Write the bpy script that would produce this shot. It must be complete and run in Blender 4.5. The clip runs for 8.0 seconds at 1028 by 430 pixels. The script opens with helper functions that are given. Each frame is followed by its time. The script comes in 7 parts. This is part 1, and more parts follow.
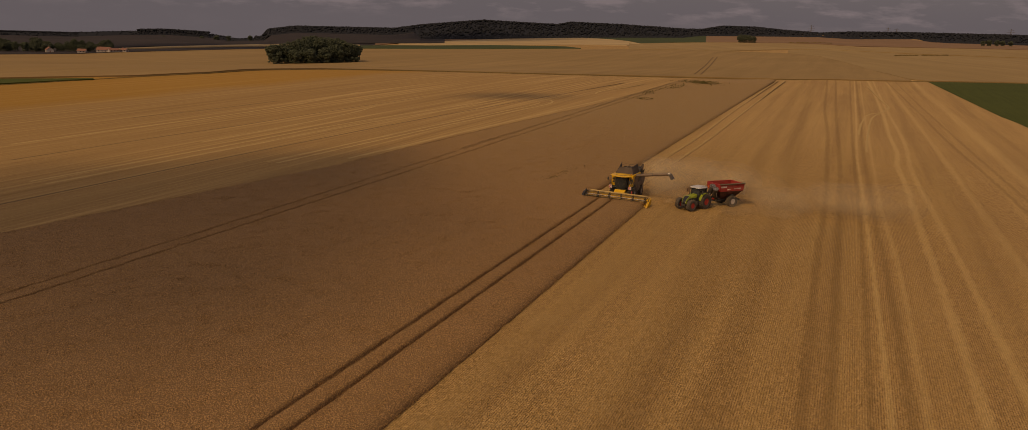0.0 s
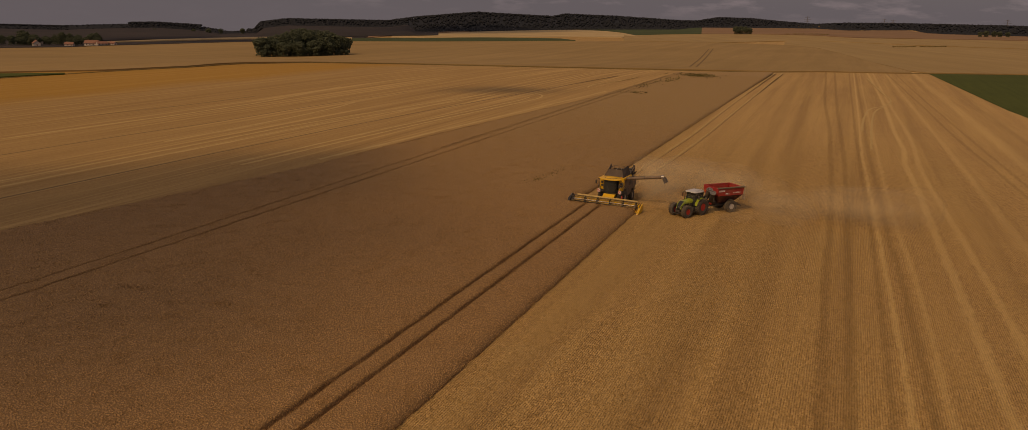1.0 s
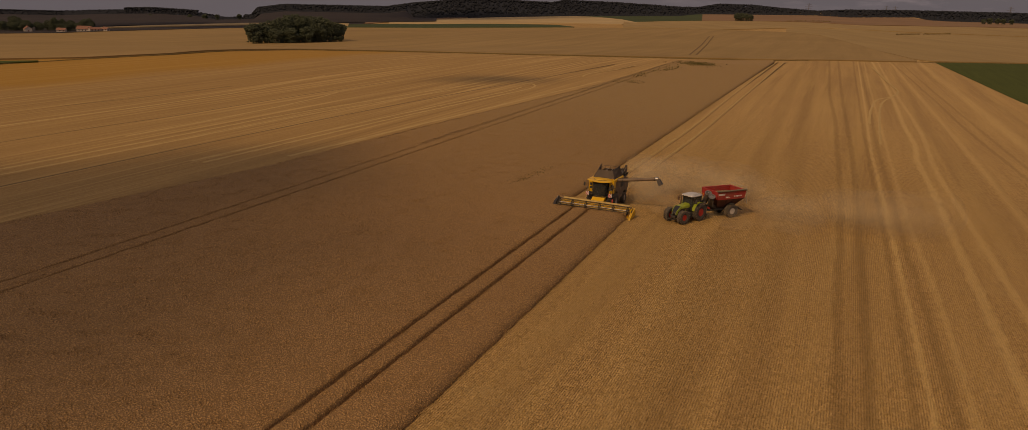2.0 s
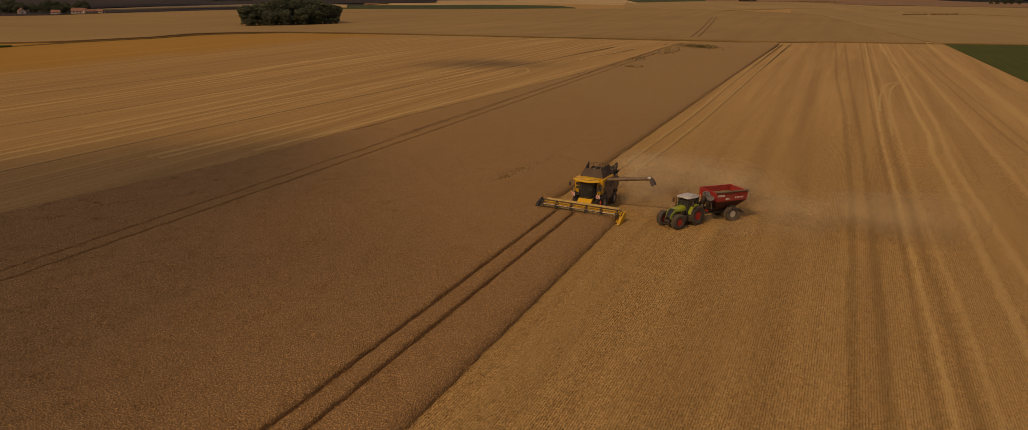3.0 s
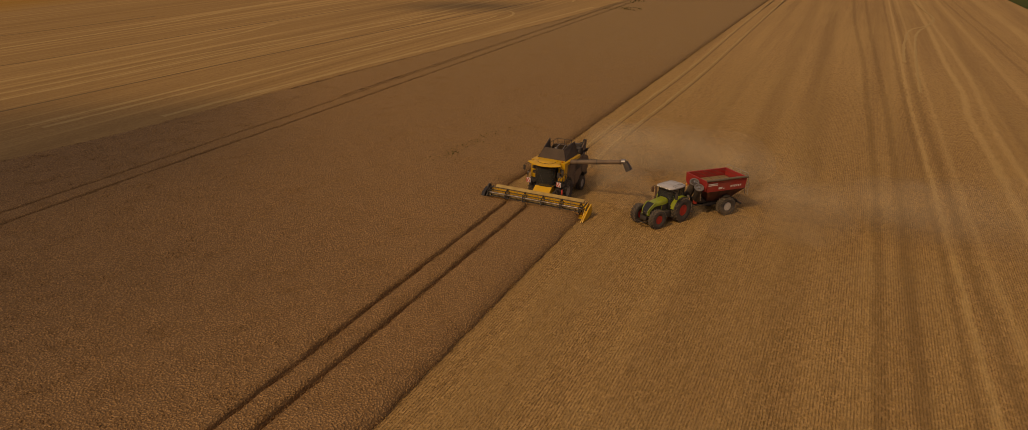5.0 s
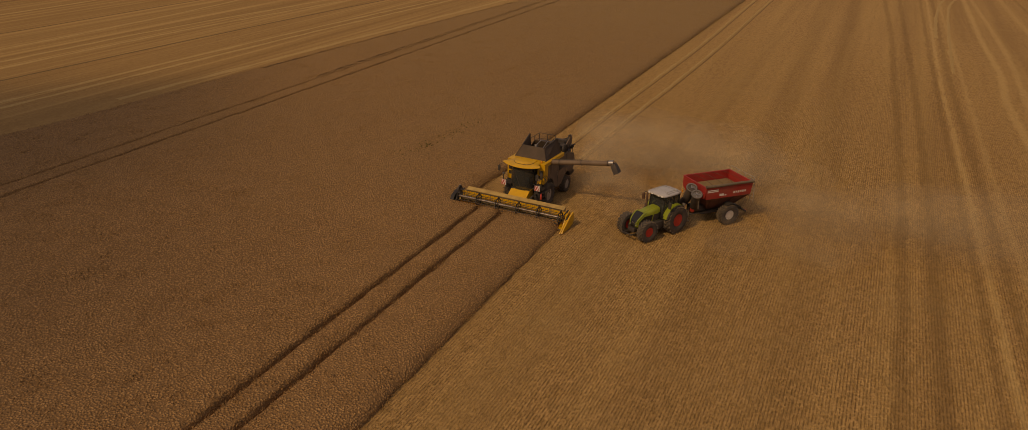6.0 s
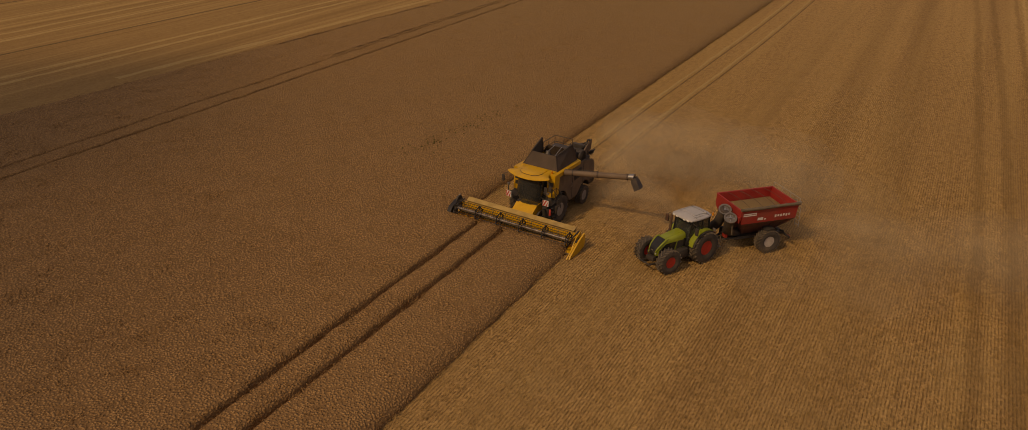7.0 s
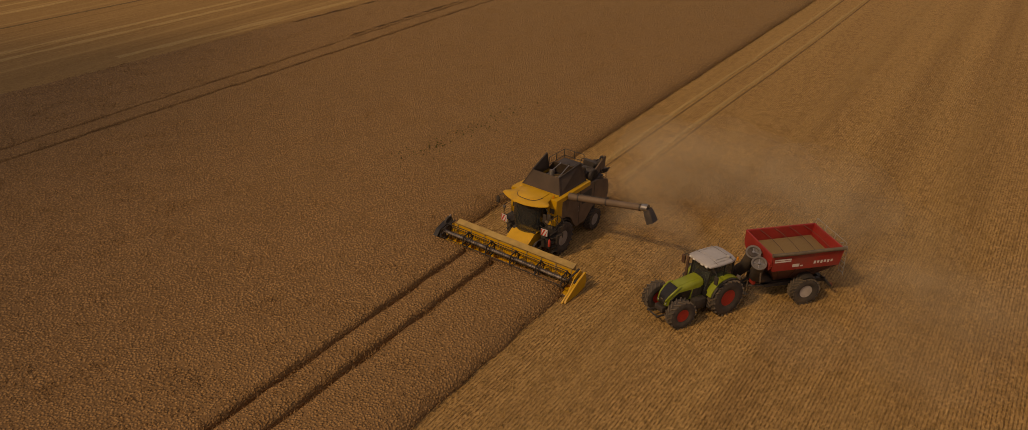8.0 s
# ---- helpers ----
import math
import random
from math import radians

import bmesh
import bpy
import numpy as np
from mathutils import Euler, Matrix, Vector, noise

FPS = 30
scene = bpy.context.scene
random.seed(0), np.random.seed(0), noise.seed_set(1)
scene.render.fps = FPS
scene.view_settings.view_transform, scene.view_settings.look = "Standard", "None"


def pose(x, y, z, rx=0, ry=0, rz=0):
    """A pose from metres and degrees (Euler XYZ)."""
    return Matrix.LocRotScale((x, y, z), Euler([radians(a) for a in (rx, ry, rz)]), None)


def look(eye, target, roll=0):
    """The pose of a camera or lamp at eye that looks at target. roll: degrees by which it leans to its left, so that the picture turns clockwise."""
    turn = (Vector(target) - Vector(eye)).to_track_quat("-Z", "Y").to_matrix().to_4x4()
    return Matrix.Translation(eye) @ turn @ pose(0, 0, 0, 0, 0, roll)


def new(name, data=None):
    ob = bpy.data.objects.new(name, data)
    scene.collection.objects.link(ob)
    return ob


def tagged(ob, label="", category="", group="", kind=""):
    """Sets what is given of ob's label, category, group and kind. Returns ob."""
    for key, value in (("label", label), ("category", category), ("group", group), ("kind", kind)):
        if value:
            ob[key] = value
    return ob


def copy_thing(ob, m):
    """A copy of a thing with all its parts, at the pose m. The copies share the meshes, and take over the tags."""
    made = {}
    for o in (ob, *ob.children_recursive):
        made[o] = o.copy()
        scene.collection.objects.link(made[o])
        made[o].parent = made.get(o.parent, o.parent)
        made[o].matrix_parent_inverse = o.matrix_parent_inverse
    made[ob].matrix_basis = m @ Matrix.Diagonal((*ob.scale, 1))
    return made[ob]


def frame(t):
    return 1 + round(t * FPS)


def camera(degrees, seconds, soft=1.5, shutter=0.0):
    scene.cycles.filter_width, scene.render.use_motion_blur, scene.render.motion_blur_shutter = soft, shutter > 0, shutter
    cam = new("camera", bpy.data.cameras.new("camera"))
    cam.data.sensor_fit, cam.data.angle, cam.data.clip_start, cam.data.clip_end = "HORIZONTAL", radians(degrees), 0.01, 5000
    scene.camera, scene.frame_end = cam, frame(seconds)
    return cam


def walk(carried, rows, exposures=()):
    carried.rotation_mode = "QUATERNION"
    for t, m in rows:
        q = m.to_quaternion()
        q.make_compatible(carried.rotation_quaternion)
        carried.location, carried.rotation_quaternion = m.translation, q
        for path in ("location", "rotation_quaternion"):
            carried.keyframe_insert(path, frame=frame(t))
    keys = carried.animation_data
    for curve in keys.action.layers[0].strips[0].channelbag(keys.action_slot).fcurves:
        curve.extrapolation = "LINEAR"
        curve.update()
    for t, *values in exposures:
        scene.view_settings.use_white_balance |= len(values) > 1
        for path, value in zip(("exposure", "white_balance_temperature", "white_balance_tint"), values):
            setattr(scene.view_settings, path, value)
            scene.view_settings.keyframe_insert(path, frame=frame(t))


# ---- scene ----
# The camera: a drone that closes in on a combine at work. x across the drill rows, y along them, z up from the stubble.
cam = camera(62.19, 8.0, soft=0.5)
ROWS = [
    (0.0, 28.717, -113.629, 25.500, 21.509, -13.447, -2.158),
    (0.5, 27.870, -108.717, 25.315, 21.223, -13.646, -2.063),
    (1.0, 27.089, -103.791, 25.165, 21.204, -13.939, -2.025),
    (1.5, 26.360, -98.898, 25.084, 21.121, -14.373, -2.110),
    (1.7, 26.096, -96.938, 25.075, 21.134, -14.549, -2.132),
    (2.8, 24.956, -86.160, 25.062, 21.384, -15.743, -2.048),
    (3.0, 24.769, -84.169, 25.046, 21.377, -16.049, -1.992),
    (3.5, 24.288, -79.131, 24.979, 21.414, -16.914, -1.920),
    (4.0, 23.908, -74.134, 24.793, 21.532, -17.921, -1.940),
    (4.5, 23.595, -69.255, 24.555, 21.829, -19.013, -1.999),
    (5.0, 23.355, -64.435, 24.467, 21.915, -20.096, -1.939),
    (5.2, 23.284, -62.489, 24.470, 21.961, -20.527, -1.973),
    (6.3, 23.199, -51.486, 24.667, 24.641, -23.265, -1.918),
    (6.5, 23.094, -49.526, 24.715, 25.705, -23.788, -1.903),
    (7.0, 22.991, -44.584, 24.888, 27.891, -25.132, -1.909),
    (7.5, 22.760, -39.780, 25.066, 30.248, -26.480, -1.981),
    (8.0, 22.422, -35.068, 25.183, 32.810, -27.762, -1.987),
]
walk(cam, [(t, pose(x, y, z, 90 + pitch, roll, yaw)) for t, x, y, z, yaw, pitch, roll in ROWS],
     exposures=[(0.0, -1.17, 10300, 22), (5.0, -1.29, 10300, 22), (8.0, -1.40, 10300, 22)])

# ---- light: a high afternoon sun through a hazy sky with broken cloud
SUN_TO = Vector((-0.33, -1.0, 0.98)).normalized()
world = bpy.data.worlds.new("sky")
scene.world = world
world.use_nodes = True
wn, wl = world.node_tree.nodes, world.node_tree.links
wn.clear()
w_out = wn.new("ShaderNodeOutputWorld")
w_bg = wn.new("ShaderNodeBackground")
w_sky = wn.new("ShaderNodeTexSky")
w_sky.sky_type = "NISHITA"
w_sky.sun_disc = False
w_sky.sun_elevation = math.asin(SUN_TO.z)
w_sky.sun_rotation = math.atan2(SUN_TO.x, SUN_TO.y)
w_sky.dust_density = 4.0
w_sky.air_density = 1.0
w_co = wn.new("ShaderNodeTexCoord")
w_map = wn.new("ShaderNodeMapping")
w_map.inputs["Scale"].default_value = (1.0, 1.0, 4.2)
w_noise = wn.new("ShaderNodeTexNoise")
w_noise.inputs["Scale"].default_value = 17.0
w_noise.inputs["Detail"].default_value = 7.0
w_noise.inputs["Roughness"].default_value = 0.6
w_ramp = wn.new("ShaderNodeMapRange")
w_ramp.inputs["From Min"].default_value = 0.50
w_ramp.inputs["From Max"].default_value = 0.66
w_mix = wn.new("ShaderNodeMix")
w_mix.data_type = "RGBA"
w_grey = wn.new("ShaderNodeMix")
w_grey.data_type = "RGBA"
w_grey.inputs["Factor"].default_value = 0.8
w_grey.inputs["B"].default_value = (1.55, 1.72, 2.46, 1)
w_mix.inputs["B"].default_value = (2.02, 2.10, 2.86, 1)
w_bg.inputs["Strength"].default_value = 0.1
wl.new(w_co.outputs["Generated"], w_map.inputs["Vector"])
wl.new(w_map.outputs["Vector"], w_noise.inputs["Vector"])
wl.new(w_noise.outputs["Fac"], w_ramp.inputs["Value"])
wl.new(w_sky.outputs["Color"], w_grey.inputs["A"])
wl.new(w_grey.outputs["Result"], w_mix.inputs["A"])
w_sep = wn.new("ShaderNodeSeparateXYZ")
w_low = wn.new("ShaderNodeMapRange")
for key, value in (("From Min", -0.012), ("From Max", 0.005), ("To Min", 0.05), ("To Max", 1.0)):
    w_low.inputs[key].default_value = value
w_puff = wn.new("ShaderNodeMath")
w_puff.operation = "MULTIPLY"
wl.new(w_sep.outputs["Z"], w_low.inputs["Value"])
wl.new(w_ramp.outputs["Result"], w_puff.inputs[0])
wl.new(w_low.outputs["Result"], w_puff.inputs[1])
wl.new(w_puff.outputs["Value"], w_mix.inputs["Factor"])
w_rise = wn.new("ShaderNodeMapRange")
for key, value in (("From Min", 0.04), ("From Max", 0.6), ("To Min", 0.166), ("To Max", 0.30)):
    w_rise.inputs[key].default_value = value
wl.new(w_co.outputs["Generated"], w_sep.inputs["Vector"])
wl.new(w_sep.outputs["Z"], w_rise.inputs["Value"])
wl.new(w_rise.outputs["Result"], w_bg.inputs["Strength"])
wl.new(w_mix.outputs["Result"], w_bg.inputs["Color"])
wl.new(w_bg.outputs["Background"], w_out.inputs["Surface"])
sun = new("sun", bpy.data.lights.new("sun", "SUN"))
sun.data.energy = 3.1
sun.data.angle = radians(1.8)
sun.data.color = (1.0, 0.87, 0.66)
sun.matrix_world = look(SUN_TO * 400, (0, 0, 0))


# ---- materials
def nodes_of(name):
    m = bpy.data.materials.new(name)
    m.use_nodes = True
    n, k = m.node_tree.nodes, m.node_tree.links
    return m, n, k, n["Principled BSDF"]


def position(n, k, scale, own=False):
    """Scaled coordinates: in the world, or in the thing's own space."""
    src = n.new("ShaderNodeTexCoord").outputs["Object"] if own else n.new("ShaderNodeNewGeometry").outputs["Position"]
    mp = n.new("ShaderNodeMapping")
    mp.inputs["Scale"].default_value = scale
    k.new(src, mp.inputs["Vector"])
    return mp.outputs["Vector"]


def noise_of(n, k, vec, scale=1.0, detail=4.0, rough=0.55):
    t = n.new("ShaderNodeTexNoise")
    t.inputs["Scale"].default_value = scale
    t.inputs["Detail"].default_value = detail
    t.inputs["Roughness"].default_value = rough
    k.new(vec, t.inputs["Vector"])
    return t.outputs["Fac"]


def ranged(n, k, value, a, b, c=0.0, d=1.0):
    r = n.new("ShaderNodeMapRange")
    for key, v in (("From Min", a), ("From Max", b), ("To Min", c), ("To Max", d)):
        r.inputs[key].default_value = v
    k.new(value, r.inputs["Value"])
    return r.outputs["Result"]


def blend(n, k, fac, a, b, mode="MIX"):
    mx = n.new("ShaderNodeMix")
    mx.data_type, mx.blend_type = "RGBA", mode
    for key, v in (("Factor", fac), ("A", a), ("B", b)):
        if isinstance(v, bpy.types.NodeSocket):
            k.new(v, mx.inputs[key])
        elif key == "Factor":
            mx.inputs[key].default_value = v
        else:
            mx.inputs[key].default_value = (*v, 1)
    return mx.outputs["Result"]


def maths(n, k, op, a, b=None):
    m = n.new("ShaderNodeMath")
    m.operation = op
    for i, v in enumerate((a, b)):
        if isinstance(v, bpy.types.NodeSocket):
            k.new(v, m.inputs[i])
        elif v is not None:
            m.inputs[i].default_value = v
    return m.outputs["Value"]


def bumped(n, k, bsdf, height, strength, distance):
    b = n.new("ShaderNodeBump")
    b.inputs["Strength"].default_value = strength
    b.inputs["Distance"].default_value = distance
    k.new(height, b.inputs["Height"])
    k.new(b.outputs["Normal"], bsdf.inputs["Normal"])


def surface(name, low, high, rough=0.6, metal=0.0, scale=3.0, grime=None, grime_at=0.6, bump=0.1, bump_d=0.004, spread=0.0):
    """Paint, rubber, steel and the like: two scales of tone, a film of dust, fine relief."""
    m, n, k, p = nodes_of(name)
    v = position(n, k, (1, 1, 1), own=True)
    tone = blend(n, k, ranged(n, k, noise_of(n, k, v, scale, 5), 0.3, 0.7), low, high)
    if spread:
        tone = blend(n, k, ranged(n, k, n.new("ShaderNodeObjectInfo").outputs["Random"], 0, 1, 0, spread), tone, (0.02, 0.02, 0.02))
    if grime:
        big = noise_of(n, k, v, scale * 0.35, 6, 0.65)
        tone = blend(n, k, ranged(n, k, big, grime_at, grime_at + 0.22, 0, 0.75), tone, grime)
        k.new(ranged(n, k, big, grime_at, grime_at + 0.22, rough, min(1.0, rough + 0.35)), p.inputs["Roughness"])
    else:
        p.inputs["Roughness"].default_value = rough
    p.inputs["Metallic"].default_value = metal
    k.new(tone, p.inputs["Base Color"])
    bumped(n, k, p, noise_of(n, k, v, scale * 14, 3), bump, bump_d)
    return m


# wheel tracks and swaths along the cut field: rows of (y, x), half width, strength, and whether pale straw or pressed dark
FIELD_TRACKS = (
    (((330, 18.0), (237, 20.6), (167, 22.3), (100, 25.2), (60, 26.3), (20, 27.3), (-20, 27.7), (-60, 28.3), (-120, 29.0)), 0.41, 0.38, False),
    (((330, 22.0), (278, 23.1), (110, 27.1), (60, 28.6), (20, 29.3), (-20, 29.8), (-60, 30.1), (-120, 30.6)), 0.41, 0.38, False),
    (((330, 28.3), (111, 30.5), (57, 31.2), (24, 31.8), (0, 32.2), (-27, 32.5), (-120, 32.6)), 0.28, 0.37, False),
    (((330, 30.2), (118, 31.5), (71, 31.7), (39, 32.3), (10, 32.8), (-20, 33.4), (-57, 33.9), (-120, 34.5)), 0.25, 0.38, True),
    (((330, 31.0), (120, 32.6), (70, 32.9), (37, 33.5), (3, 34.1), (-19, 34.7), (-56, 35.3), (-120, 35.6)), 0.36, 0.38, False),
    (((330, 32.8), (60, 34.5), (7, 35.2), (-13, 35.9), (-45, 36.2), (-120, 36.6)), 0.28, 0.24, True),
    (((330, 36.0), (160, 38.8), (104, 38.9), (76, 39.4), (62, 38.8), (44, 39.1), (10, 39.4), (-34, 39.8), (-120, 40.4)), 0.46, 0.35, True),
    (((330, 38.5), (166, 40.4), (88, 41.6), (56, 41.0), (20, 41.8), (-3, 42.4), (-120, 44.2)), 0.41, 0.29, True),
    (((330, 44.3), (179, 49.2), (100, 51.4), (64, 53.2), (28, 54.6), (-120, 58.0)), 0.33, 0.34, False),
    (((330, 48.2), (171, 52.0), (100, 54.1), (28, 56.6), (-120, 60.5)), 0.33, 0.31, False),
    (((330, 56.6), (132, 58.8), (60, 59.6), (-120, 62.0)), 1.20, 0.22, True),
    (((330, 44.0), (150, 46.6), (60, 48.0), (-120, 50.0)), 0.53, 0.20, True),
    (((330, 9.0), (110, 13.0), (0, 16.0), (-120, 18.5)), 1.30, 0.19, False),
    (((330, 13.0), (110, 18.5), (0, 21.5), (-120, 24.0)), 1.20, 0.21, False),
)


def track_cover(n, k, x, y, rows_, half, wobble):
    """How far a place lies inside a track that winds along the field: 1 in its middle, 0 beyond its ragged edge."""
    c = n.new("ShaderNodeFloatCurve")
    curve = c.mapping.curves[0]
    spots = sorted(((y_ + 130.0) / 470.0, x_ / 80.0) for y_, x_ in rows_)
    curve.points[0].location, curve.points[1].location = spots[0], spots[-1]
    for q in spots[1:-1]:
        curve.points.new(*q)
    c.mapping.update()
    k.new(ranged(n, k, y, -130.0, 340.0), c.inputs["Value"])
    off = maths(n, k, "ABSOLUTE", maths(n, k, "SUBTRACT", x, maths(n, k, "MULTIPLY", c.outputs["Value"], 80.0)))
    return ranged(n, k, maths(n, k, "ADD", off, wobble), half * 1.55, half * 0.55)


def tracked(n, k, tone, dark, pale):
    """Lays the field's tracks over a tone."""
    sep = n.new("ShaderNodeSeparateXYZ")
    k.new(n.new("ShaderNodeNewGeometry").outputs["Position"], sep.inputs["Vector"])
    ragged = ranged(n, k, noise_of(n, k, position(n, k, (1.6, 0.35, 0.1)), 1, 4, 0.65), 0.3, 0.7, -0.22, 0.26)
    for rows_, half, strength, is_pale in FIELD_TRACKS:
        cover = track_cover(n, k, sep.outputs["X"], sep.outputs["Y"], rows_, half, ragged)
        tone = blend(n, k, maths(n, k, "MULTIPLY", cover, strength), tone, pale if is_pale else dark)
    return tone


def stubble_material():
    m, n, k, p = nodes_of("stubble")
    fine = ranged(n, k, noise_of(n, k, position(n, k, (7, 4.5, 7)), 1, 3, 0.6), 0.32, 0.68)
    streak = noise_of(n, k, position(n, k, (0.42, 0.012, 0.1)), 1, 5, 0.6)
    wide = noise_of(n, k, position(n, k, (0.035, 0.02, 0.1)), 1, 4, 0.55)
    cross = noise_of(n, k, position(n, k, (0.05, 0.28, 0.1)), 1, 4, 0.6)
    wave = n.new("ShaderNodeTexWave")
    wave.bands_direction = "X"
    wave.inputs["Scale"].default_value = 1.848
    wave.inputs["Distortion"].default_value = 0.9
    wave.inputs["Detail"].default_value = 2.0
    wave.inputs["Detail Scale"].default_value = 1.6
    k.new(position(n, k, (1, 0.35, 1)), wave.inputs["Vector"])
    # short open gaps of soil between the drill rows
    gap = ranged(n, k, wave.outputs["Fac"], 0.42, 0.12)
    dash = ranged(n, k, noise_of(n, k, position(n, k, (5.0, 4.2, 1)), 1, 2, 0.5), 0.38, 0.58)
    patch = ranged(n, k, noise_of(n, k, position(n, k, (0.22, 0.09, 0.2)), 1, 4, 0.6), 0.35, 0.65, 0.75, 1.0)
    sep = n.new("ShaderNodeSeparateXYZ")
    k.new(n.new("ShaderNodeNewGeometry").outputs["Position"], sep.inputs["Vector"])
    bare = maths(n, k, "MULTIPLY", maths(n, k, "MULTIPLY", gap, dash), maths(n, k, "MULTIPLY", patch, 0.88))
    # the far end is trodden flat, and the rows run together
    even = ranged(n, k, maths(n, k, "ADD", sep.outputs["Y"], maths(n, k, "MULTIPLY", wide, 40)), 30, 120)
    bare = maths(n, k, "ADD", maths(n, k, "MULTIPLY", bare, maths(n, k, "SUBTRACT", 1.0, even)), maths(n, k, "MULTIPLY", even, 0.15))
    soil = blend(n, k, fine, (0.065, 0.034, 0.0125), (0.135, 0.074, 0.026))
    straw = blend(n, k, fine, (0.335, 0.193, 0.071), (0.66, 0.400, 0.156))
    tone = blend(n, k, bare, straw, soil)
    clod = noise_of(n, k, position(n, k, (1.1, 0.7, 1)), 1, 5, 0.7)
    tone = blend(n, k, ranged(n, k, clod, 0.48, 0.66, 0.0, 0.24), tone, (0.22, 0.125, 0.045))
    mottle = noise_of(n, k, position(n, k, (2.4, 1.3, 1)), 1, 3, 0.65)
    tone = blend(n, k, ranged(n, k, mottle, 0.49, 0.59, 0.0, 0.46), tone, (0.19, 0.107, 0.038))
    pass_ = noise_of(n, k, position(n, k, (0.19, 0.004, 0.1)), 1, 5, 0.65)
    tone = blend(n, k, ranged(n, k, pass_, 0.50, 0.60, 0.0, 0.36), tone, (0.25, 0.145, 0.055))
    tone = blend(n, k, ranged(n, k, streak, 0.42, 0.62, 0.0, 0.26), tone, (0.58, 0.37, 0.135))
    tone = blend(n, k, ranged(n, k, wide, 0.42, 0.66, 0.0, 0.30), tone, (0.33, 0.19, 0.075))
    tone = blend(n, k, ranged(n, k, cross, 0.52, 0.72, 0.0, 0.25), tone, (0.44, 0.29, 0.12))
    # the western half: long drawn straw swaths, and an ochre strip along its far edge
    west = ranged(n, k, sep.outputs["X"], -34, -52)
    # darker westward: lens falloff put into the straw colour, here and through west
    tone = blend(n, k, ranged(n, k, sep.outputs["X"], -70, -130, 0.0, 0.36), tone, (0.31, 0.175, 0.055))
    drift = noise_of(n, k, position(n, k, (0.85, 0.006, 0.1)), 1, 4, 0.65)
    tone = blend(n, k, maths(n, k, "MULTIPLY", west, 0.56), tone, (0.32, 0.187, 0.068))
    tone = blend(n, k, maths(n, k, "MULTIPLY", west, ranged(n, k, drift, 0.52, 0.64, 0.0, 0.5)), tone, (0.60, 0.39, 0.155))
    tone = blend(n, k, maths(n, k, "MULTIPLY", west, ranged(n, k, drift, 0.46, 0.36, 0.0, 0.42)), tone, (0.235, 0.13, 0.046))
    band = ranged(n, k, maths(n, k, "ADD", sep.outputs["X"], maths(n, k, "MULTIPLY", wide, 22)), -126, -140)
    band = maths(n, k, "MULTIPLY", band, ranged(n, k, sep.outputs["Y"], 260, 215))
    tone = blend(n, k, maths(n, k, "MULTIPLY", band, 0.66), tone, (0.36, 0.175, 0.02))
    tone = tracked(n, k, tone, (0.185, 0.103, 0.036), (0.68, 0.455, 0.185))
    k.new(tone, p.inputs["Base Color"])
    p.inputs["Roughness"].default_value = 0.9
    p.inputs["Specular IOR Level"].default_value = 0.15
    bumped(n, k, p, maths(n, k, "SUBTRACT", fine, maths(n, k, "MULTIPLY", bare, 1.5)), 0.7, 0.06)
    return m


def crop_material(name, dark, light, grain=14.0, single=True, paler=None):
    """Straw or standing corn: ears as close-set specks with dark gaps painted between them, tones that drift over
    metres; single ears or stalks differ in tone.
    paler: lighter tone of distance haze, painted in towards the north."""
    m, n, k, p = nodes_of(name)
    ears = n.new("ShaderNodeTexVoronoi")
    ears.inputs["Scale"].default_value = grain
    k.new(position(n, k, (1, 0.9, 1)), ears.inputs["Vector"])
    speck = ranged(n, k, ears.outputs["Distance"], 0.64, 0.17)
    each = ranged(n, k, noise_of(n, k, position(n, k, (1, 1, 1)), grain * 0.8, 1, 0.5), 0.35, 0.65)
    wide = noise_of(n, k, position(n, k, (0.07, 0.03, 0.1)), 1, 5, 0.6)
    isle = n.new("ShaderNodeNewGeometry").outputs["Random Per Island"]
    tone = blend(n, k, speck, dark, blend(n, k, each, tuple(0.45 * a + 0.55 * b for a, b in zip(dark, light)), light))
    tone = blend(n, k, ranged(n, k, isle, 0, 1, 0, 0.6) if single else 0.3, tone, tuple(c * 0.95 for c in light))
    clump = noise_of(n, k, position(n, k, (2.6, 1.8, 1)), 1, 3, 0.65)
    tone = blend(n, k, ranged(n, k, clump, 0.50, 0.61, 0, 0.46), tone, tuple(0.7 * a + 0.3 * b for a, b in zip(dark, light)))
    tone = blend(n, k, ranged(n, k, wide, 0.4, 0.7, 0, 0.16), tone, tuple(0.6 * a + 0.4 * b for a, b in zip(dark, light)))
    # distance haze put into the colour: lighter towards the far end
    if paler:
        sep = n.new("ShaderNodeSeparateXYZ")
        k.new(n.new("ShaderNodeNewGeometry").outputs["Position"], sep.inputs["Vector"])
        hazed = ranged(n, k, maths(n, k, "ADD", sep.outputs["Y"], maths(n, k, "MULTIPLY", wide, 60)), 10, 130, 0.0, 0.55)
        tone = blend(n, k, hazed, tone, paler)
    k.new(tone, p.inputs["Base Color"])
    p.inputs["Roughness"].default_value = 0.85
    p.inputs["Specular IOR Level"].default_value = 0.2
    bumped(n, k, p, speck, 0.85, 0.08)
    return m, n, k, p, tone


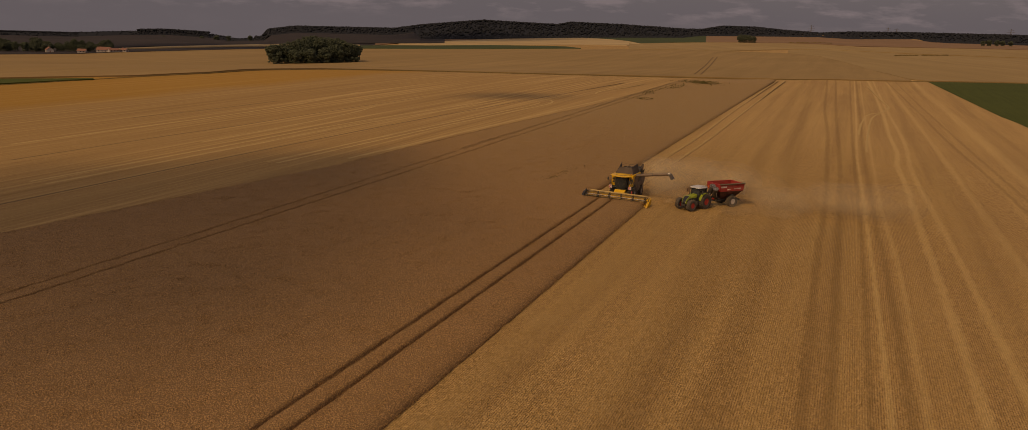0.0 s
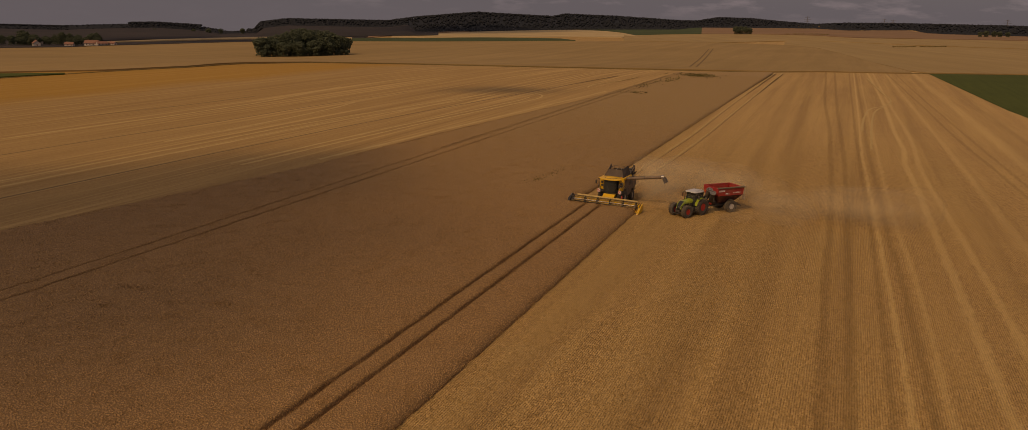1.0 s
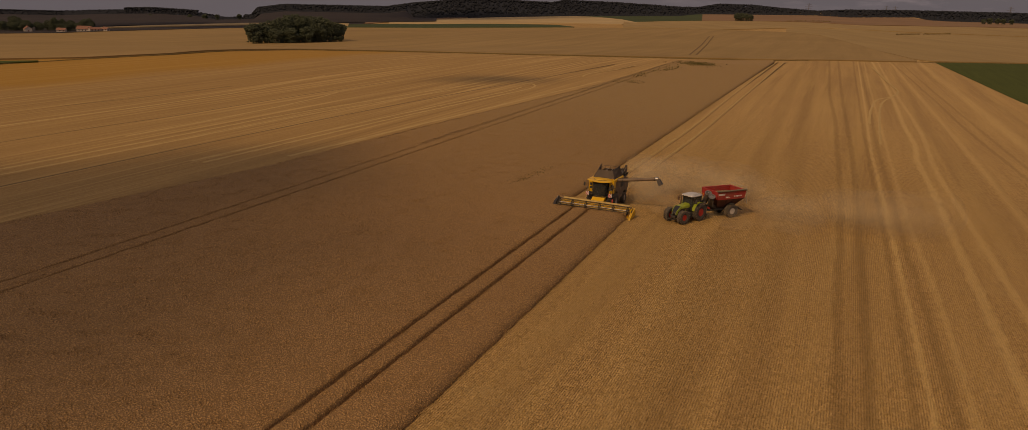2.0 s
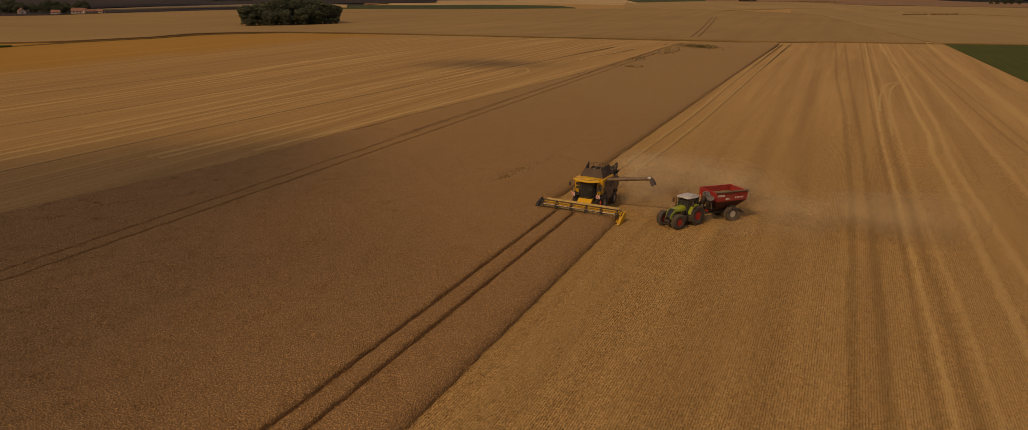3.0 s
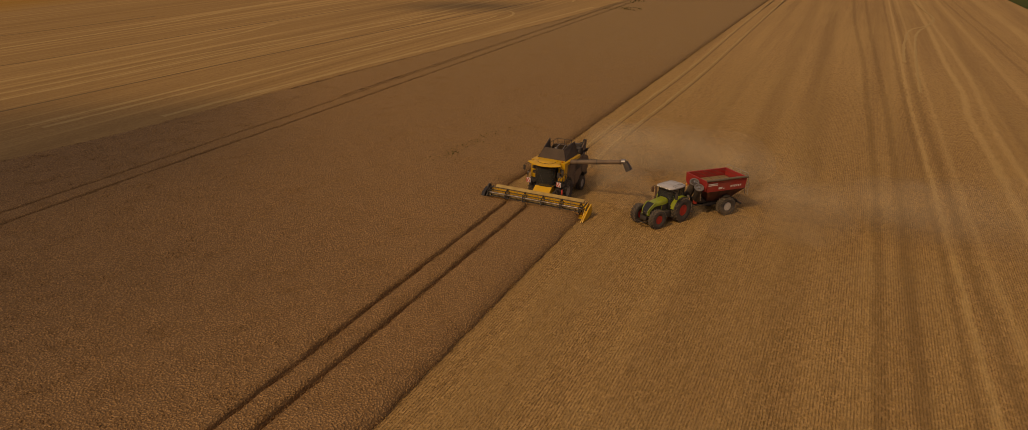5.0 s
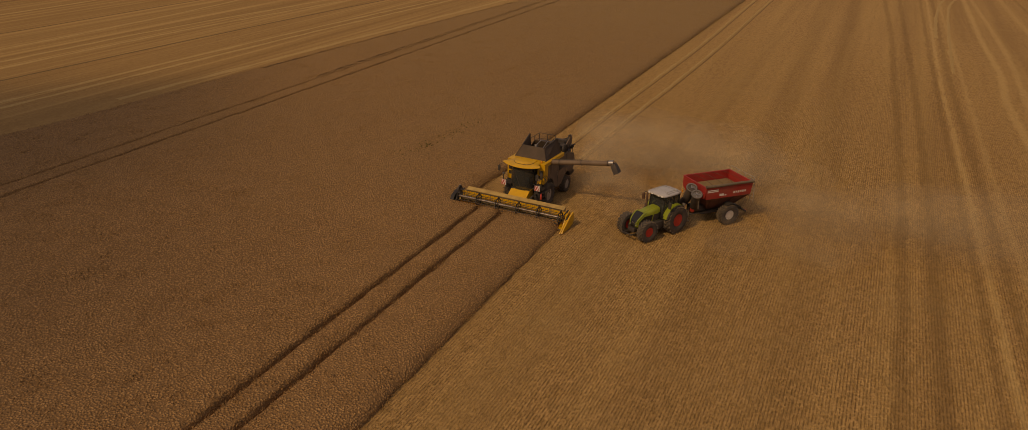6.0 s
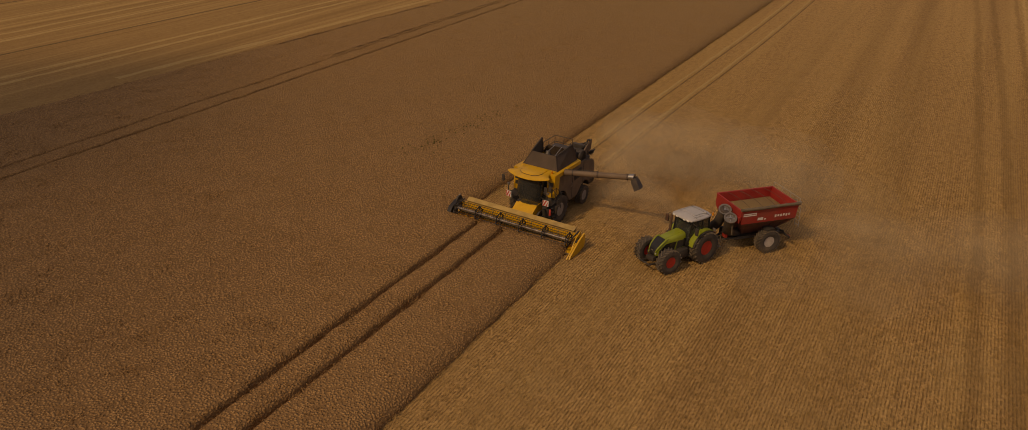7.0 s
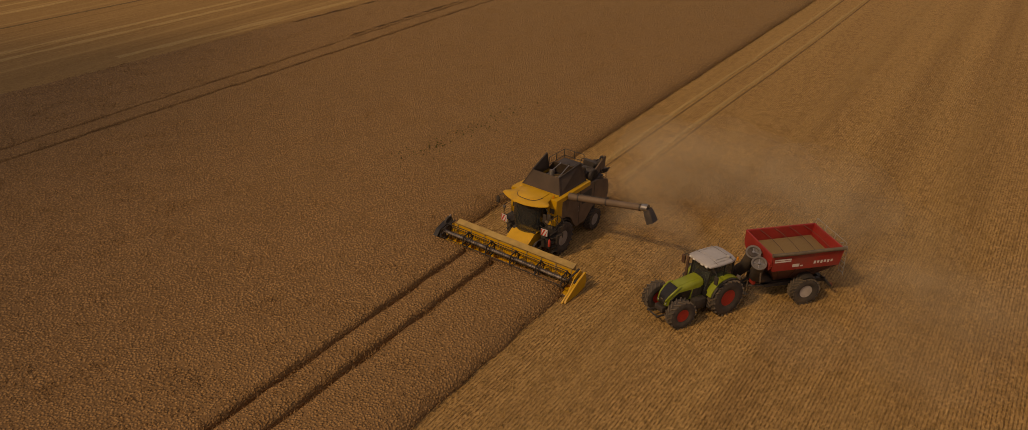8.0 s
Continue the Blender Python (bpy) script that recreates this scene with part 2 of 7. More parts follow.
def field_material(name, low, high, stripe=(0.12, 0.01), turn=0.0, amount=0.5):
    """A far field: mottled tone with faint lines along its rows."""
    m, n, k, p = nodes_of(name)
    geo = n.new("ShaderNodeNewGeometry").outputs["Position"]
    mp = n.new("ShaderNodeMapping")
    mp.vector_type = "TEXTURE"
    mp.inputs["Rotation"].default_value = (0, 0, radians(turn))
    k.new(geo, mp.inputs["Vector"])
    m2 = n.new("ShaderNodeMapping")
    m2.inputs["Scale"].default_value = (stripe[0], stripe[1], 0.01)
    k.new(mp.outputs["Vector"], m2.inputs["Vector"])
    lines = noise_of(n, k, m2.outputs["Vector"], 1, 4, 0.6)
    wide = noise_of(n, k, position(n, k, (0.008, 0.008, 0.01)), 1, 5, 0.6)
    fine = noise_of(n, k, position(n, k, (0.6, 0.6, 0.6)), 1, 5, 0.7)
    tone = blend(n, k, ranged(n, k, wide, 0.3, 0.7), low, high)
    tone = blend(n, k, ranged(n, k, lines, 0.35, 0.7, 0, amount), tone, tuple(c * 0.72 for c in low))
    tone = blend(n, k, ranged(n, k, fine, 0.3, 0.7, 0, 0.25), tone, tuple(c * 0.6 for c in low))
    k.new(tone, p.inputs["Base Color"])
    p.inputs["Roughness"].default_value = 0.95
    p.inputs["Specular IOR Level"].default_value = 0.1
    return m


def leaf_material(name, low, high, vary=0.6):
    m, n, k, p = nodes_of(name)
    v = position(n, k, (1, 1, 1))
    tone = blend(n, k, ranged(n, k, noise_of(n, k, v, 0.35, 6, 0.7), 0.3, 0.7), low, high)
    isle = n.new("ShaderNodeNewGeometry").outputs["Random Per Island"]
    tone = blend(n, k, ranged(n, k, isle, 0, 1, 0, vary), tone, tuple(c * 0.5 for c in low))
    k.new(tone, p.inputs["Base Color"])
    p.inputs["Roughness"].default_value = 0.9
    p.inputs["Specular IOR Level"].default_value = 0.03
    return m


STUBBLE = stubble_material()
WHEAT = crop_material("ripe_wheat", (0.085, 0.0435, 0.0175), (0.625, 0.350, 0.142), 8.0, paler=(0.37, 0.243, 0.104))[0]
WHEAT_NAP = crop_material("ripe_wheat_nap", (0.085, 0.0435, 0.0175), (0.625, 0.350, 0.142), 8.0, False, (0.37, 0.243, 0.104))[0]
STRAW = crop_material("straw", (0.36, 0.23, 0.088), (0.60, 0.395, 0.155), 6.0)[0]
STALK, stalk_n, stalk_k, stalk_p, stalk_tone = crop_material("stubble_straw", (0.30, 0.175, 0.062), (0.60, 0.37, 0.135), 9.0)
stalk_k.new(tracked(stalk_n, stalk_k, stalk_tone, (0.20, 0.112, 0.04), (0.68, 0.455, 0.185)), stalk_p.inputs["Base Color"])
TRAMPLED = crop_material("trampled_stubble", (0.10, 0.058, 0.023), (0.30, 0.18, 0.072), 5.0)[0]
GREEN_CROP = field_material("green_beet", (0.058, 0.070, 0.014), (0.085, 0.098, 0.021), (0.5, 0.02))
WEED = leaf_material("weed", (0.075, 0.068, 0.020), (0.125, 0.105, 0.032))
VERGE = leaf_material("verge_grass", (0.15, 0.10, 0.042), (0.25, 0.17, 0.068))
FAR_TAN = field_material("far_cut_field", (0.315, 0.207, 0.088), (0.375, 0.252, 0.112), (0.06, 0.005), 20)
FAR_WHEAT = field_material("far_wheat", (0.285, 0.182, 0.074), (0.36, 0.232, 0.10), (0.10, 0.006))
FAR_STUBBLE = field_material("far_stubble", (0.42, 0.29, 0.14), (0.52, 0.37, 0.19), (0.05, 0.004), 40)
FAR_SOIL = field_material("far_soil", (0.225, 0.132, 0.072), (0.29, 0.172, 0.092), (0.03, 0.004), 70)
# valley fields and hillside: cloud shade put into the colour
FAR_DARK = field_material("far_cloud_shaded", (0.034, 0.028, 0.026), (0.058, 0.045, 0.038), (0.03, 0.004), 80)
FAR_GREEN = field_material("far_green", (0.05, 0.065, 0.025), (0.075, 0.09, 0.035), (0.03, 0.004), 80)
# far woods: the grey-blue of haze put into the leaf colour
WOOD_LEAF = leaf_material("hazy_far_leaves", (0.023, 0.025, 0.029), (0.031, 0.033, 0.037), 0.15)
LEAF = leaf_material("leaves", (0.064, 0.075, 0.050), (0.098, 0.112, 0.070), 0.3)
BARK = surface("bark", (0.07, 0.05, 0.035), (0.13, 0.095, 0.065), 0.9, scale=4, bump=0.8, bump_d=0.03)


# ---- mesh building
class Shape:
    """Vertices and faces gathered into one mesh."""

    def __init__(self):
        self.v, self.f = [], []

    def add(self, verts, faces, m=None):
        b = len(self.v)
        self.v += [tuple(m @ Vector(p)) if m else tuple(p) for p in verts]
        self.f += [tuple(b + i for i in f) for f in faces]
        return self

    def box(self, x0, x1, y0, y1, z0, z1, m=None, bevel=0.0):
        """A box, its edges chamfered where bevel is given."""
        if not bevel:
            v = [(x, y, z) for z in (z0, z1) for y in (y0, y1) for x in (x0, x1)]
            return self.add(v, [(0, 2, 3, 1), (4, 5, 7, 6), (0, 1, 5, 4), (2, 6, 7, 3), (0, 4, 6, 2), (1, 3, 7, 5)], m)
        bm = bmesh.new()
        bmesh.ops.create_cube(bm, size=1, matrix=Matrix.Translation(((x0 + x1) / 2, (y0 + y1) / 2, (z0 + z1) / 2)) @ Matrix.Diagonal((x1 - x0, y1 - y0, z1 - z0, 1)))
        bmesh.ops.bevel(bm, geom=list(bm.edges), offset=bevel, segments=2, affect="EDGES", profile=0.6)
        bm.verts.index_update()
        self.add([p.co for p in bm.verts], [[q.index for q in f.verts] for f in bm.faces], m)
        bm.free()
        return self

    def prism(self, outline, a, b, axis="x", m=None):
        """A closed outline drawn out along an axis from a to b. Outline coordinates are the other two axes in order."""
        n = len(outline)
        put = {"x": lambda s, p: (s, p[0], p[1]), "y": lambda s, p: (p[0], s, p[1]), "z": lambda s, p: (p[0], p[1], s)}[axis]
        v = [put(a, p) for p in outline] + [put(b, p) for p in outline]
        f = [tuple(range(n - 1, -1, -1)), tuple(range(n, 2 * n))] + [(i, (i + 1) % n, n + (i + 1) % n, n + i) for i in range(n)]
        return self.add(v, f, m)

    def loft(self, rings, cap=True, m=None):
        """Skin over rings of equal count."""
        n = len(rings[0])
        v = [p for r in rings for p in r]
        f = [(i * n + j, i * n + (j + 1) % n, (i + 1) * n + (j + 1) % n, (i + 1) * n + j) for i in range(len(rings) - 1) for j in range(n)]
        if cap:
            f += [tuple(range(n - 1, -1, -1)), tuple((len(rings) - 1) * n + j for j in range(n))]
        return self.add(v, f, m)

    def tube(self, path, r, n=8, m=None):
        """A pipe along points; r is one radius or one for each point."""
        pts = [Vector(p) for p in path]
        rings = []
        for i, p in enumerate(pts):
            d = (pts[min(i + 1, len(pts) - 1)] - pts[max(i - 1, 0)]).normalized()
            side = d.cross(Vector((0, 0, 1)) if abs(d.z) < 0.95 else Vector((1, 0, 0))).normalized()
            up = side.cross(d)
            q = r[i] if isinstance(r, (list, tuple)) else r
            rings.append([p + q * (math.cos(2 * math.pi * j / n) * side + math.sin(2 * math.pi * j / n) * up) for j in range(n)])
        return self.loft(rings, True, m)

    def lathe(self, profile, n=24, m=None, axis="x"):
        """Turned about an axis; profile rows are (along, radius)."""
        rings = []
        for a, r in profile:
            c = [(r * math.cos(2 * math.pi * j / n), r * math.sin(2 * math.pi * j / n)) for j in range(n)]
            rings.append([{"x": (a, p, q), "y": (p, a, q), "z": (p, q, a)}[axis] for p, q in c])
        return self.loft(rings, True, m)

    def sheet(self, grid):
        """A grid of points, row by row."""
        n = len(grid[0])
        return self.add([p for r in grid for p in r], [(i * n + j, i * n + j + 1, (i + 1) * n + j + 1, (i + 1) * n + j) for i in range(len(grid) - 1) for j in range(n - 1)])

    def mesh(self, name, smooth=False):
        d = bpy.data.meshes.new(name)
        d.from_pydata(self.v, [], self.f)
        bm = bmesh.new()
        bm.from_mesh(d)
        bmesh.ops.recalc_face_normals(bm, faces=list(bm.faces))
        bm.to_mesh(d)
        bm.free()
        if smooth:
            d.shade_smooth()
            d.set_sharp_from_angle(angle=radians(38))
        return d


def part(name, shape, material, parent=None, label="", smooth=True):
    """One mesh object, under a thing or under a part."""
    ob = new(name, shape.mesh(name, smooth))
    ob.data.materials.append(material)
    ob.visible_shadow = not material.name.endswith("_glass")
    if parent:
        ob.parent = parent
    return tagged(ob, label)


def thing(name, label, category, m=None, group="", kind=""):
    ob = new(name)
    if m:
        ob.matrix_basis = m
    return tagged(ob, label, category, group, kind)


def array_mesh(name, verts, tris, material, smooth=False, under=None, below=0):
    """A large triangle mesh from arrays; its first triangles may take a material of their own."""
    d = bpy.data.meshes.new(name)
    d.vertices.add(len(verts))
    d.vertices.foreach_set("co", np.ascontiguousarray(verts, dtype=np.float32).ravel())
    d.loops.add(tris.size)
    d.loops.foreach_set("vertex_index", np.ascontiguousarray(tris, dtype=np.int32).ravel())
    d.polygons.add(len(tris))
    d.polygons.foreach_set("loop_start", np.arange(0, tris.size, tris.shape[1], dtype=np.int32))
    d.update(calc_edges=True)
    d.validate()
    d.materials.append(material)
    if under:
        d.materials.append(under)
        d.polygons.foreach_set("material_index", (np.arange(len(d.polygons)) < below).astype(np.int32))
    if smooth:
        d.shade_smooth()
    return new(name, d)


# ---- the lie of the land: a level field on a shoulder that falls away to the west
HOME = (28.7, -113.6)


def fall(az, d):
    """Height of the land at a bearing (degrees west of north) and a distance from the starting point."""
    k = 0.0355 * min(max((az - 2.0) / 40.0, 0.0), 1.15)
    far = max(0.0, d - 340.0)
    z = -k * far * min(1.0, far / 160.0) - 8.0 * min(1.0, far / 220.0) * min(max((az - 2.0) / 25.0, 0.0), 1.0)
    return z - 0.05 * max(0.0, d - 2300.0)


def spot(az, d, up=0.0):
    a = radians(az)
    return (HOME[0] - d * math.sin(a), HOME[1] + d * math.cos(a), fall(az if abs(az) < 90 else 0, d) + up)


azs = [-180 + 10 * i for i in range(13)] + [-50 + 1.0 * i for i in range(121)] + [80 + 10 * i for i in range(1, 11)]
rings = [1, 15, 40, 80, 120, 170, 230, 280, 320, 345, 370, 400, 440, 480, 520, 580, 650, 730, 820, 920, 1030, 1150, 1300, 1450, 1650, 1850, 2100, 2300, 2600, 3200, 4600]
ground = Shape()
ground.sheet([[spot(a, d, 0.0 if d < 300 else -0.12) for a in azs] for d in rings])
ground.f.append(tuple(range(len(azs) - 1)))
tagged(part("ground", ground, STUBBLE), "straw-gold cereal stubble in drill rows on open rolling land", "ground", kind="structure")


def between(table, a):
    """Values of a table of rows (key, values...) at a key, on straight lines."""
    rows_ = sorted(table)
    keys = [r[0] for r in rows_]
    return [float(np.interp(a, keys, [r[i] for r in rows_])) for i in range(1, len(rows_[0]))]


def far_field(name, label, material, table, up=0.4, category="field"):
    """A field beyond the headland: rows of bearing, near and far distance; it stands as high as its crop."""
    lo, hi = min(r[0] for r in table), max(r[0] for r in table)
    steps = max(4, int(hi - lo))
    n = max(10, int(max(r[2] - r[1] for r in table) / 14))
    grid = []
    cols = [lo + (hi - lo) * i / steps for i in range(steps + 1)]
    for j in range(-1, n + 2):
        row = []
        for a in cols:
            d0, d1 = between(table, a)
            t = min(max(j, 0), n) / n
            row.append(spot(a, d0 + (d1 - d0) * t, up if 0 <= j <= n else -1.0))
        grid.append(row)
    return tagged(part(name, Shape().sheet(grid), material), label, category, kind="structure")


far_field("wheat_field", "broad dull-gold field of ripe wheat beyond the headland", FAR_WHEAT,
          [(62, 288, 940), (52.3, 300, 947), (45.2, 309, 1070), (40.8, 326, 1120), (37.6, 352, 1156), (33.5, 378, 1130), (27.2, 389, 1080), (20.7, 386, 1010),
           (17.7, 388, 994), (12.1, 396, 932), (3.9, 412, 790), (2.4, 420, 740), (0.5, 430, 625), (-1.2, 438, 532), (-3.4, 452, 460)])
far_field("stubble_field", "pale cut field beyond the headland", FAR_TAN,
          [(3.9, 796, 900), (2.4, 745, 902), (0.5, 630, 905), (-1.2, 537, 902), (-3.4, 465, 900), (-4.3, 463, 905), (-9.4, 503, 960), (-20, 560, 1000), (-45, 600, 1000)], 0.3)
far_field("green_strip_field", "thin dark green strip of unripe crop", FAR_GREEN,
          [(33, 1150, 1335), (30.5, 1120, 1330), (29.3, 1102, 1330), (23, 1045, 1250), (18.2, 1005, 1120), (17.0, 1000, 1012)], 0.6)
far_field("pale_far_field", "pale cut field below the wooded hill", FAR_STUBBLE,
          [(29, 1350, 1560), (27.6, 1345, 1600), (25.1, 1300, 1800), (21.6, 1240, 1900), (16.5, 1185, 1880), (14.2, 1110, 1500), (13.0, 1180, 1190)], 0.5)
far_field("ruddy_far_field", "reddish bare soil on a far slope", FAR_SOIL,
          [(30.5, 1340, 1900), (28.5, 1580, 1900), (26, 1780, 1930), (24, 1880, 1960)], 0.9)
far_field("shaded_far_field", "valley fields under the wood with cloud shade in their colour", FAR_DARK,
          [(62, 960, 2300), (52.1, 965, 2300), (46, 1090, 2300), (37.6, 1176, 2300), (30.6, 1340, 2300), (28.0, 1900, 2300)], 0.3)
far_field("pale_strip_field", "narrow pale stubble strip in the valley", FAR_STUBBLE,
          [(46.2, 1271, 1300), (43, 1300, 1420), (37.6, 1340, 1500), (33, 1200, 1420), (31.5, 1180, 1330)], 1.6)
far_field("far_slope_field", "tan cut field on the far rise", FAR_TAN,
          [(13.9, 960, 1450), (12.1, 945, 1270), (8.0, 860, 1281), (3.9, 905, 1180), (0.2, 910, 1070), (-3.6, 912, 1180), (-9.2, 966, 1370), (-45, 1010, 1500)], 0.5)
far_field("green_slope_field", "dark green strip of crop below the wood", FAR_GREEN,
          [(22.5, 1915, 1990), (16.5, 1890, 1960), (14.2, 1510, 1920), (13.0, 1200, 1900), (11.5, 1290, 1840), (9.0, 1285, 1980)], 0.7)
far_field("ruddy_slope_field", "reddish-tan stubble on the far rise", FAR_SOIL,
          [(9.0, 1290, 1960), (4.0, 1195, 1720), (0.2, 1085, 1560), (-3.5, 1195, 1960), (-4.2, 1200, 1600), (-9.2, 1385, 1780), (-45, 1520, 1900)], 0.8)
far_field("green_wedge_field", "dark green wedge of root crop at the headland", GREEN_CROP,
          [(62, 262, 290), (52.3, 281, 297), (49.8, 288, 297), (47.4, 295.5, 298)], 0.35)


def woods():
    """Wooded hills on the skyline: a canopy of many crowns over rising ground."""
    top = [(64, -52), (52, -55), (48.3, -56), (46.6, -52), (43.3, -47), (40.7, -51), (39.2, -61), (37.6, -58), (37.2, -40), (35.6, -31), (29.3, -28), (27.6, -17), (25.1, -6), (23.4, 1),
           (21.7, -1), (18.6, -3), (17.8, 4), (14.4, 3), (10.2, -2), (9.3, -1), (8.1, 9), (6.1, 10), (4.1, 5), (2.1, 2), (0.3, 8), (-3.4, 12), (-9.1, 16), (-20, 18), (-45, 18)]
    start = [(64, 2190), (52, 2190), (40, 2190), (38, 2190), (37, 2120), (28, 2060), (26.5, 1900), (18, 1900), (10.5, 1720), (9.2, 2020), (4, 1800), (0.3, 1620), (-3.4, 2020), (-4.2, 1640), (-9.2, 1820), (-45, 1900)]
    rng = np.random.default_rng(5)

    def canopy(a, t):
        d0, z1 = between(start, a)[0], between(top, a)[0]
        d = d0 + (2240 - d0) * t
        foot = fall(a, d0) if a < 28 else z1 - 12
        return d, foot * (1 - t) + z1 * t
    hill = [[spot(a, 1480 + (between(start, a)[0] - 1470) * t, 0)[:2] + (fall(a, 1480) * (1 - t) + (fall(a, between(start, a)[0]) * (1 - 0.0) if a < 28 else between(top, a)[0] - 13) * t + 1.2,) for a in np.arange(26, 64.5, 0.5)] for t in (0, 0.25, 0.5, 0.75, 1.0)]
    tagged(part("far_hillside", Shape().sheet(hill), FAR_DARK), "hillside below the skyline trees with cloud shade in its colour", "hill", kind="structure")
    s = Shape()
    s.sheet([[spot(a, canopy(a, t)[0], 0)[:2] + (canopy(a, t)[1] - 4 if j else canopy(a, t)[1] - 12,) for a in np.arange(-45, 64, 0.5)] for j, t in enumerate([0, 0.02, 0.25, 0.5, 0.75, 1.0])])
    verts, tris = [np.array(s.v)], [np.array([(f[0], f[1], f[2]) for f in s.f] + [(f[0], f[2], f[3]) for f in s.f])]
    bm = bmesh.new()
    bmesh.ops.create_icosphere(bm, subdivisions=1, radius=1)
    bm.verts.index_update()
    bv, bt = np.array([p.co[:] for p in bm.verts]), np.array([[q.index for q in f.verts] for f in bm.faces])
    bm.free()
    base = len(s.v)
    for _ in range(26000):
        a = rng.uniform(-28, 62) if rng.random() < 0.93 else rng.uniform(-45, 64)
        t = rng.choice([rng.uniform(0, 1), 1.0, rng.uniform(0, 0.15)])
        d, z = canopy(a, t)
        if (44.8 < a < 48.0 and rng.random() < 0.8) or (38.0 < a < 40.7 and rng.random() < 0.85):
            continue
        r = rng.uniform(1.7, 3.5) * (1.0 if a < 38.5 else 0.85 if 40.7 < a < 44.8 else 0.55)
        p = spot(a, d + rng.uniform(-10, 10))
        k = bv * r * rng.uniform(0.7, 1.25, (len(bv), 1)) * (1.15, 1.15, 0.9)
        verts.append(k + (p[0], p[1], z - r * rng.uniform(0.25, 0.7) - (0.0 if a < 38 or 40.7 < a < 44.8 else 3.4)))
        tris.append(bt + base)
        base += len(bv)
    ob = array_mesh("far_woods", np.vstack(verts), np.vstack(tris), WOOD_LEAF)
    tagged(ob, "dark wooded hills along the skyline", "woods", kind="stuff")


woods()

# ---- the uncut wheat: blocks between the tramlines
CROP = 0.72
rng = np.random.default_rng(11)


def wob(y, seed, size=0.10):
    return size * (noise.noise((y * 0.55, seed, 0.3)) + 0.6 * noise.noise((y * 1.7, seed, 4.1)))


LEFT_Y, LEFT_X = [-140, -50, 0, 42, 80, 120, 245, 300], [-68, -53, -46.2, -44.2, -41.5, -38.2, -35.4, -34.8]


def left_edge(y):
    return float(np.interp(y, LEFT_Y, LEFT_X))


def cut_edge(y):
    return float(np.interp(y, [-1, 300], [-4.25, -1.9]))


def tram(x, half=0.14):
    """The two sides of a wheel gap in the crop."""
    return (lambda y: x - half + wob(y, x)), (lambda y: x + half + wob(y, x + 7))


def headland_y(x):
    return float(np.interp(x, [-60, -37, -5, 10], [225, 244, 279, 290]))


def crop_block(y0, y1, sides, step_y, close=(True, True)):
    """Wheat between the given pairs of edges: top with an uneven nap, and upright faces."""
    s = Shape()
    ys = list(np.arange(y0, y1, step_y)) + [y1]
    for lo, hi in sides:
        a0, b0 = lo(KNIFE), hi(KNIFE)
        inner_ = [x for x in np.arange(-70, 10, 1.1) if a0 + 1.0 < x < b0 - 1.5]
        grid = []
        for y in ys:
            a, b = lo(y), hi(y)
            if lo is left_edge:
                mid_ = [a + (b - a) * i / 18 for i in range(1, 18)]
            else:
                mid_ = inner_
            worn = hi is right_edge or hi is back_edge
            xs_ = [a, a + 0.05, a + 0.2, a + 0.5] + mid_ + ([b - 1.2, b - 0.5, b - 0.05, b] if worn else [b - 0.5, b - 0.2, b - 0.05, b])
            row = []
            for i, x in enumerate(xs_):
                yy = min(y, headland_y(x)) if y1 > 200 else y
                top_ = CROP - 0.08 + 0.07 * noise.noise((x * 0.8, y * 0.5, 1.0)) + 0.05 * noise.noise((x * 2.3, y * 2.1, 3.0))
                e_ = min(i, len(xs_) - 1 - i)
                faint = (lo, hi) in ((left_edge, L1a), (L1b, L2a)) or (lo is L2b and i < 4)
                sag = (0.40, 0.13) if worn and i > 4 else (0.06, 0.01) if faint else (0.12, 0.03)
                row.append((x, yy, -0.02 if e_ == 0 else top_ - sag[e_ - 1] if e_ < 3 else top_))
            grid.append(row)
        if close[0]:
            grid.insert(0, [(p[0], p[1] - 0.02, -0.02) for p in grid[0]])
        if close[1]:
            grid.append([(p[0], p[1] + 0.02, -0.02) for p in grid[-1]])
        s.sheet(grid)
    return s


KNIFE = -0.35
right_edge = lambda y: 4.35 + wob(y, 31.0, 0.14)
back_edge = lambda y: cut_edge(y) + wob(y, 57.0, 0.14)
L1a, L1b = tram(-35.9, 0.035)
L2a, L2b = tram(-33.9, 0.075)
T1a, T1b = tram(-2.15)
T2a, T2b = tram(-0.2)
main = crop_block(KNIFE, 292, [(left_edge, L1a), (L1b, L2a), (L2b, back_edge)], 0.8, (False, True))
front = crop_block(-150, KNIFE, [(left_edge, L1a), (L1b, L2a), (L2b, T1a), (T1b, T2a), (T2b, right_edge)], 0.8, (True, False))
face = Shape().sheet([[(back_edge(KNIFE) + i * 0.3, KNIFE, z) for i in range(30) if back_edge(KNIFE) + i * 0.3 < 4.3 and i * 0.3 >= 0] for z in (CROP - 0.1, -0.02)])
wheat = Shape()
wheat.add(main.v, main.f)
wheat.add(front.v, front.f)
wheat.add(face.v, face.f)


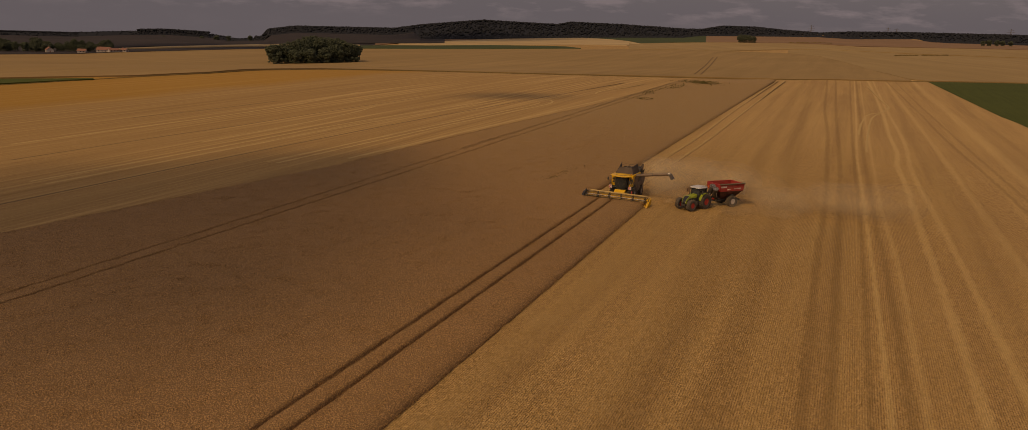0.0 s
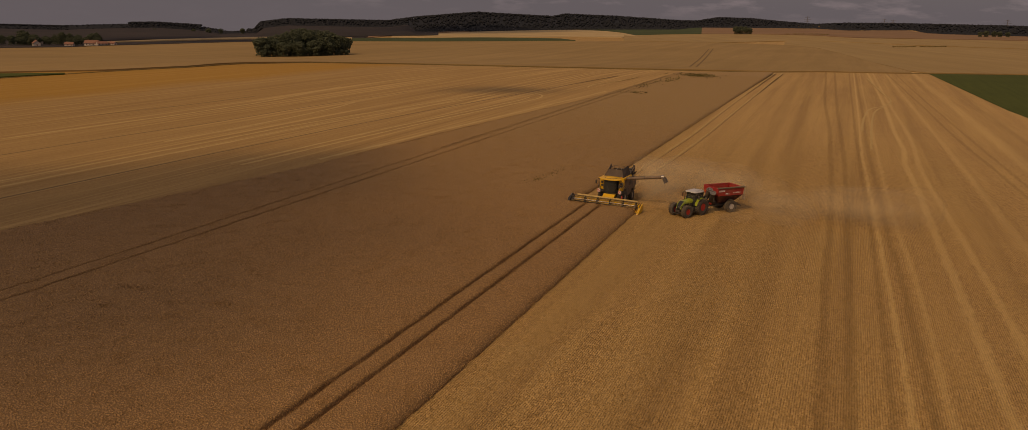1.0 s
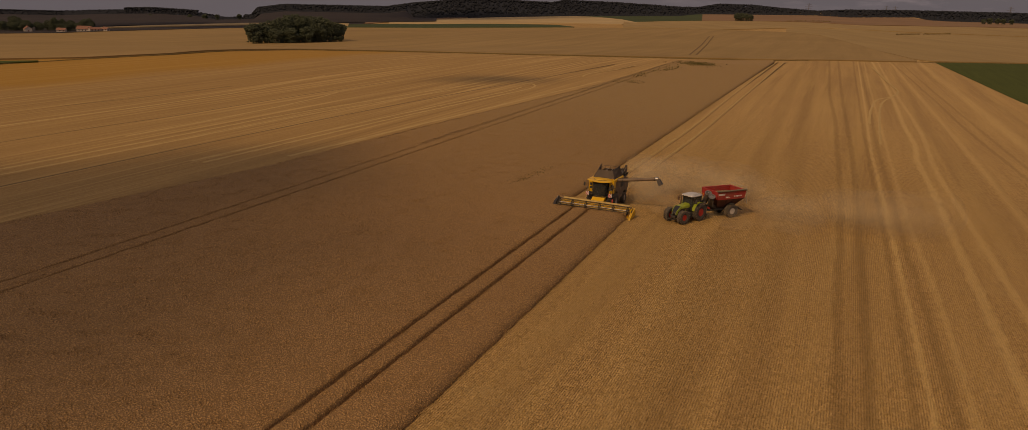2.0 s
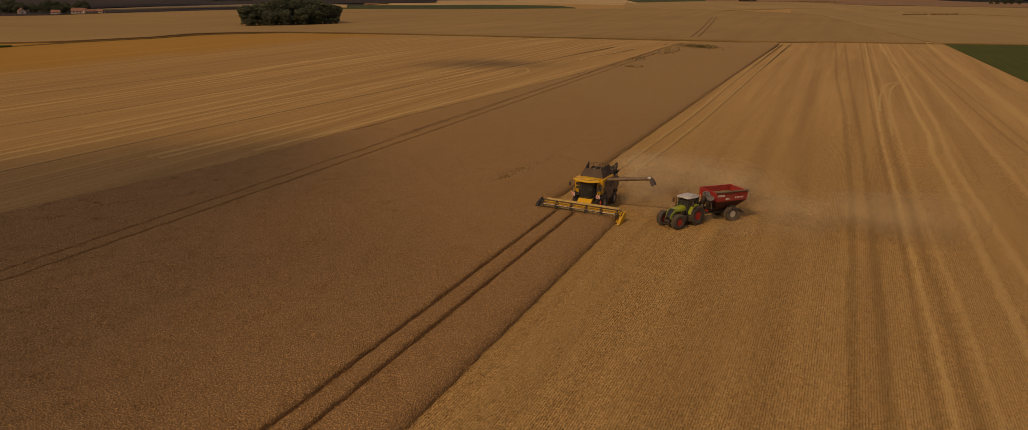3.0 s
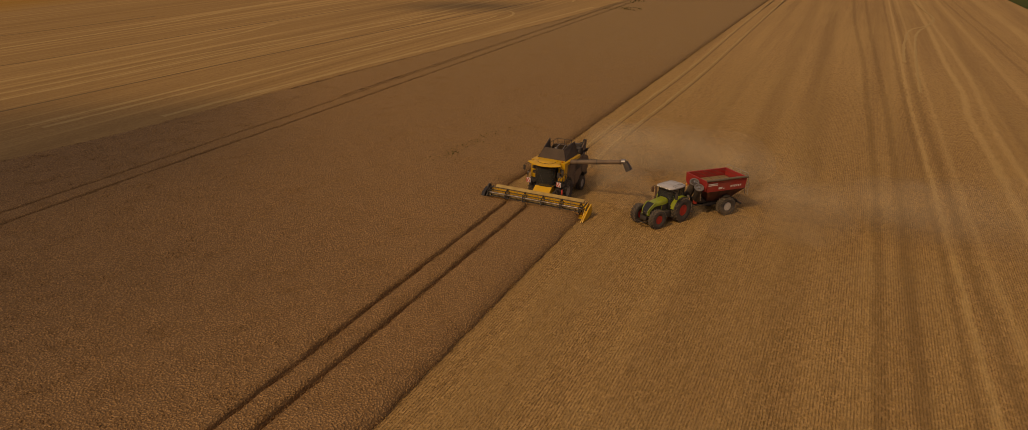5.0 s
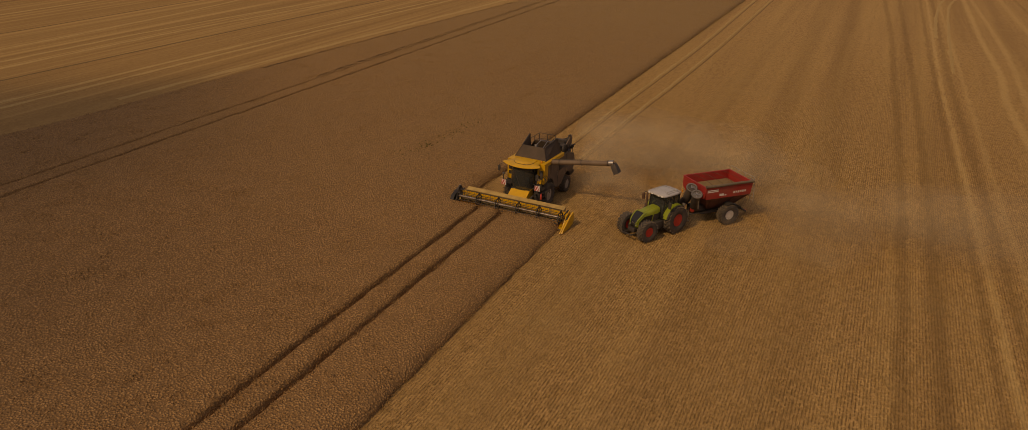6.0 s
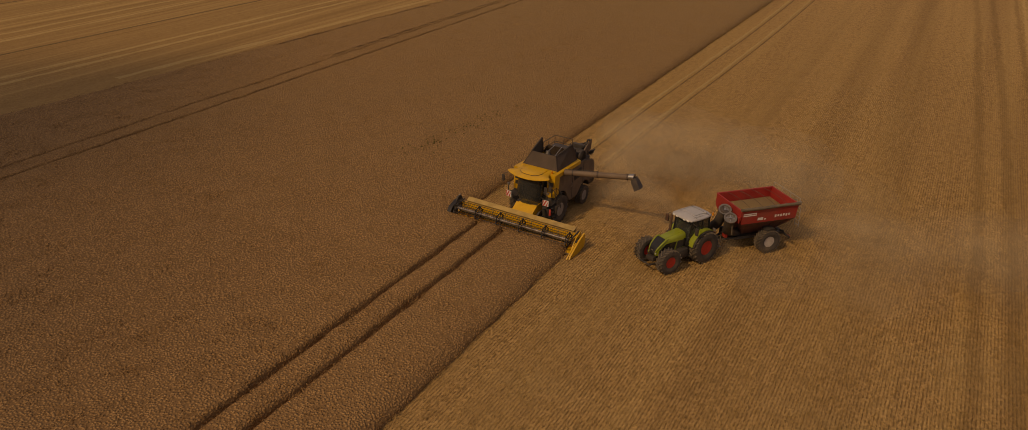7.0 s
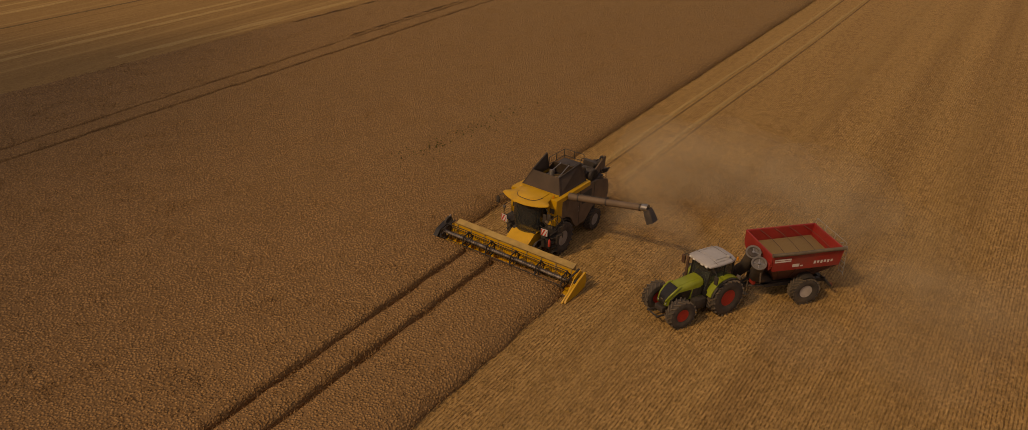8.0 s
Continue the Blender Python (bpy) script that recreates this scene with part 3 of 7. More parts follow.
def spikes(xy, z, height, width, lean=0.35):
    """Many three-sided upright tufts."""
    n = len(xy)
    a = rng.uniform(0, 2 * np.pi, n)
    h = height * rng.uniform(0.6, 1.35, n)
    w = width * rng.uniform(0.6, 1.3, n)
    v = np.empty((n, 4, 3))
    for i in range(3):
        b = a + i * 2 * np.pi / 3
        v[:, i, 0] = xy[:, 0] + w * np.cos(b)
        v[:, i, 1] = xy[:, 1] + w * np.sin(b)
        v[:, i, 2] = z
    v[:, 3, 0] = xy[:, 0] + h * rng.normal(0, lean, n)
    v[:, 3, 1] = xy[:, 1] + h * rng.normal(0, lean, n)
    v[:, 3, 2] = z + h
    k = np.arange(n)[:, None] * 4
    t = np.concatenate([k + np.array(q) for q in ((0, 1, 3), (1, 2, 3), (2, 0, 3))])
    return v.reshape(-1, 3), t


def ear_density(p):
    """Modelled ears on a square metre, fewer and broader with distance."""
    return np.interp(p[:, 1], [-92, -45, 15, 70, 140, 245], [26, 40, 34, 18, 8, 4]) * np.interp(p[:, 0], [-45, -20], [0.6, 1.0])


def wheat_points():
    """Ears, thick near the camera's way and thinner away from it."""
    m = 620000
    p = np.column_stack([rng.uniform(-58, 5, m), -92 + 337 * rng.random(m) ** 1.45])
    # how many stand on a square metre: what was strewn, thinned to the wanted number
    strewn = m / 63.0 / 337.0 / 1.45 * ((p[:, 1] + 92) / 337 + 1e-4) ** (1 / 1.45 - 1)
    keep = rng.random(m) < ear_density(p) / strewn
    for c in (-35.9, -33.9):
        keep &= abs(p[:, 0] - c) > 0.12
    for c in (-2.15, -0.2):
        keep &= (abs(p[:, 0] - c) > 0.20) | (p[:, 1] > KNIFE)
    edge = np.where(p[:, 1] < KNIFE, 4.35, np.interp(p[:, 1], [-1, 300], [-4.25, -1.9]))
    keep &= p[:, 0] > np.interp(p[:, 1], LEFT_Y, LEFT_X)
    keep &= p[:, 0] < edge + rng.normal(0, 0.06, m)
    out = [p[keep]]
    inside = sum(len(p) for p in out)
    # stalks standing along the cut faces and the wheel gaps
    for c, lo, hi in ((4.35, -70, KNIFE), (-2.39, -70, KNIFE), (-0.44, -70, KNIFE), (-1.91, -70, KNIFE), (0.04, -70, KNIFE)):
        m = int((hi - lo) * 14)
        out.append(np.column_stack([c + rng.normal(0, 0.05, m), rng.uniform(lo, hi, m)]))
    m = 1800
    y = rng.uniform(KNIFE, 120, m)
    out.append(np.column_stack([np.interp(y, [-1, 300], [-4.25, -1.9]) + rng.normal(0, 0.06, m), y]))
    p = np.vstack(out)
    z = np.full(len(p), CROP - 0.12)
    rim = np.where(p[:, 1] < KNIFE, 4.35, np.interp(p[:, 1], [-1, 300], [-4.25, -1.9])) - p[:, 0]
    z -= np.interp(rim, [0.05, 0.5, 1.2], [0.40, 0.13, 0.0])
    z[inside:] -= rng.uniform(0.05, 0.2, len(p) - inside)
    return p, z


pts, ear_z = wheat_points()
ear_v, ear_t = spikes(pts, ear_z, 0.115, 0.040 * np.sqrt(42.0 / ear_density(pts)))
base_v = np.array(wheat.v)
base_t = np.array([(f[0], f[1], f[2]) for f in wheat.f] + [(f[0], f[2], f[3]) for f in wheat.f])
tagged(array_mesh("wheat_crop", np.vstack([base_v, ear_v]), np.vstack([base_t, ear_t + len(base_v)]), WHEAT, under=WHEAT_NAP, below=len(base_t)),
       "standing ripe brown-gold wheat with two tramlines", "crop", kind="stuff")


def stubble_points():
    out = []
    for x in np.arange(-4.165, 52, 0.17):
        m = 900
        y = rng.uniform(-72, 100, m)
        q = np.column_stack([x + rng.normal(0, 0.028, m) + 0.01 * np.sin(y * 0.7 + 3 * x), y])
        q = q[rng.random(m) < np.interp(y, [-72, -20, 100], [1.0, 0.9, 0.0]) * np.interp(x, [28, 52], [1.0, 0.15])]
        out.append(q[q[:, 0] > np.where(q[:, 1] > KNIFE, np.interp(q[:, 1], [-1, 300], [-4.0, -1.7]), 4.38)])
    return np.vstack(out)


sv, st = spikes(stubble_points(), -0.01, 0.13, 0.032, 0.3)
tagged(array_mesh("stubble_stalks", sv, st, STALK), "short cut straw stalks standing in drill rows", "stubble", kind="stuff")


def ribbon(path, width, height, seed, ragged=0.35):
    """A low uneven band laid on the ground along a path of (x, y)."""
    pts_ = [Vector((x, y, 0)) for x, y in path]
    fine = []
    for a, b in zip(pts_, pts_[1:]):
        m = max(2, int((b - a).length / 1.5))
        fine += [a.lerp(b, i / m) for i in range(m)]
    fine.append(pts_[-1])
    grid = []
    for i, p in enumerate(fine):
        d = (fine[min(i + 2, len(fine) - 1)] - fine[max(i - 2, 0)]).normalized()
        side = Vector((d.y, -d.x, 0))
        row = []
        for j in range(7):
            u = j / 3.0 - 1.0
            q = p + side * width * 0.5 * u * (1 + ragged * noise.noise((p.x * 0.9, p.y * 0.45, seed + j * 0.21)))
            row.append((q.x, q.y, 0.012 + height * (1 - u * u) * (0.7 + 0.6 * noise.noise((q.x * 1.5, q.y * 1.1, seed))) - (0.03 if abs(u) > 0.99 else 0)))
        grid.append(row)
    return Shape().sheet(grid)


def bend(points, n=6):
    """A smooth curve through points of (x, y)."""
    p = [points[0]] + list(points) + [points[-1]]
    out = []
    for i in range(1, len(p) - 2):
        for j in range(n):
            t = j / n
            out.append(tuple(0.5 * (2 * p[i][k] + (p[i + 1][k] - p[i - 1][k]) * t + (2 * p[i - 1][k] - 5 * p[i][k] + 4 * p[i + 1][k] - p[i + 2][k]) * t * t
                                    + (3 * p[i][k] - p[i - 1][k] - 3 * p[i + 1][k] + p[i + 2][k]) * t ** 3) for k in (0, 1)))
    return out + [points[-1]]
# ---- machine paints and stuffs
DUST = (0.26, 0.17, 0.085)
YELLOW = surface("yellow_paint", (0.60, 0.32, 0.018), (0.72, 0.40, 0.03), 0.38, scale=1.6, grime=DUST, grime_at=0.58)
PALE_YELLOW = surface("worn_yellow_paint", (0.38, 0.245, 0.07), (0.52, 0.345, 0.11), 0.6, scale=2.2, grime=DUST, grime_at=0.5)
PANEL = surface("dusty_side_panel", (0.125, 0.083, 0.052), (0.20, 0.135, 0.083), 0.7, scale=1.2, grime=(0.2, 0.135, 0.075), grime_at=0.55)
TANK = surface("brown_tank_sheet", (0.060, 0.040, 0.026), (0.10, 0.068, 0.044), 0.75, scale=0.9, grime=(0.17, 0.115, 0.07), grime_at=0.55)
DARK = surface("dark_grey_sheet", (0.040, 0.032, 0.026), (0.080, 0.062, 0.048), 0.6, scale=1.5, grime=(0.15, 0.10, 0.06), grime_at=0.56)
BLACK = surface("black_frame", (0.032, 0.027, 0.022), (0.066, 0.053, 0.041), 0.65, scale=4, grime=(0.11, 0.075, 0.045), grime_at=0.62)
RUBBER = surface("tyre_rubber", (0.048, 0.040, 0.032), (0.09, 0.072, 0.055), 0.9, scale=3, grime=(0.13, 0.09, 0.05), grime_at=0.52, bump=0.3, bump_d=0.01)
LUG_RUBBER = surface("dusty_lug_rubber", (0.085, 0.068, 0.05), (0.15, 0.115, 0.08), 0.95, scale=5, grime=(0.19, 0.13, 0.07), grime_at=0.5, bump=0.3, bump_d=0.01)
STEEL = surface("worn_steel", (0.30, 0.28, 0.25), (0.46, 0.42, 0.37), 0.38, 0.85, scale=5, grime=DUST, grime_at=0.55)
FLANGE = surface("dark_steel_flange", (0.13, 0.115, 0.10), (0.22, 0.19, 0.16), 0.5, 0.3, scale=4, grime=DUST, grime_at=0.55)
SILVER = surface("silver_rim_paint", (0.42, 0.38, 0.33), (0.56, 0.51, 0.45), 0.45, scale=3, grime=DUST, grime_at=0.56)
GREY_PAINT = surface("grey_paint", (0.26, 0.24, 0.21), (0.36, 0.33, 0.29), 0.5, scale=2, grime=DUST, grime_at=0.55)
WHITE = surface("off_white_roof", (0.38, 0.365, 0.345), (0.50, 0.475, 0.45), 0.5, scale=1.3, grime=(0.33, 0.26, 0.18), grime_at=0.52)
LETTER = surface("white_lettering", (0.62, 0.58, 0.53), (0.75, 0.71, 0.66), 0.5, scale=3, grime=(0.35, 0.2, 0.14), grime_at=0.6)
LIME = surface("lime_green_paint", (0.21, 0.25, 0.02), (0.28, 0.32, 0.035), 0.32, scale=1.6, grime=(0.24, 0.2, 0.08), grime_at=0.62)
RED = surface("red_paint", (0.30, 0.022, 0.018), (0.40, 0.036, 0.028), 0.5, scale=1.1, grime=(0.25, 0.105, 0.065), grime_at=0.47)
# belly: dusty red with the underside's shade put into the colour
BELLY = surface("shaded_dusty_red", (0.085, 0.026, 0.02), (0.13, 0.045, 0.032), 0.7, scale=1.4, grime=(0.12, 0.07, 0.042), grime_at=0.46)
RIM_RED = surface("red_wheel_paint", (0.40, 0.022, 0.016), (0.55, 0.04, 0.03), 0.45, scale=3, grime=(0.2, 0.09, 0.05), grime_at=0.52)
GRAIN = crop_material("wheat_grain", (0.38, 0.245, 0.108), (0.48, 0.315, 0.145), 40.0)[0]
TARP = surface("olive_tarpaulin", (0.11, 0.085, 0.055), (0.18, 0.14, 0.088), 0.8, scale=3, grime=DUST, grime_at=0.5, bump=0.5, bump_d=0.02)
STRIPE_RED = surface("reflective_red", (0.50, 0.05, 0.03), (0.58, 0.07, 0.05), 0.4, scale=6)
REEL_BLACK = surface("black_reel_paint", (0.010, 0.008, 0.007), (0.024, 0.019, 0.015), 0.5, scale=5, grime=(0.06, 0.042, 0.026), grime_at=0.66)
REEL = surface("scuffed_reel_paint", (0.10, 0.075, 0.058), (0.44, 0.37, 0.30), 0.36, 0.55, scale=3, grime=DUST, grime_at=0.6)
LAMP = surface("lamp_lens", (0.70, 0.68, 0.62), (0.8, 0.78, 0.72), 0.15, scale=8)
SEAT = surface("seat_cloth", (0.03, 0.03, 0.032), (0.06, 0.058, 0.056), 0.9, scale=9, bump=0.3)
AMBER = surface("amber_lens", (0.6, 0.2, 0.02), (0.7, 0.26, 0.03), 0.2, scale=8)


GLOSS_BLACK = surface("gloss_black_trim", (0.010, 0.010, 0.009), (0.020, 0.018, 0.016), 0.45, scale=4, grime=(0.09, 0.065, 0.04), grime_at=0.6)


def glass_material(name, tint):
    m, n, k, p = nodes_of(name)
    v = position(n, k, (1, 1, 1), own=True)
    dirt = ranged(n, k, noise_of(n, k, v, 1.7, 6, 0.65), 0.5, 0.75, 0.01, 0.07)
    p.inputs["Base Color"].default_value = (tint, tint * 1.06, tint, 1)
    p.inputs["Transmission Weight"].default_value = 0.9
    p.inputs["IOR"].default_value = 1.45
    k.new(dirt, p.inputs["Roughness"])
    return m


GLASS, DARK_GLASS = glass_material("clear_glass", 0.24), glass_material("dark_glass", 0.2)


def wheel(parent, name, m, r, w, rim_r, rim_material, rim_label, lugs=20):
    """A tractor wheel on the x axis: tyre with slanted lugs, dished rim, hub with bolts. m places its middle."""
    t, lug = Shape(), Shape()
    h = w / 2
    t.lathe([(-h * 0.72, rim_r), (-h * 0.96, rim_r + (r - rim_r) * 0.25), (-h, rim_r + (r - rim_r) * 0.62), (-h * 0.86, r * 0.955), (0, r * 0.975),
             (h * 0.86, r * 0.955), (h, rim_r + (r - rim_r) * 0.62), (h * 0.96, rim_r + (r - rim_r) * 0.25), (h * 0.72, rim_r)], 40, m)
    for i in range(lugs):
        for s in (-1, 1):
            a = 2 * math.pi * (i + (0.5 if s > 0 else 0)) / lugs
            spin = m @ Matrix.Rotation(a, 4, "X") @ Matrix.Translation((s * h * 0.5, 0, r * 0.965)) @ Matrix.Rotation(s * 0.75, 4, "Z")
            lug.box(-h * 0.66, h * 0.66, -r * 0.036, r * 0.036, -r * 0.04, r * 0.06, spin)
    tyre = part(name, t, RUBBER, parent)
    part("tread", lug, LUG_RUBBER, tyre, "dust-worn tread lugs")
    rim = Shape()
    rim.lathe([(-h * 0.74, rim_r * 1.02), (-h * 0.60, rim_r * 0.93), (-h * 0.42, rim_r * 0.86), (-h * 0.34, rim_r * 0.5), (-h * 0.34, 0.02)], 32, m)
    rim.lathe([(h * 0.74, rim_r * 1.02), (h * 0.62, rim_r * 0.94), (-h * 0.2, rim_r * 0.86), (-h * 0.32, rim_r * 0.62), (-h * 0.28, rim_r * 0.36), (-h * 0.28, 0.02)], 32, m)
    part("rim", rim, rim_material, tyre, rim_label)
    hub = Shape().lathe([(-h * 0.3, rim_r * 0.34), (h * 0.02, rim_r * 0.30), (h * 0.1, rim_r * 0.2), (h * 0.1, 0.01)], 18, m)
    hub.lathe([(-h * 0.05, rim_r * 0.30), (-h * 0.36, rim_r * 0.28), (-h * 0.42, rim_r * 0.2), (-h * 0.42, 0.01)], 18, m)
    for i in range(8):
        a = 2 * math.pi * i / 8
        for s in (-1, 1):
            hub.box(-h * 0.31 + s * 0.02 - 0.05, -h * 0.31 + s * 0.02 + 0.05, -0.018, 0.018, -0.018, 0.018, m @ Matrix.Translation((0, rim_r * 0.42 * math.cos(a), rim_r * 0.42 * math.sin(a))))
    part("hub", hub, BLACK, tyre)
    return tyre


def quad_panel(name, corners, thick, material, parent, label=""):
    """A sheet-metal panel between four corners, with a folded lip round its edge."""
    c = [Vector(p) for p in corners]
    nrm = (c[1] - c[0]).cross(c[3] - c[0]).normalized() * thick
    s = Shape().loft([[p for p in c], [p + nrm for p in c]])
    for a, b in zip(c, c[1:] + c[:1]):
        s.tube([a + nrm * 0.5, b + nrm * 0.5], thick * 0.9, 6)
    return part(name, s, material, parent, label)


def warning_board(parent, m):
    """A square red and white slanted-stripe board."""
    b = part("warning_board", Shape().box(-0.21, 0.21, -0.012, 0.012, -0.21, 0.21, m, 0.006), LETTER, parent, "red and white striped warning board")
    for i in range(-2, 2):
        o = []
        for x, z in ((i * 0.21 + 0.0, -0.2), (i * 0.21 + 0.105, -0.2), (i * 0.21 + 0.305, 0.2), (i * 0.21 + 0.2, 0.2)):
            o.append((min(max(x, -0.2), 0.2), z))
        if o[0][0] == o[1][0] and o[2][0] == o[3][0]:
            continue
        part("stripe", Shape().prism(o, -0.016, -0.0125, "y", m), STRIPE_RED, b)
    part("bracket", Shape().tube([m @ Vector((0, 0.02, 0)), m @ Vector((0, 0.3, 0.02))], 0.03, 8), BLACK, b)


# ---- the combine harvester, its nose towards -y, the header's middle over its origin
def combine_harvester():
    c = thing("combine_harvester", "dusty yellow combine harvester cutting wheat with its auger out", "harvester", pose(0.22, 0, 0, 0, 0, -3.5))
    X = -0.08
    # chassis and straw walker housing
    s = Shape().box(X - 1.15, X + 1.15, 2.9, 7.9, 0.95, 2.5, bevel=0.05)
    s.box(X - 1.3, X + 1.3, 3.25, 3.75, 0.75, 1.15, bevel=0.04)
    s.box(X - 1.25, X + 1.25, 7.05, 7.35, 0.5, 0.75, bevel=0.03)
    part("chassis", s, BLACK, c)
    hood = [(7.0, 3.25), (8.3, 3.05), (8.95, 2.55), (9.15, 1.7), (8.95, 1.25), (8.2, 1.35), (7.4, 1.9)]
    part("straw_hood", Shape().prism(hood, X - 1.3, X + 1.3, "x"), PANEL, c)
    part("chopper", Shape().prism([(8.5, 1.3), (9.4, 1.2), (9.6, 0.95), (8.7, 0.85)], X - 1.2, X + 1.2, "x"), DARK, c)
    # side panels with wheel arches
    side = [(3.35, 3.32), (7.2, 3.32), (8.45, 2.95), (8.7, 2.35), (8.55, 1.75), (8.1, 1.62), (7.75, 1.72), (7.25, 1.78), (6.75, 1.62), (6.35, 1.25), (6.1, 1.05), (5.1, 1.0), (4.75, 1.35),
            (4.45, 1.85), (4.0, 2.12), (3.35, 2.2)]
    for sx in (-1, 1):
        p = part("side_panel", Shape().prism(side, X + sx * 1.42, X + sx * 1.55, "x"), PANEL, c, "dust-covered dark side panel")
        part("seam", Shape().box(X + sx * 1.55, X + sx * 1.565, 5.3, 5.34, 1.1, 3.28), BLACK, p)
        part("seam", Shape().box(X + sx * 1.55, X + sx * 1.565, 6.9, 6.94, 1.75, 3.28), BLACK, p)
        part("handle", Shape().tube([(X + sx * 1.57, 5.15, 2.0), (X + sx * 1.62, 5.15, 2.05), (X + sx * 1.62, 5.15, 2.3), (X + sx * 1.57, 5.15, 2.35)], 0.018, 6), STEEL, p)
        part("air_grille", Shape().box(X + sx * 1.55, X + sx * 1.575, 5.55, 6.6, 2.3, 3.0, bevel=0.01), BLACK, p)
        # yellow shoulder behind the cab
        fr = Shape().prism([(X + sx * 0.98, 1.95), (X + sx * 1.56, 2.0), (X + sx * 1.58, 3.58), (X + sx * 0.98, 3.58)], 2.72, 3.36, "y")
        part("front_shoulder", fr, YELLOW, c)
        part("vent_louvre", Shape().box(X + sx * 1.12, X + sx * 1.44, 2.70, 2.719, 2.35, 2.62), BLACK, c)
        part("shoulder_cutout", Shape().box(X + sx * 1.15, X + sx * 1.47, 2.70, 2.719, 2.75, 3.05), DARK, c)
        part("top_rail", Shape().prism([(X + sx * 1.20, 3.42), (X + sx * 1.58, 3.30), (X + sx * 1.58, 3.56), (X + sx * 1.2, 3.62)], 3.36, 6.35, "y"), YELLOW, c)
    part("tank_front_sill", Shape().box(X - 1.3, X + 1.3, 3.1, 3.5, 3.35, 3.62, bevel=0.04), YELLOW, c)
    part("tank_body", Shape().box(X - 1.2, X + 1.2, 3.45, 6.3, 2.4, 3.5, bevel=0.03), DARK, c)
    # grain tank extension: four flaps leaning in
    z0, z1 = 3.58, 4.52
    fl, fr_, rl, rr = (X - 1.32, 3.38), (X + 1.36, 3.38), (X - 1.32, 6.2), (X + 1.36, 6.2)
    tl, tr_, bl, br = (X - 0.85, 3.72, z1), (X + 1.0, 3.72, z1), (X - 1.12, 5.55, 4.88), (X + 1.22, 5.6, 4.86)
    tank = part("tank_flap", Shape().loft([[Vector((*fl, z0)), Vector((*fr_, z0)), Vector(tr_), Vector(tl)], [Vector((fl[0] + 0.02, fl[1] + 0.05, z0)), Vector((fr_[0] - 0.02, fr_[1] + 0.05, z0)), Vector((tr_[0], tr_[1] + 0.05, z1)), Vector((tl[0], tl[1] + 0.05, z1))]]), TANK, c, "dark steel tank flap")
    quad_panel("tank_flap", [(*fr_, z0), (*rr, z0), br, tr_], -0.04, TANK, c)
    quad_panel("tank_flap", [(*fl, z0), (*rl, z0), bl, tl], 0.04, TANK, c)
    quad_panel("tank_flap", [(*rl, z0), (*rr, z0), (X + 0.8, 5.95, 4.3), (X - 0.8, 5.95, 4.3)], 0.04, TANK, c)
    for sx, a, b in ((-1, tl, bl), (1, tr_, br)):
        part("flap_edge", Shape().tube([a, b], 0.035, 8), BLACK, tank)
    part("bubble_auger", Shape().tube([(X - 0.1, 4.5, 3.4), (X - 0.15, 4.75, 4.35)], 0.16, 12), STEEL, c)
    g = Shape()
    rings_ = [[(X + 0.02 + 1.05 * q * math.cos(2 * math.pi * j / 20), 4.85 + 1.2 * q * math.sin(2 * math.pi * j / 20), 3.55 + hgt + 0.03 * noise.noise((j * 0.9, q * 4, 0))) for j in range(20)] for q, _, hgt in [(0.02, 0, 0.42), (0.3, 0, 0.34), (0.65, 0, 0.15), (1.0, 0, 0.0)]]
    part("grain_heap", g.loft(rings_, True), GRAIN, c, "heap of wheat grain in the tank")
    part("sensor_box", Shape().box(X - 0.55, X - 0.25, 4.1, 4.35, 4.0, 4.18, bevel=0.03), WHITE, c, "small white box in the grain tank")
    for dx in (-0.5, 0.45):
        part("tank_brace", Shape().tube([(X + dx, 3.5, 3.7), (X + dx * 0.6, 5.9, 4.35)], 0.03, 8), STEEL, c)
    # engine deck with rails
    part("engine_deck", Shape().box(X - 1.42, X + 1.42, 6.25, 8.1, 3.2, 3.34, bevel=0.02), DARK, c)
    part("engine_cover", Shape().box(X - 1.2, X + 0.3, 6.5, 7.7, 3.34, 3.85, bevel=0.07), DARK, c)
    part("radiator_screen", Shape().lathe([(X + 0.55, 0.02), (X + 0.55, 0.42), (X + 1.3, 0.42), (X + 1.36, 0.36), (X + 1.36, 0.02)], 28, Matrix.Translation((0, 7.05, 3.62))), DARK, c, "dusty round radiator screen")
    part("air_filter", Shape().lathe([(6.4, 0.02), (6.4, 0.2), (7.1, 0.2), (7.1, 0.02)], 16, Matrix.Translation((X + 0.3, 0, 3.95)), "y"), BLACK, c)
    part("exhaust", Shape().tube([(X + 1.2, 7.75, 3.3), (X + 1.2, 7.78, 4.25), (X + 1.26, 7.9, 4.5), (X + 1.34, 8.0, 4.52)], [0.09, 0.09, 0.08, 0.08], 12), BLACK, c, "black exhaust stack")
    part("grain_elevator", Shape().prism([(6.2, 3.35), (6.5, 3.35), (6.5, 4.2), (6.2, 4.35)], X + 0.75, X + 1.1, "x"), DARK, c)
    part("rear_hood", Shape().prism([(7.7, 3.3), (8.5, 3.1), (8.5, 3.75), (8.0, 4.1), (7.7, 4.1)], X + 0.2, X + 1.05, "x"), DARK, c)
    rail = Shape()
    for y in (6.3, 7.1, 8.0):
        rail.tube([(X - 1.4, y, 3.3), (X - 1.4, y, 4.25)], 0.022, 6)
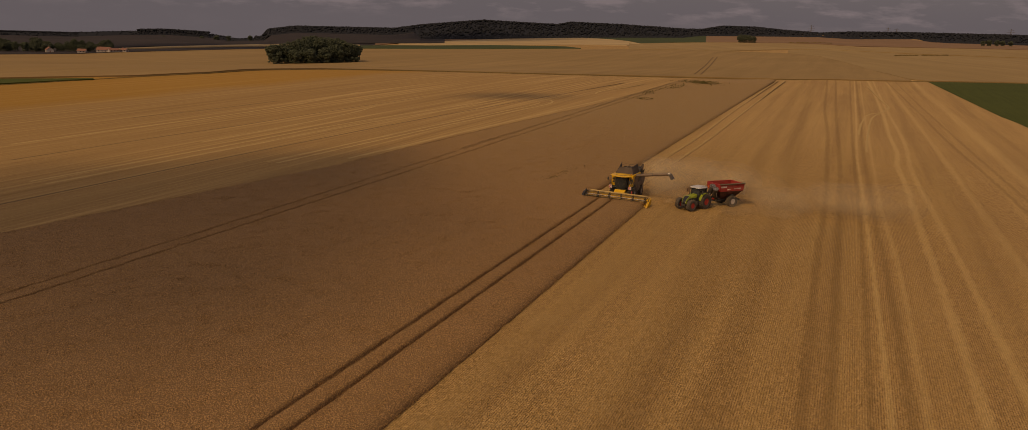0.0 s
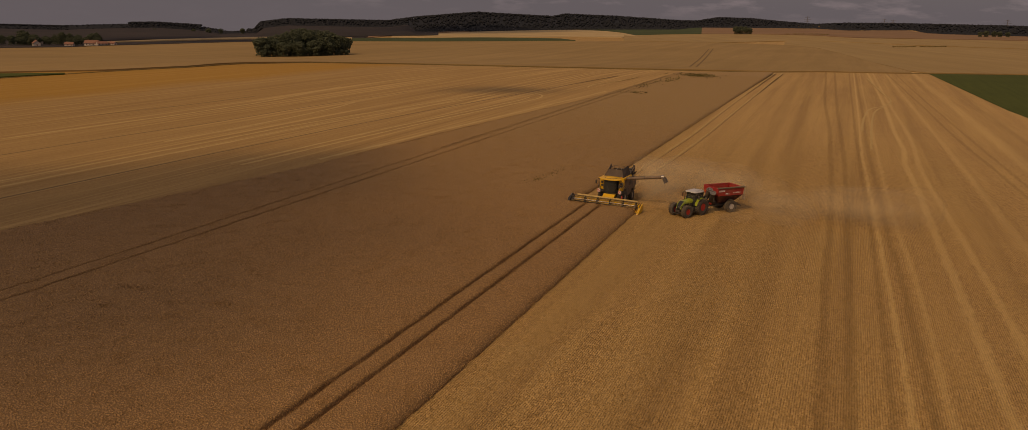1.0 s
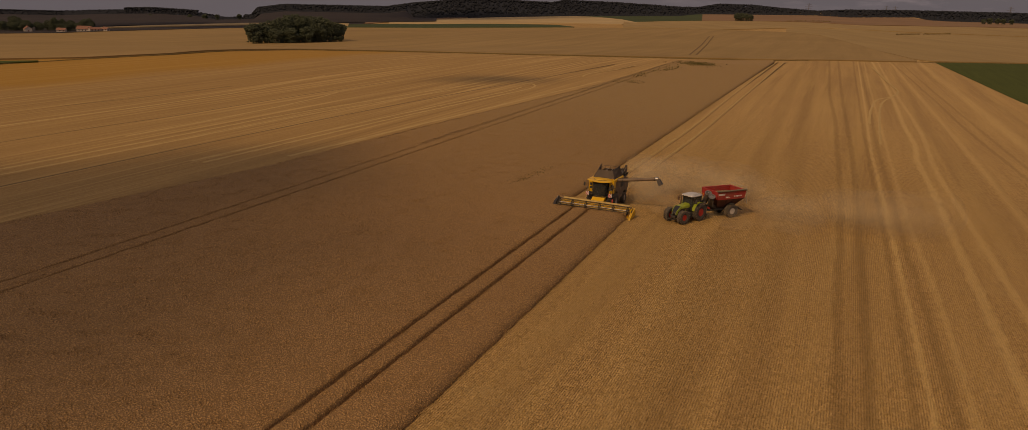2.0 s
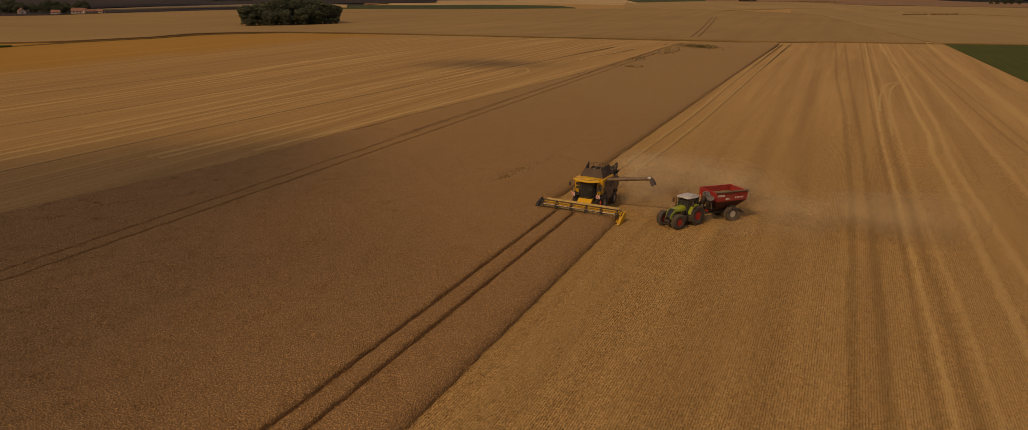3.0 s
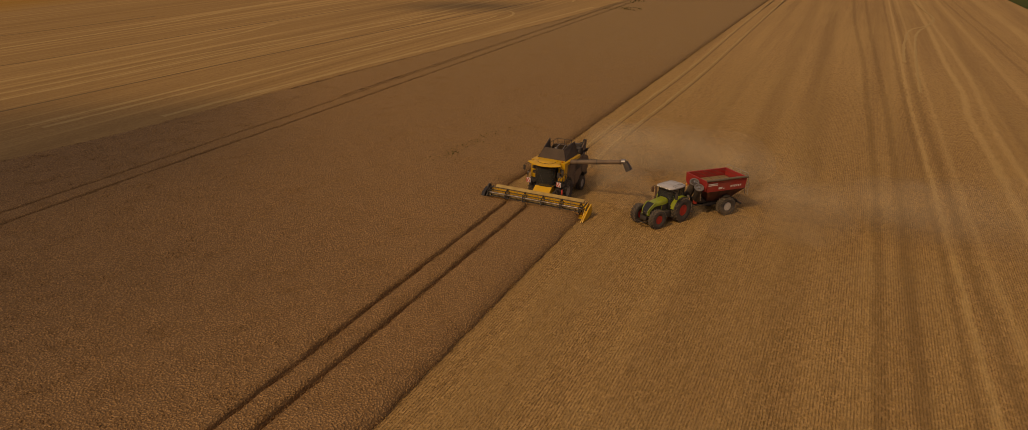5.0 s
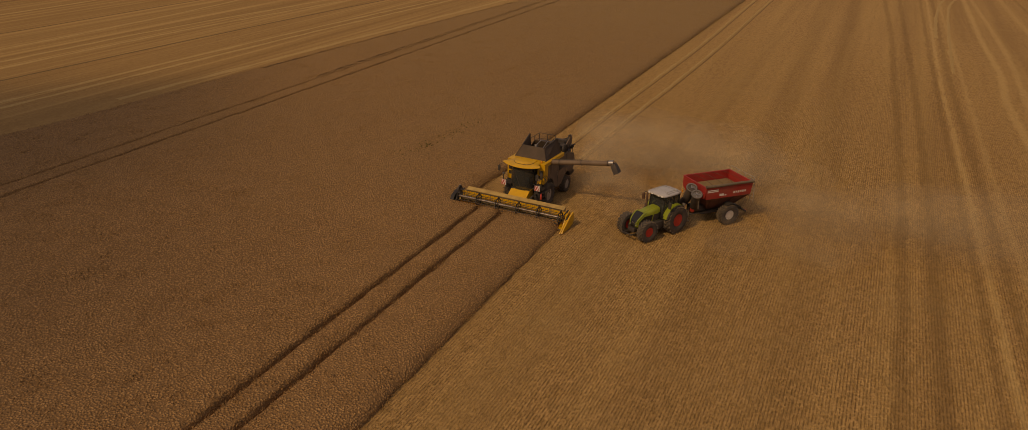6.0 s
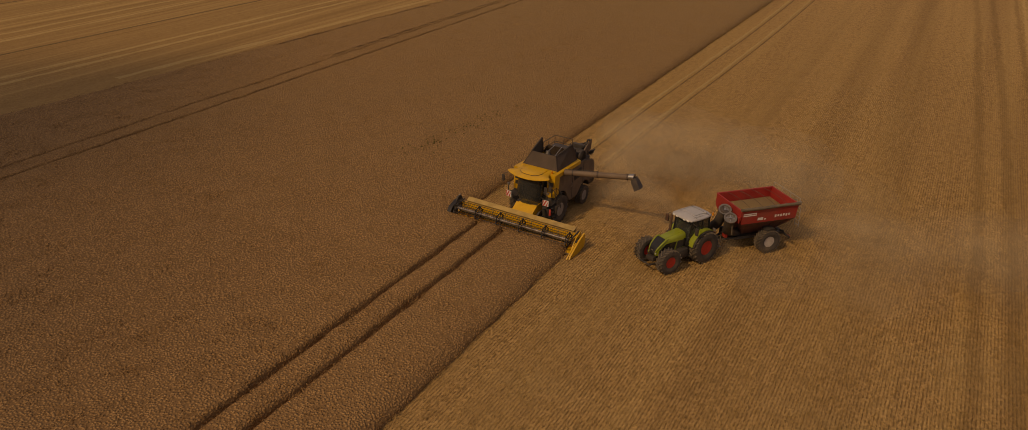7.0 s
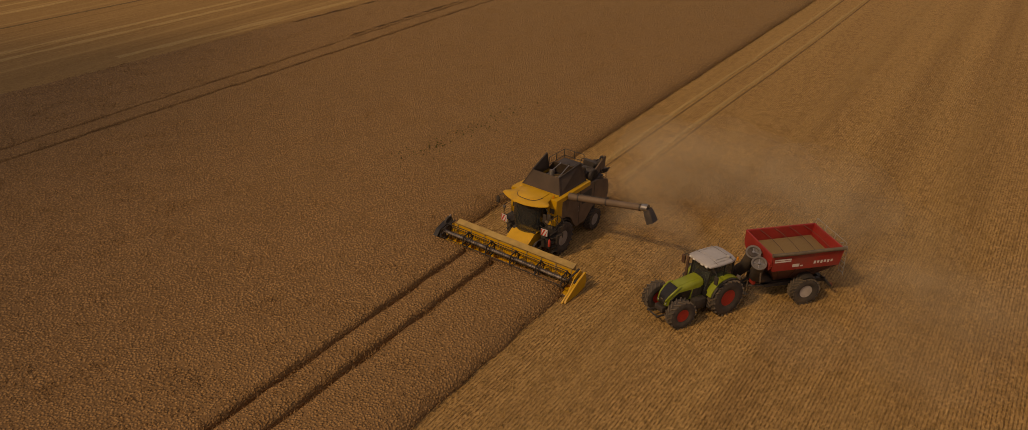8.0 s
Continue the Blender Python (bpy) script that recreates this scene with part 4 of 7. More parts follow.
    for x in (-0.7, 0.0):
        rail.tube([(X + x, 8.05, 3.3), (X + x, 8.05, 4.25)], 0.022, 6)
    for z in (3.8, 4.25):
        rail.tube([(X - 1.4, 6.3, z), (X - 1.4, 8.05, z), (X, 8.05, z)], 0.022, 6)
    part("guard_rail", rail, BLACK, c, "thin dark guard rail round the engine deck")
    part("rear_sheet", Shape().prism([(6.9, 3.4), (8.3, 3.75), (8.35, 4.45), (8.25, 4.5), (6.85, 3.75)], X + 1.28, X + 1.36, "x"), PANEL, c, "dusty slanted sheet over the engine")
    for x, y, z in ((0.5, 6.6, 3.5), (0.9, 6.45, 3.75), (0.2, 7.85, 3.5), (1.15, 6.7, 3.9), (-0.4, 6.4, 3.95), (1.0, 7.6, 3.95), (0.7, 7.9, 4.05), (1.3, 8.3, 3.55), (1.05, 8.5, 3.2)):
        part("engine_pipe", Shape().tube([(X + x, y, 3.33), (X + x, y, z), (X + x + 0.25, y + 0.3, z + 0.1)], 0.05, 8), BLACK, c)
        part("engine_box", Shape().box(X + x - 0.12, X + x + 0.12, y + 0.2, y + 0.42, 3.34, z, bevel=0.02), DARK, c)
    for i in range(9):
        part("screen_bar", Shape().tube([(X + 1.38, 6.68 + 0.093 * i, 3.30), (X + 1.42, 6.68 + 0.093 * i, 3.62 + 0.36 * math.sin(math.pi * (i + 0.5) / 9)), (X + 1.0, 6.68 + 0.093 * i, 3.75 + 0.36 * math.sin(math.pi * (i + 0.5) / 9))], 0.02, 5), BLACK, c)
    for x, y, z, q in ((0.15, 6.55, 4.0, 0.10), (0.62, 6.72, 4.05, 0.08), (0.95, 7.45, 4.1, 0.07), (-0.2, 7.9, 3.95, 0.09), (0.4, 8.2, 3.85, 0.08)):
        part("hose_loop", Shape().tube([(X + x, y, 3.5), (X + x + q, y + 0.1, z), (X + x + 0.3, y + 0.25, z + 0.05), (X + x + 0.45, y + 0.35, 3.6)], 0.035, 6), BLACK, c)
    ladder = Shape()
    for x in (0.95, 1.35):
        ladder.tube([(X + x, 8.75, 1.9), (X + x, 8.55, 3.4), (X + x, 8.1, 3.75)], 0.022, 6)
    for i in range(5):
        ladder.tube([(X + 0.95, 8.73 - i * 0.04, 2.05 + i * 0.29), (X + 1.35, 8.73 - i * 0.04, 2.05 + i * 0.29)], 0.02, 6)
    part("rear_ladder", ladder, BLACK, c)
    part("rear_lamp", Shape().box(X + 1.15, X + 1.4, 8.72, 8.8, 2.35, 2.6, bevel=0.02), STRIPE_RED, c)
    part("rear_lamp", Shape().box(X - 1.4, X - 1.15, 8.72, 8.8, 2.35, 2.6, bevel=0.02), STRIPE_RED, c)
    # cab: floor, pillars, curved glass, seat and wheel
    part("cab_floor", Shape().box(X - 0.8, X + 0.8, 1.85, 3.2, 1.42, 1.6, bevel=0.05), BLACK, c)
    front_arc = [(X + 0.98 * math.sin(a), 2.35 - 0.80 * math.cos(a)) for a in [radians(-72 + 12 * i) for i in range(13)]]
    lo = [(X + (x - X) * 0.84, y + 0.14, 1.52) for x, y in front_arc]
    hi = [(X + (x - X) * 0.97, y + 0.16, 3.50) for x, y in front_arc]
    waist = [(x, y, 2.35) for x, y in front_arc]
    wind = Shape().loft([[Vector(p) for p in row + [(p[0] * 0.985, p[1] + 0.02, p[2]) for p in reversed(row)]] for row in (lo, waist, hi)])
    part("windscreen", wind, DARK_GLASS, c, "tinted curved windscreen")
    for sx in (-1, 1):
        part("side_window", Shape().box(X + sx * 0.83, X + sx * 0.85, 2.15, 3.0, 1.72, 3.4), DARK_GLASS, c)
        part("pillar", Shape().tube([(X + sx * 0.84, 2.12, 1.9), (X + sx * 0.86, 2.22, 3.42)], 0.045, 8), GLOSS_BLACK, c)
        part("pillar", Shape().tube([(X + sx * 0.86, 3.05, 1.9), (X + sx * 0.86, 3.05, 3.42)], 0.06, 8), GLOSS_BLACK, c)
    part("cab_rear_wall", Shape().box(X - 0.9, X + 0.9, 3.05, 3.18, 1.9, 3.42, bevel=0.02), GLOSS_BLACK, c)
    seat = Shape().box(X - 0.25, X + 0.25, 2.5, 2.98, 2.35, 2.47, bevel=0.04)
    seat.box(X - 0.24, X + 0.24, 2.9, 3.02, 2.45, 3.1, bevel=0.05).box(X - 0.1, X + 0.1, 2.65, 2.85, 1.95, 2.37)
    part("seat", seat, SEAT, c)
    st = Shape().tube([(X, 1.95, 1.95), (X, 2.15, 2.55)], 0.05, 8)
    wm = Matrix.Translation((X, 2.17, 2.58)) @ Matrix.Rotation(radians(-25), 4, "X")
    st.tube([wm @ Vector((0.2 * math.cos(a), 0.2 * math.sin(a), 0)) for a in [2 * math.pi * i / 18 for i in range(19)]], 0.02, 6)
    part("steering_wheel", st, BLACK, c)
    part("console", Shape().box(X + 0.32, X + 0.55, 2.2, 2.9, 1.95, 2.55, bevel=0.04), BLACK, c)
    part("wiper", Shape().tube([(X + 0.1, 1.56, 1.95), (X - 0.25, 1.56, 2.75)], 0.015, 6), BLACK, c)
    # the flared yellow roof
    roof_o = [(-1.56, 1.86), (-1.42, 1.74), (-1.15, 1.60), (-0.75, 1.47), (-0.3, 1.39), (0.0, 1.38), (0.3, 1.39), (0.75, 1.47), (1.15, 1.60), (1.42, 1.74), (1.56, 1.86), (1.52, 2.05), (1.28, 2.3), (1.14, 2.75), (1.14, 3.3), (-1.14, 3.3), (-1.14, 2.75), (-1.28, 2.3), (-1.52, 2.05)]
    cx, cy = 0.0, 2.5
    lift = lambda x, y: 3.60 + 0.05 * (x / 1.6) ** 2 - 0.10 * max(0, 2.2 - y) ** 1.4
    ring = lambda q, dz: [Vector((X + cx + (x - cx) * q, cy + (y - cy) * q, lift(x * q, cy + (y - cy) * q) + dz)) for x, y in roof_o]
    roof = part("roof", Shape().loft([ring(0.9, -0.09), ring(0.97, -0.085), ring(1.0, -0.06), ring(1.0, -0.03), ring(0.96, 0.0), ring(0.80, 0.03), ring(0.45, 0.05), ring(0.05, 0.05)]), YELLOW, c, "flared yellow cab roof")
    dome = [(0.78 * math.copysign(abs(math.cos(a)) ** 0.6, math.cos(a)), 2.45 + 0.62 * math.sin(a)) for a in [math.pi + math.pi * i / 20 for i in range(21)]]
    cap = Shape().loft([[Vector((X + x * q, 2.62 + (y - 2.62) * q, lift(x * q, 2.62 + (y - 2.62) * q) + dz)) for x, y in dome + [(0.78, 3.1), (-0.78, 3.1)]] for q, dz in ((1.0, 0.02), (1.0, 0.075), (0.95, 0.10), (0.5, 0.11), (0.05, 0.11))])
    part("roof_cap", cap, YELLOW, roof)
    part("roof_groove", Shape().tube([Vector((X + x * 1.01, y, lift(x, y) + 0.055)) for x, y in dome], 0.022, 6), BLACK, roof)
    for i in range(6):
        x = X - 0.62 + 1.24 * i / 5
        part("work_lamp", Shape().box(x - 0.05, x + 0.05, 1.60 + 0.2 * abs(x - X) - 0.03, 1.60 + 0.2 * abs(x - X) + 0.03, 3.38, 3.44, bevel=0.012), FLANGE, roof)
    part("beacon", Shape().lathe([(3.6, 0.02), (3.6, 0.06), (3.74, 0.055), (3.77, 0.02)], 12, Matrix.Translation((X + 1.2, 2.95, 0)), "z"), AMBER, roof)
    for sx in (-1, 1):
        arm = part("mirror_arm", Shape().tube([(X + sx * 1.2, 2.0, 3.5), (X + sx * 1.55, 1.75, 3.45), (X + sx * 1.78, 1.7, 3.3), (X + sx * 1.78, 1.7, 2.75)], 0.022, 6), BLACK, c)
        part("mirror", Shape().box(X + sx * 1.78 - 0.11, X + sx * 1.78 + 0.11, 1.66, 1.73, 2.85, 3.25, bevel=0.03), BLACK, arm)
        warning_board(c, pose(X + sx * 1.42, 1.85, 1.92, 0, 0, sx * 6))
        part("lamp_bar", Shape().tube([(X + sx * 0.85, 2.2, 2.05), (X + sx * 1.5, 1.95, 2.1), (X + sx * 1.5, 1.95, 2.5)], 0.025, 6), BLACK, c)
        part("side_lamp", Shape().box(X + sx * 1.5 - 0.09, X + sx * 1.5 + 0.09, 1.89, 1.99, 2.5, 2.66, bevel=0.03), FLANGE, c)
    # access ladder and platform beside the cab
    s = Shape().box(X + 0.95, X + 1.75, 2.05, 3.1, 1.72, 1.78)
    for y in (2.1, 2.75):
        s.tube([(X + 1.75, y, 0.55), (X + 1.62, y, 1.75), (X + 1.7, y, 2.75)], 0.022, 6)
    for i in range(4):
        s.box(X + 1.62 + 0.03 * (3 - i), X + 1.82 + 0.02 * (3 - i), 2.12, 2.73, 0.6 + 0.3 * i, 0.64 + 0.3 * i)
    s.tube([(X + 1.7, 2.1, 2.75), (X + 1.7, 2.75, 2.75)], 0.022, 6)
    part("cab_ladder", s, BLACK, c)
    part("tool_box", Shape().box(X + 1.0, X + 1.62, 2.15, 2.6, 0.75, 1.45, bevel=0.05), BLACK, c)
    part("step_plate", Shape().box(X + 1.45, X + 1.98, 2.5, 3.0, 1.5, 1.56).box(X + 1.5, X + 1.92, 2.42, 2.5, 1.05, 1.5), DARK, c)
    for x, y in ((1.95, 2.5), (1.95, 3.0), (1.45, 1.95)):
        part("hand_rail", Shape().tube([(X + x, y, 1.3), (X + x, y, 2.35), (X + x - 0.3, y, 2.6)], 0.022, 6), BLACK, c)
    part("door_mirror", Shape().box(X + 1.15, X + 1.4, 2.0, 2.08, 2.45, 2.95, bevel=0.04), BLACK, c)
    part("fire_extinguisher", Shape().lathe([(1.05, 0.02), (1.06, 0.075), (1.42, 0.075), (1.48, 0.03), (1.52, 0.03), (1.53, 0.01)], 14, Matrix.Translation((X + 1.7, 2.0, 0)), "z"), STRIPE_RED, c, "red fire extinguisher")
    s = Shape().box(X - 1.7, X - 0.95, 2.1, 3.1, 1.72, 1.78)
    s.tube([(X - 1.65, 2.15, 1.75), (X - 1.65, 2.15, 2.6), (X - 1.65, 3.0, 2.6), (X - 1.65, 3.0, 1.75)], 0.022, 6)
    part("side_platform", s, BLACK, c)
    # wheels
    for sx in (-1, 1):
        wheel(c, "drive_wheel", Matrix.Translation((X + sx * 1.42, 3.5, 0.95)) @ Matrix.Rotation(0 if sx > 0 else math.pi, 4, "Z"), 0.95, 0.72, 0.45, GREY_PAINT, "dusty grey steel rim", 18)
        wheel(c, "steer_wheel", Matrix.Translation((X + sx * 1.42, 7.2, 0.66)) @ Matrix.Rotation(0 if sx > 0 else math.pi, 4, "Z"), 0.66, 0.48, 0.36, GREY_PAINT, "dusty grey steel rim", 16)
        part("wheel_guard", Shape().loft([[Vector((X + sx * 1.05, 3.5 + 1.08 * math.sin(a), 0.98 + 1.08 * math.cos(a))), Vector((X + sx * 1.62, 3.5 + 1.08 * math.sin(a), 0.98 + 1.08 * math.cos(a))),
                                          Vector((X + sx * 1.62, 3.5 + 1.12 * math.sin(a), 0.98 + 1.12 * math.cos(a))), Vector((X + sx * 1.05, 3.5 + 1.12 * math.sin(a), 0.98 + 1.12 * math.cos(a)))] for a in [radians(-55 + 12 * i) for i in range(12)]]), BLACK, c)
    # unloading auger swung out
    tip = Vector((6.3, 4.35, 4.12))
    base = Vector((1.45, 4.0, 3.42))
    a = Shape().tube([base + Vector((-0.15, 0, -0.9)), base + Vector((-0.15, 0, -0.1)), base + Vector((0.1, 0.01, 0.03)), base.lerp(tip, 0.12), tip], [0.24, 0.24, 0.23, 0.19, 0.19], 18)
    auger = part("unloading_auger", a, PANEL, c, "long dusty unloading auger swung out sideways")
    for t in (0.14, 0.5, 0.92):
        p = base.lerp(tip, t)
        part("collar", Shape().tube([p - (tip - base) * 0.006, p + (tip - base) * 0.006], 0.22, 18), DARK, auger)
    part("end_cap", Shape().tube([tip - Vector((0.30, 0.02, 0.03)), tip + Vector((0.06, 0, 0.02))], [0.21, 0.23], 14), STEEL, auger, "worn steel end cap")
    chute = []
    for q_, half, deep in ((0.0, 0.20, 0.17), (0.35, 0.24, 0.20), (1.0, 0.27, 0.22)):
        mid = tip + Vector((0.02, 0.0, -0.02)).lerp(Vector((0.46, -0.12, -0.66)), q_)
        chute.append([mid + Vector((-0.8, 0, -0.5)).normalized() * deep * a_ + Vector((0, 1, 0)) * half * b_ for a_, b_ in ((-1, -1), (-1, 1), (1, 1), (1, -1))])
    inside_ = [[p_ + (sum(r_, Vector()) / 4 - p_) * 0.1 for p_ in r_] for r_ in reversed(chute)]
    part("spout", Shape().loft(chute + inside_, False), DARK, auger, "dusty dark rubber spout hanging at the auger's end")
    part("auger_brace", Shape().tube([base + Vector((0.1, 0, 0.25)), base.lerp(tip, 0.5) + Vector((0, 0, 0.24))], 0.02, 6), BLACK, auger)
    # feeder house
    f = Shape().prism([(0.75, 0.45), (0.75, 1.02), (1.62, 1.56), (2.3, 1.62), (2.6, 1.1)], X - 0.55, X + 0.80, "x")
    fh = part("feeder_house", f, YELLOW, c, "sloping yellow feeder house")
    part("feeder_cover", Shape().prism([(0.78, 1.06), (1.62, 1.60), (1.60, 1.64), (0.74, 1.1)], X - 0.64, X + 0.90, "x"), YELLOW, fh)
    part("lift_ram", Shape().tube([(X - 0.75, 1.0, 0.5), (X - 0.75, 2.6, 0.9)], 0.06, 8), STEEL, c)
    part("lift_ram", Shape().tube([(X + 1.05, 1.0, 0.5), (X + 1.05, 2.6, 0.9)], 0.06, 8), STEEL, c)
    hose = Shape()
    for i in range(4):
        hose.tube([(X + 1.0 + 0.05 * i, 0.95, 0.9), (X + 1.15 + 0.05 * i, 1.4, 1.35 + 0.05 * i), (X + 1.2 + 0.04 * i, 2.0, 1.4), (X + 1.0, 2.7, 1.1)], 0.022, 6)
    part("hydraulic_hose", hose, BLACK, c)
    # header
    HW = 4.5
    trough = [(-0.42, 0.10), (-0.42, 0.14), (0.1, 0.2), (0.42, 0.22), (0.62, 0.35), (0.68, 0.62), (0.70, 1.02), (0.78, 1.02), (0.80, 0.5), (0.72, 0.18), (0.3, 0.06)]
    h = part("header", Shape().prism(trough, -HW, HW, "x"), YELLOW, c, "wide yellow grain header")
    part("back_board", Shape().prism([(0.58, 1.20), (0.92, 1.36), (0.95, 1.31), (0.90, 1.05), (0.80, 1.0), (0.72, 1.02), (0.72, 1.20)], -4.05, 4.15, "x"), PALE_YELLOW, h, "straw-dusted pale yellow top board")
    for i in range(9):
        x = -4.0 + i
        part("frame_post", Shape().box(x - 0.04, x + 0.04, 0.66, 0.72, 0.25, 1.12), PALE_YELLOW, h)
    knife = Shape().box(-HW, HW, -0.5, -0.40, 0.085, 0.115)
    for i in range(118):
        x = -HW + 0.04 + i * 0.0763
        knife.add([(x, -0.5, 0.09), (x + 0.05, -0.5, 0.09), (x + 0.025, -0.62, 0.095), (x + 0.025, -0.5, 0.125)], [(0, 2, 1), (0, 3, 2), (1, 2, 3), (0, 1, 3)])
    part("cutter_bar", knife, STEEL, h)
    au = Shape().tube([(-HW + 0.05, 0.28, 0.5), (HW - 0.05, 0.28, 0.5)], 0.15, 14)
    table_auger = part("table_auger", au, PALE_YELLOW, h)
    fl_ = Shape()
    for sx in (-1, 1):
        pitch = []
        for i in range(0, 150):
            x = sx * (HW - 0.1 - i * 0.0265)
            a = sx * i * 0.30
            pitch.append([Vector((x, 0.28 + 0.15 * math.cos(a), 0.5 + 0.15 * math.sin(a))), Vector((x, 0.28 + 0.29 * math.cos(a), 0.5 + 0.29 * math.sin(a))), Vector((x + 0.012, 0.28 + 0.29 * math.cos(a), 0.5 + 0.29 * math.sin(a))), Vector((x + 0.012, 0.28 + 0.15 * math.cos(a), 0.5 + 0.15 * math.sin(a)))])
        fl_.loft(pitch)
    part("auger_flight", fl_, PALE_YELLOW, h)
    # reel
    RY, RZ, RR = -0.22, 0.92, 0.50
    part("reel_tube", Shape().tube([(-4.25, RY, RZ), (4.25, RY, RZ)], 0.09, 14), REEL, h, "scuffed dark reel tube")
    corner = [(RY + RR * math.sin(2 * math.pi * i / 6 + 0.3), RZ + RR * math.cos(2 * math.pi * i / 6 + 0.3)) for i in range(6)]
    spider = Shape()
    star = [(RY + q * math.sin(2 * math.pi * (i + o) / 6 + 0.3), RZ + q * math.cos(2 * math.pi * (i + o) / 6 + 0.3)) for i in range(6) for o, q in ((0, 0.30), (0.07, 0.26), (0.5, 0.12), (0.93, 0.26))]
    outer = [(RY + q * math.sin(2 * math.pi * (i + o) / 6 + 0.3), RZ + q * math.cos(2 * math.pi * (i + o) / 6 + 0.3)) for i in range(6) for o, q in ((0, RR + 0.04), (0.07, RR), (0.5, RR * 0.87), (0.93, RR))]
    spokes = [(RY + q * math.sin(2 * math.pi * (i + o) / 6 + 0.3), RZ + q * math.cos(2 * math.pi * (i + o) / 6 + 0.3)) for i in range(6) for o, q in ((0, RR - 0.05), (0.07, RR - 0.07), (0.5, RR * 0.87 - 0.06), (0.93, RR - 0.07))]
    spider.loft([[Vector((dx, y_, z_)) for y_, z_ in ring_] for dx, ring_ in ((-0.025, outer), (0.025, outer), (0.025, spokes), (-0.025, spokes), (-0.025, outer))], False)
    for i in range(3):
        (y0_, z0_), (y1_, z1_) = corner[i], corner[i + 3]
        spider.tube([(0, y0_, z0_), (0, y1_, z1_)], 0.028, 6)
    for x in (-4.2, -2.55, -0.9, 0.8, 2.5, 4.2):
        sp = Shape().add(spider.v, spider.f, Matrix.Translation((x, 0, 0)))
        part("reel_spider", sp, REEL_BLACK, h)
    for i in range(6):
        y_, z_ = corner[i]
        bar = Shape().tube([(-4.25, y_, z_), (4.25, y_, z_)], 0.021, 6)
        for j in range(56):
            x = -4.2 + j * 0.1525
            bar.add([(x, y_, z_), (x + 0.012, y_, z_), (x + 0.006, y_ - 0.05, z_ - 0.24), (x + 0.006, y_ + 0.014, z_ - 0.1)], [(0, 1, 2), (0, 2, 3), (1, 3, 2), (0, 3, 1)])
        part("tine_bar", bar, REEL_BLACK, h)
    for sx in (-1, 1):
        part("reel_arm", Shape().tube([(sx * 4.38, 0.85, 1.15), (sx * 4.38, RY - 0.05, RZ + 0.06)], 0.055, 8), BLACK, h)
        end = [(-0.45, 0.08), (0.88, 0.1), (0.95, 0.9), (0.75, 1.22), (0.15, 0.95), (-0.40, 0.35)]
        part("end_sheet", Shape().prism(end, sx * HW, sx * (HW + 0.05), "x"), YELLOW if sx > 0 else DARK, h)
        if sx > 0:
            o = [(-1.05, 0.06), (-0.95, 0.22), (0.15, 0.86), (0.85, 1.12), (1.0, 0.55), (0.85, 0.2), (0.1, 0.05)]
            d = part("crop_divider", Shape().prism(o, HW + 0.20, HW + 0.31, "x"), YELLOW, h, "pointed yellow crop divider")
            part("divider_blade", Shape().prism([(-1.15, 0.06), (-1.1, 0.16), (-0.1, 0.72), (0.3, 0.78), (0.3, 0.5), (-0.5, 0.08)], HW + 0.1, HW + 0.18, "x"), YELLOW, d)
            part("drive_case", Shape().box(HW + 0.06, HW + 0.19, 0.0, 0.75, 0.2, 0.85, bevel=0.04), BLACK, h)
        else:
            o = [(-0.95, 0.06), (-0.85, 0.2), (-0.25, 0.9), (0.3, 1.1), (0.9, 1.15), (1.0, 0.5), (0.85, 0.15), (0.1, 0.05)]
            part("crop_divider", Shape().prism(o, -HW - 0.4, -HW - 0.1, "x"), REEL_BLACK, h, "black crop divider")
            part("reel_drive", Shape().lathe([(-HW - 0.2, 0.02), (-HW - 0.2, 0.32), (-HW - 0.08, 0.32), (-HW - 0.08, 0.02)], 20, Matrix.Translation((0, 0.55, 1.1))), BLACK, h)
            part("belt_guard", Shape().prism([(0.3, 0.9), (1.05, 1.3), (1.15, 1.1), (0.4, 0.6)], -HW - 0.42, -HW - 0.35, "x"), STEEL, h)
    return c


combine_harvester()


RUST = surface("rusty_steel", (0.07, 0.035, 0.02), (0.14, 0.07, 0.04), 0.7, scale=5, grime=DUST, grime_at=0.55)


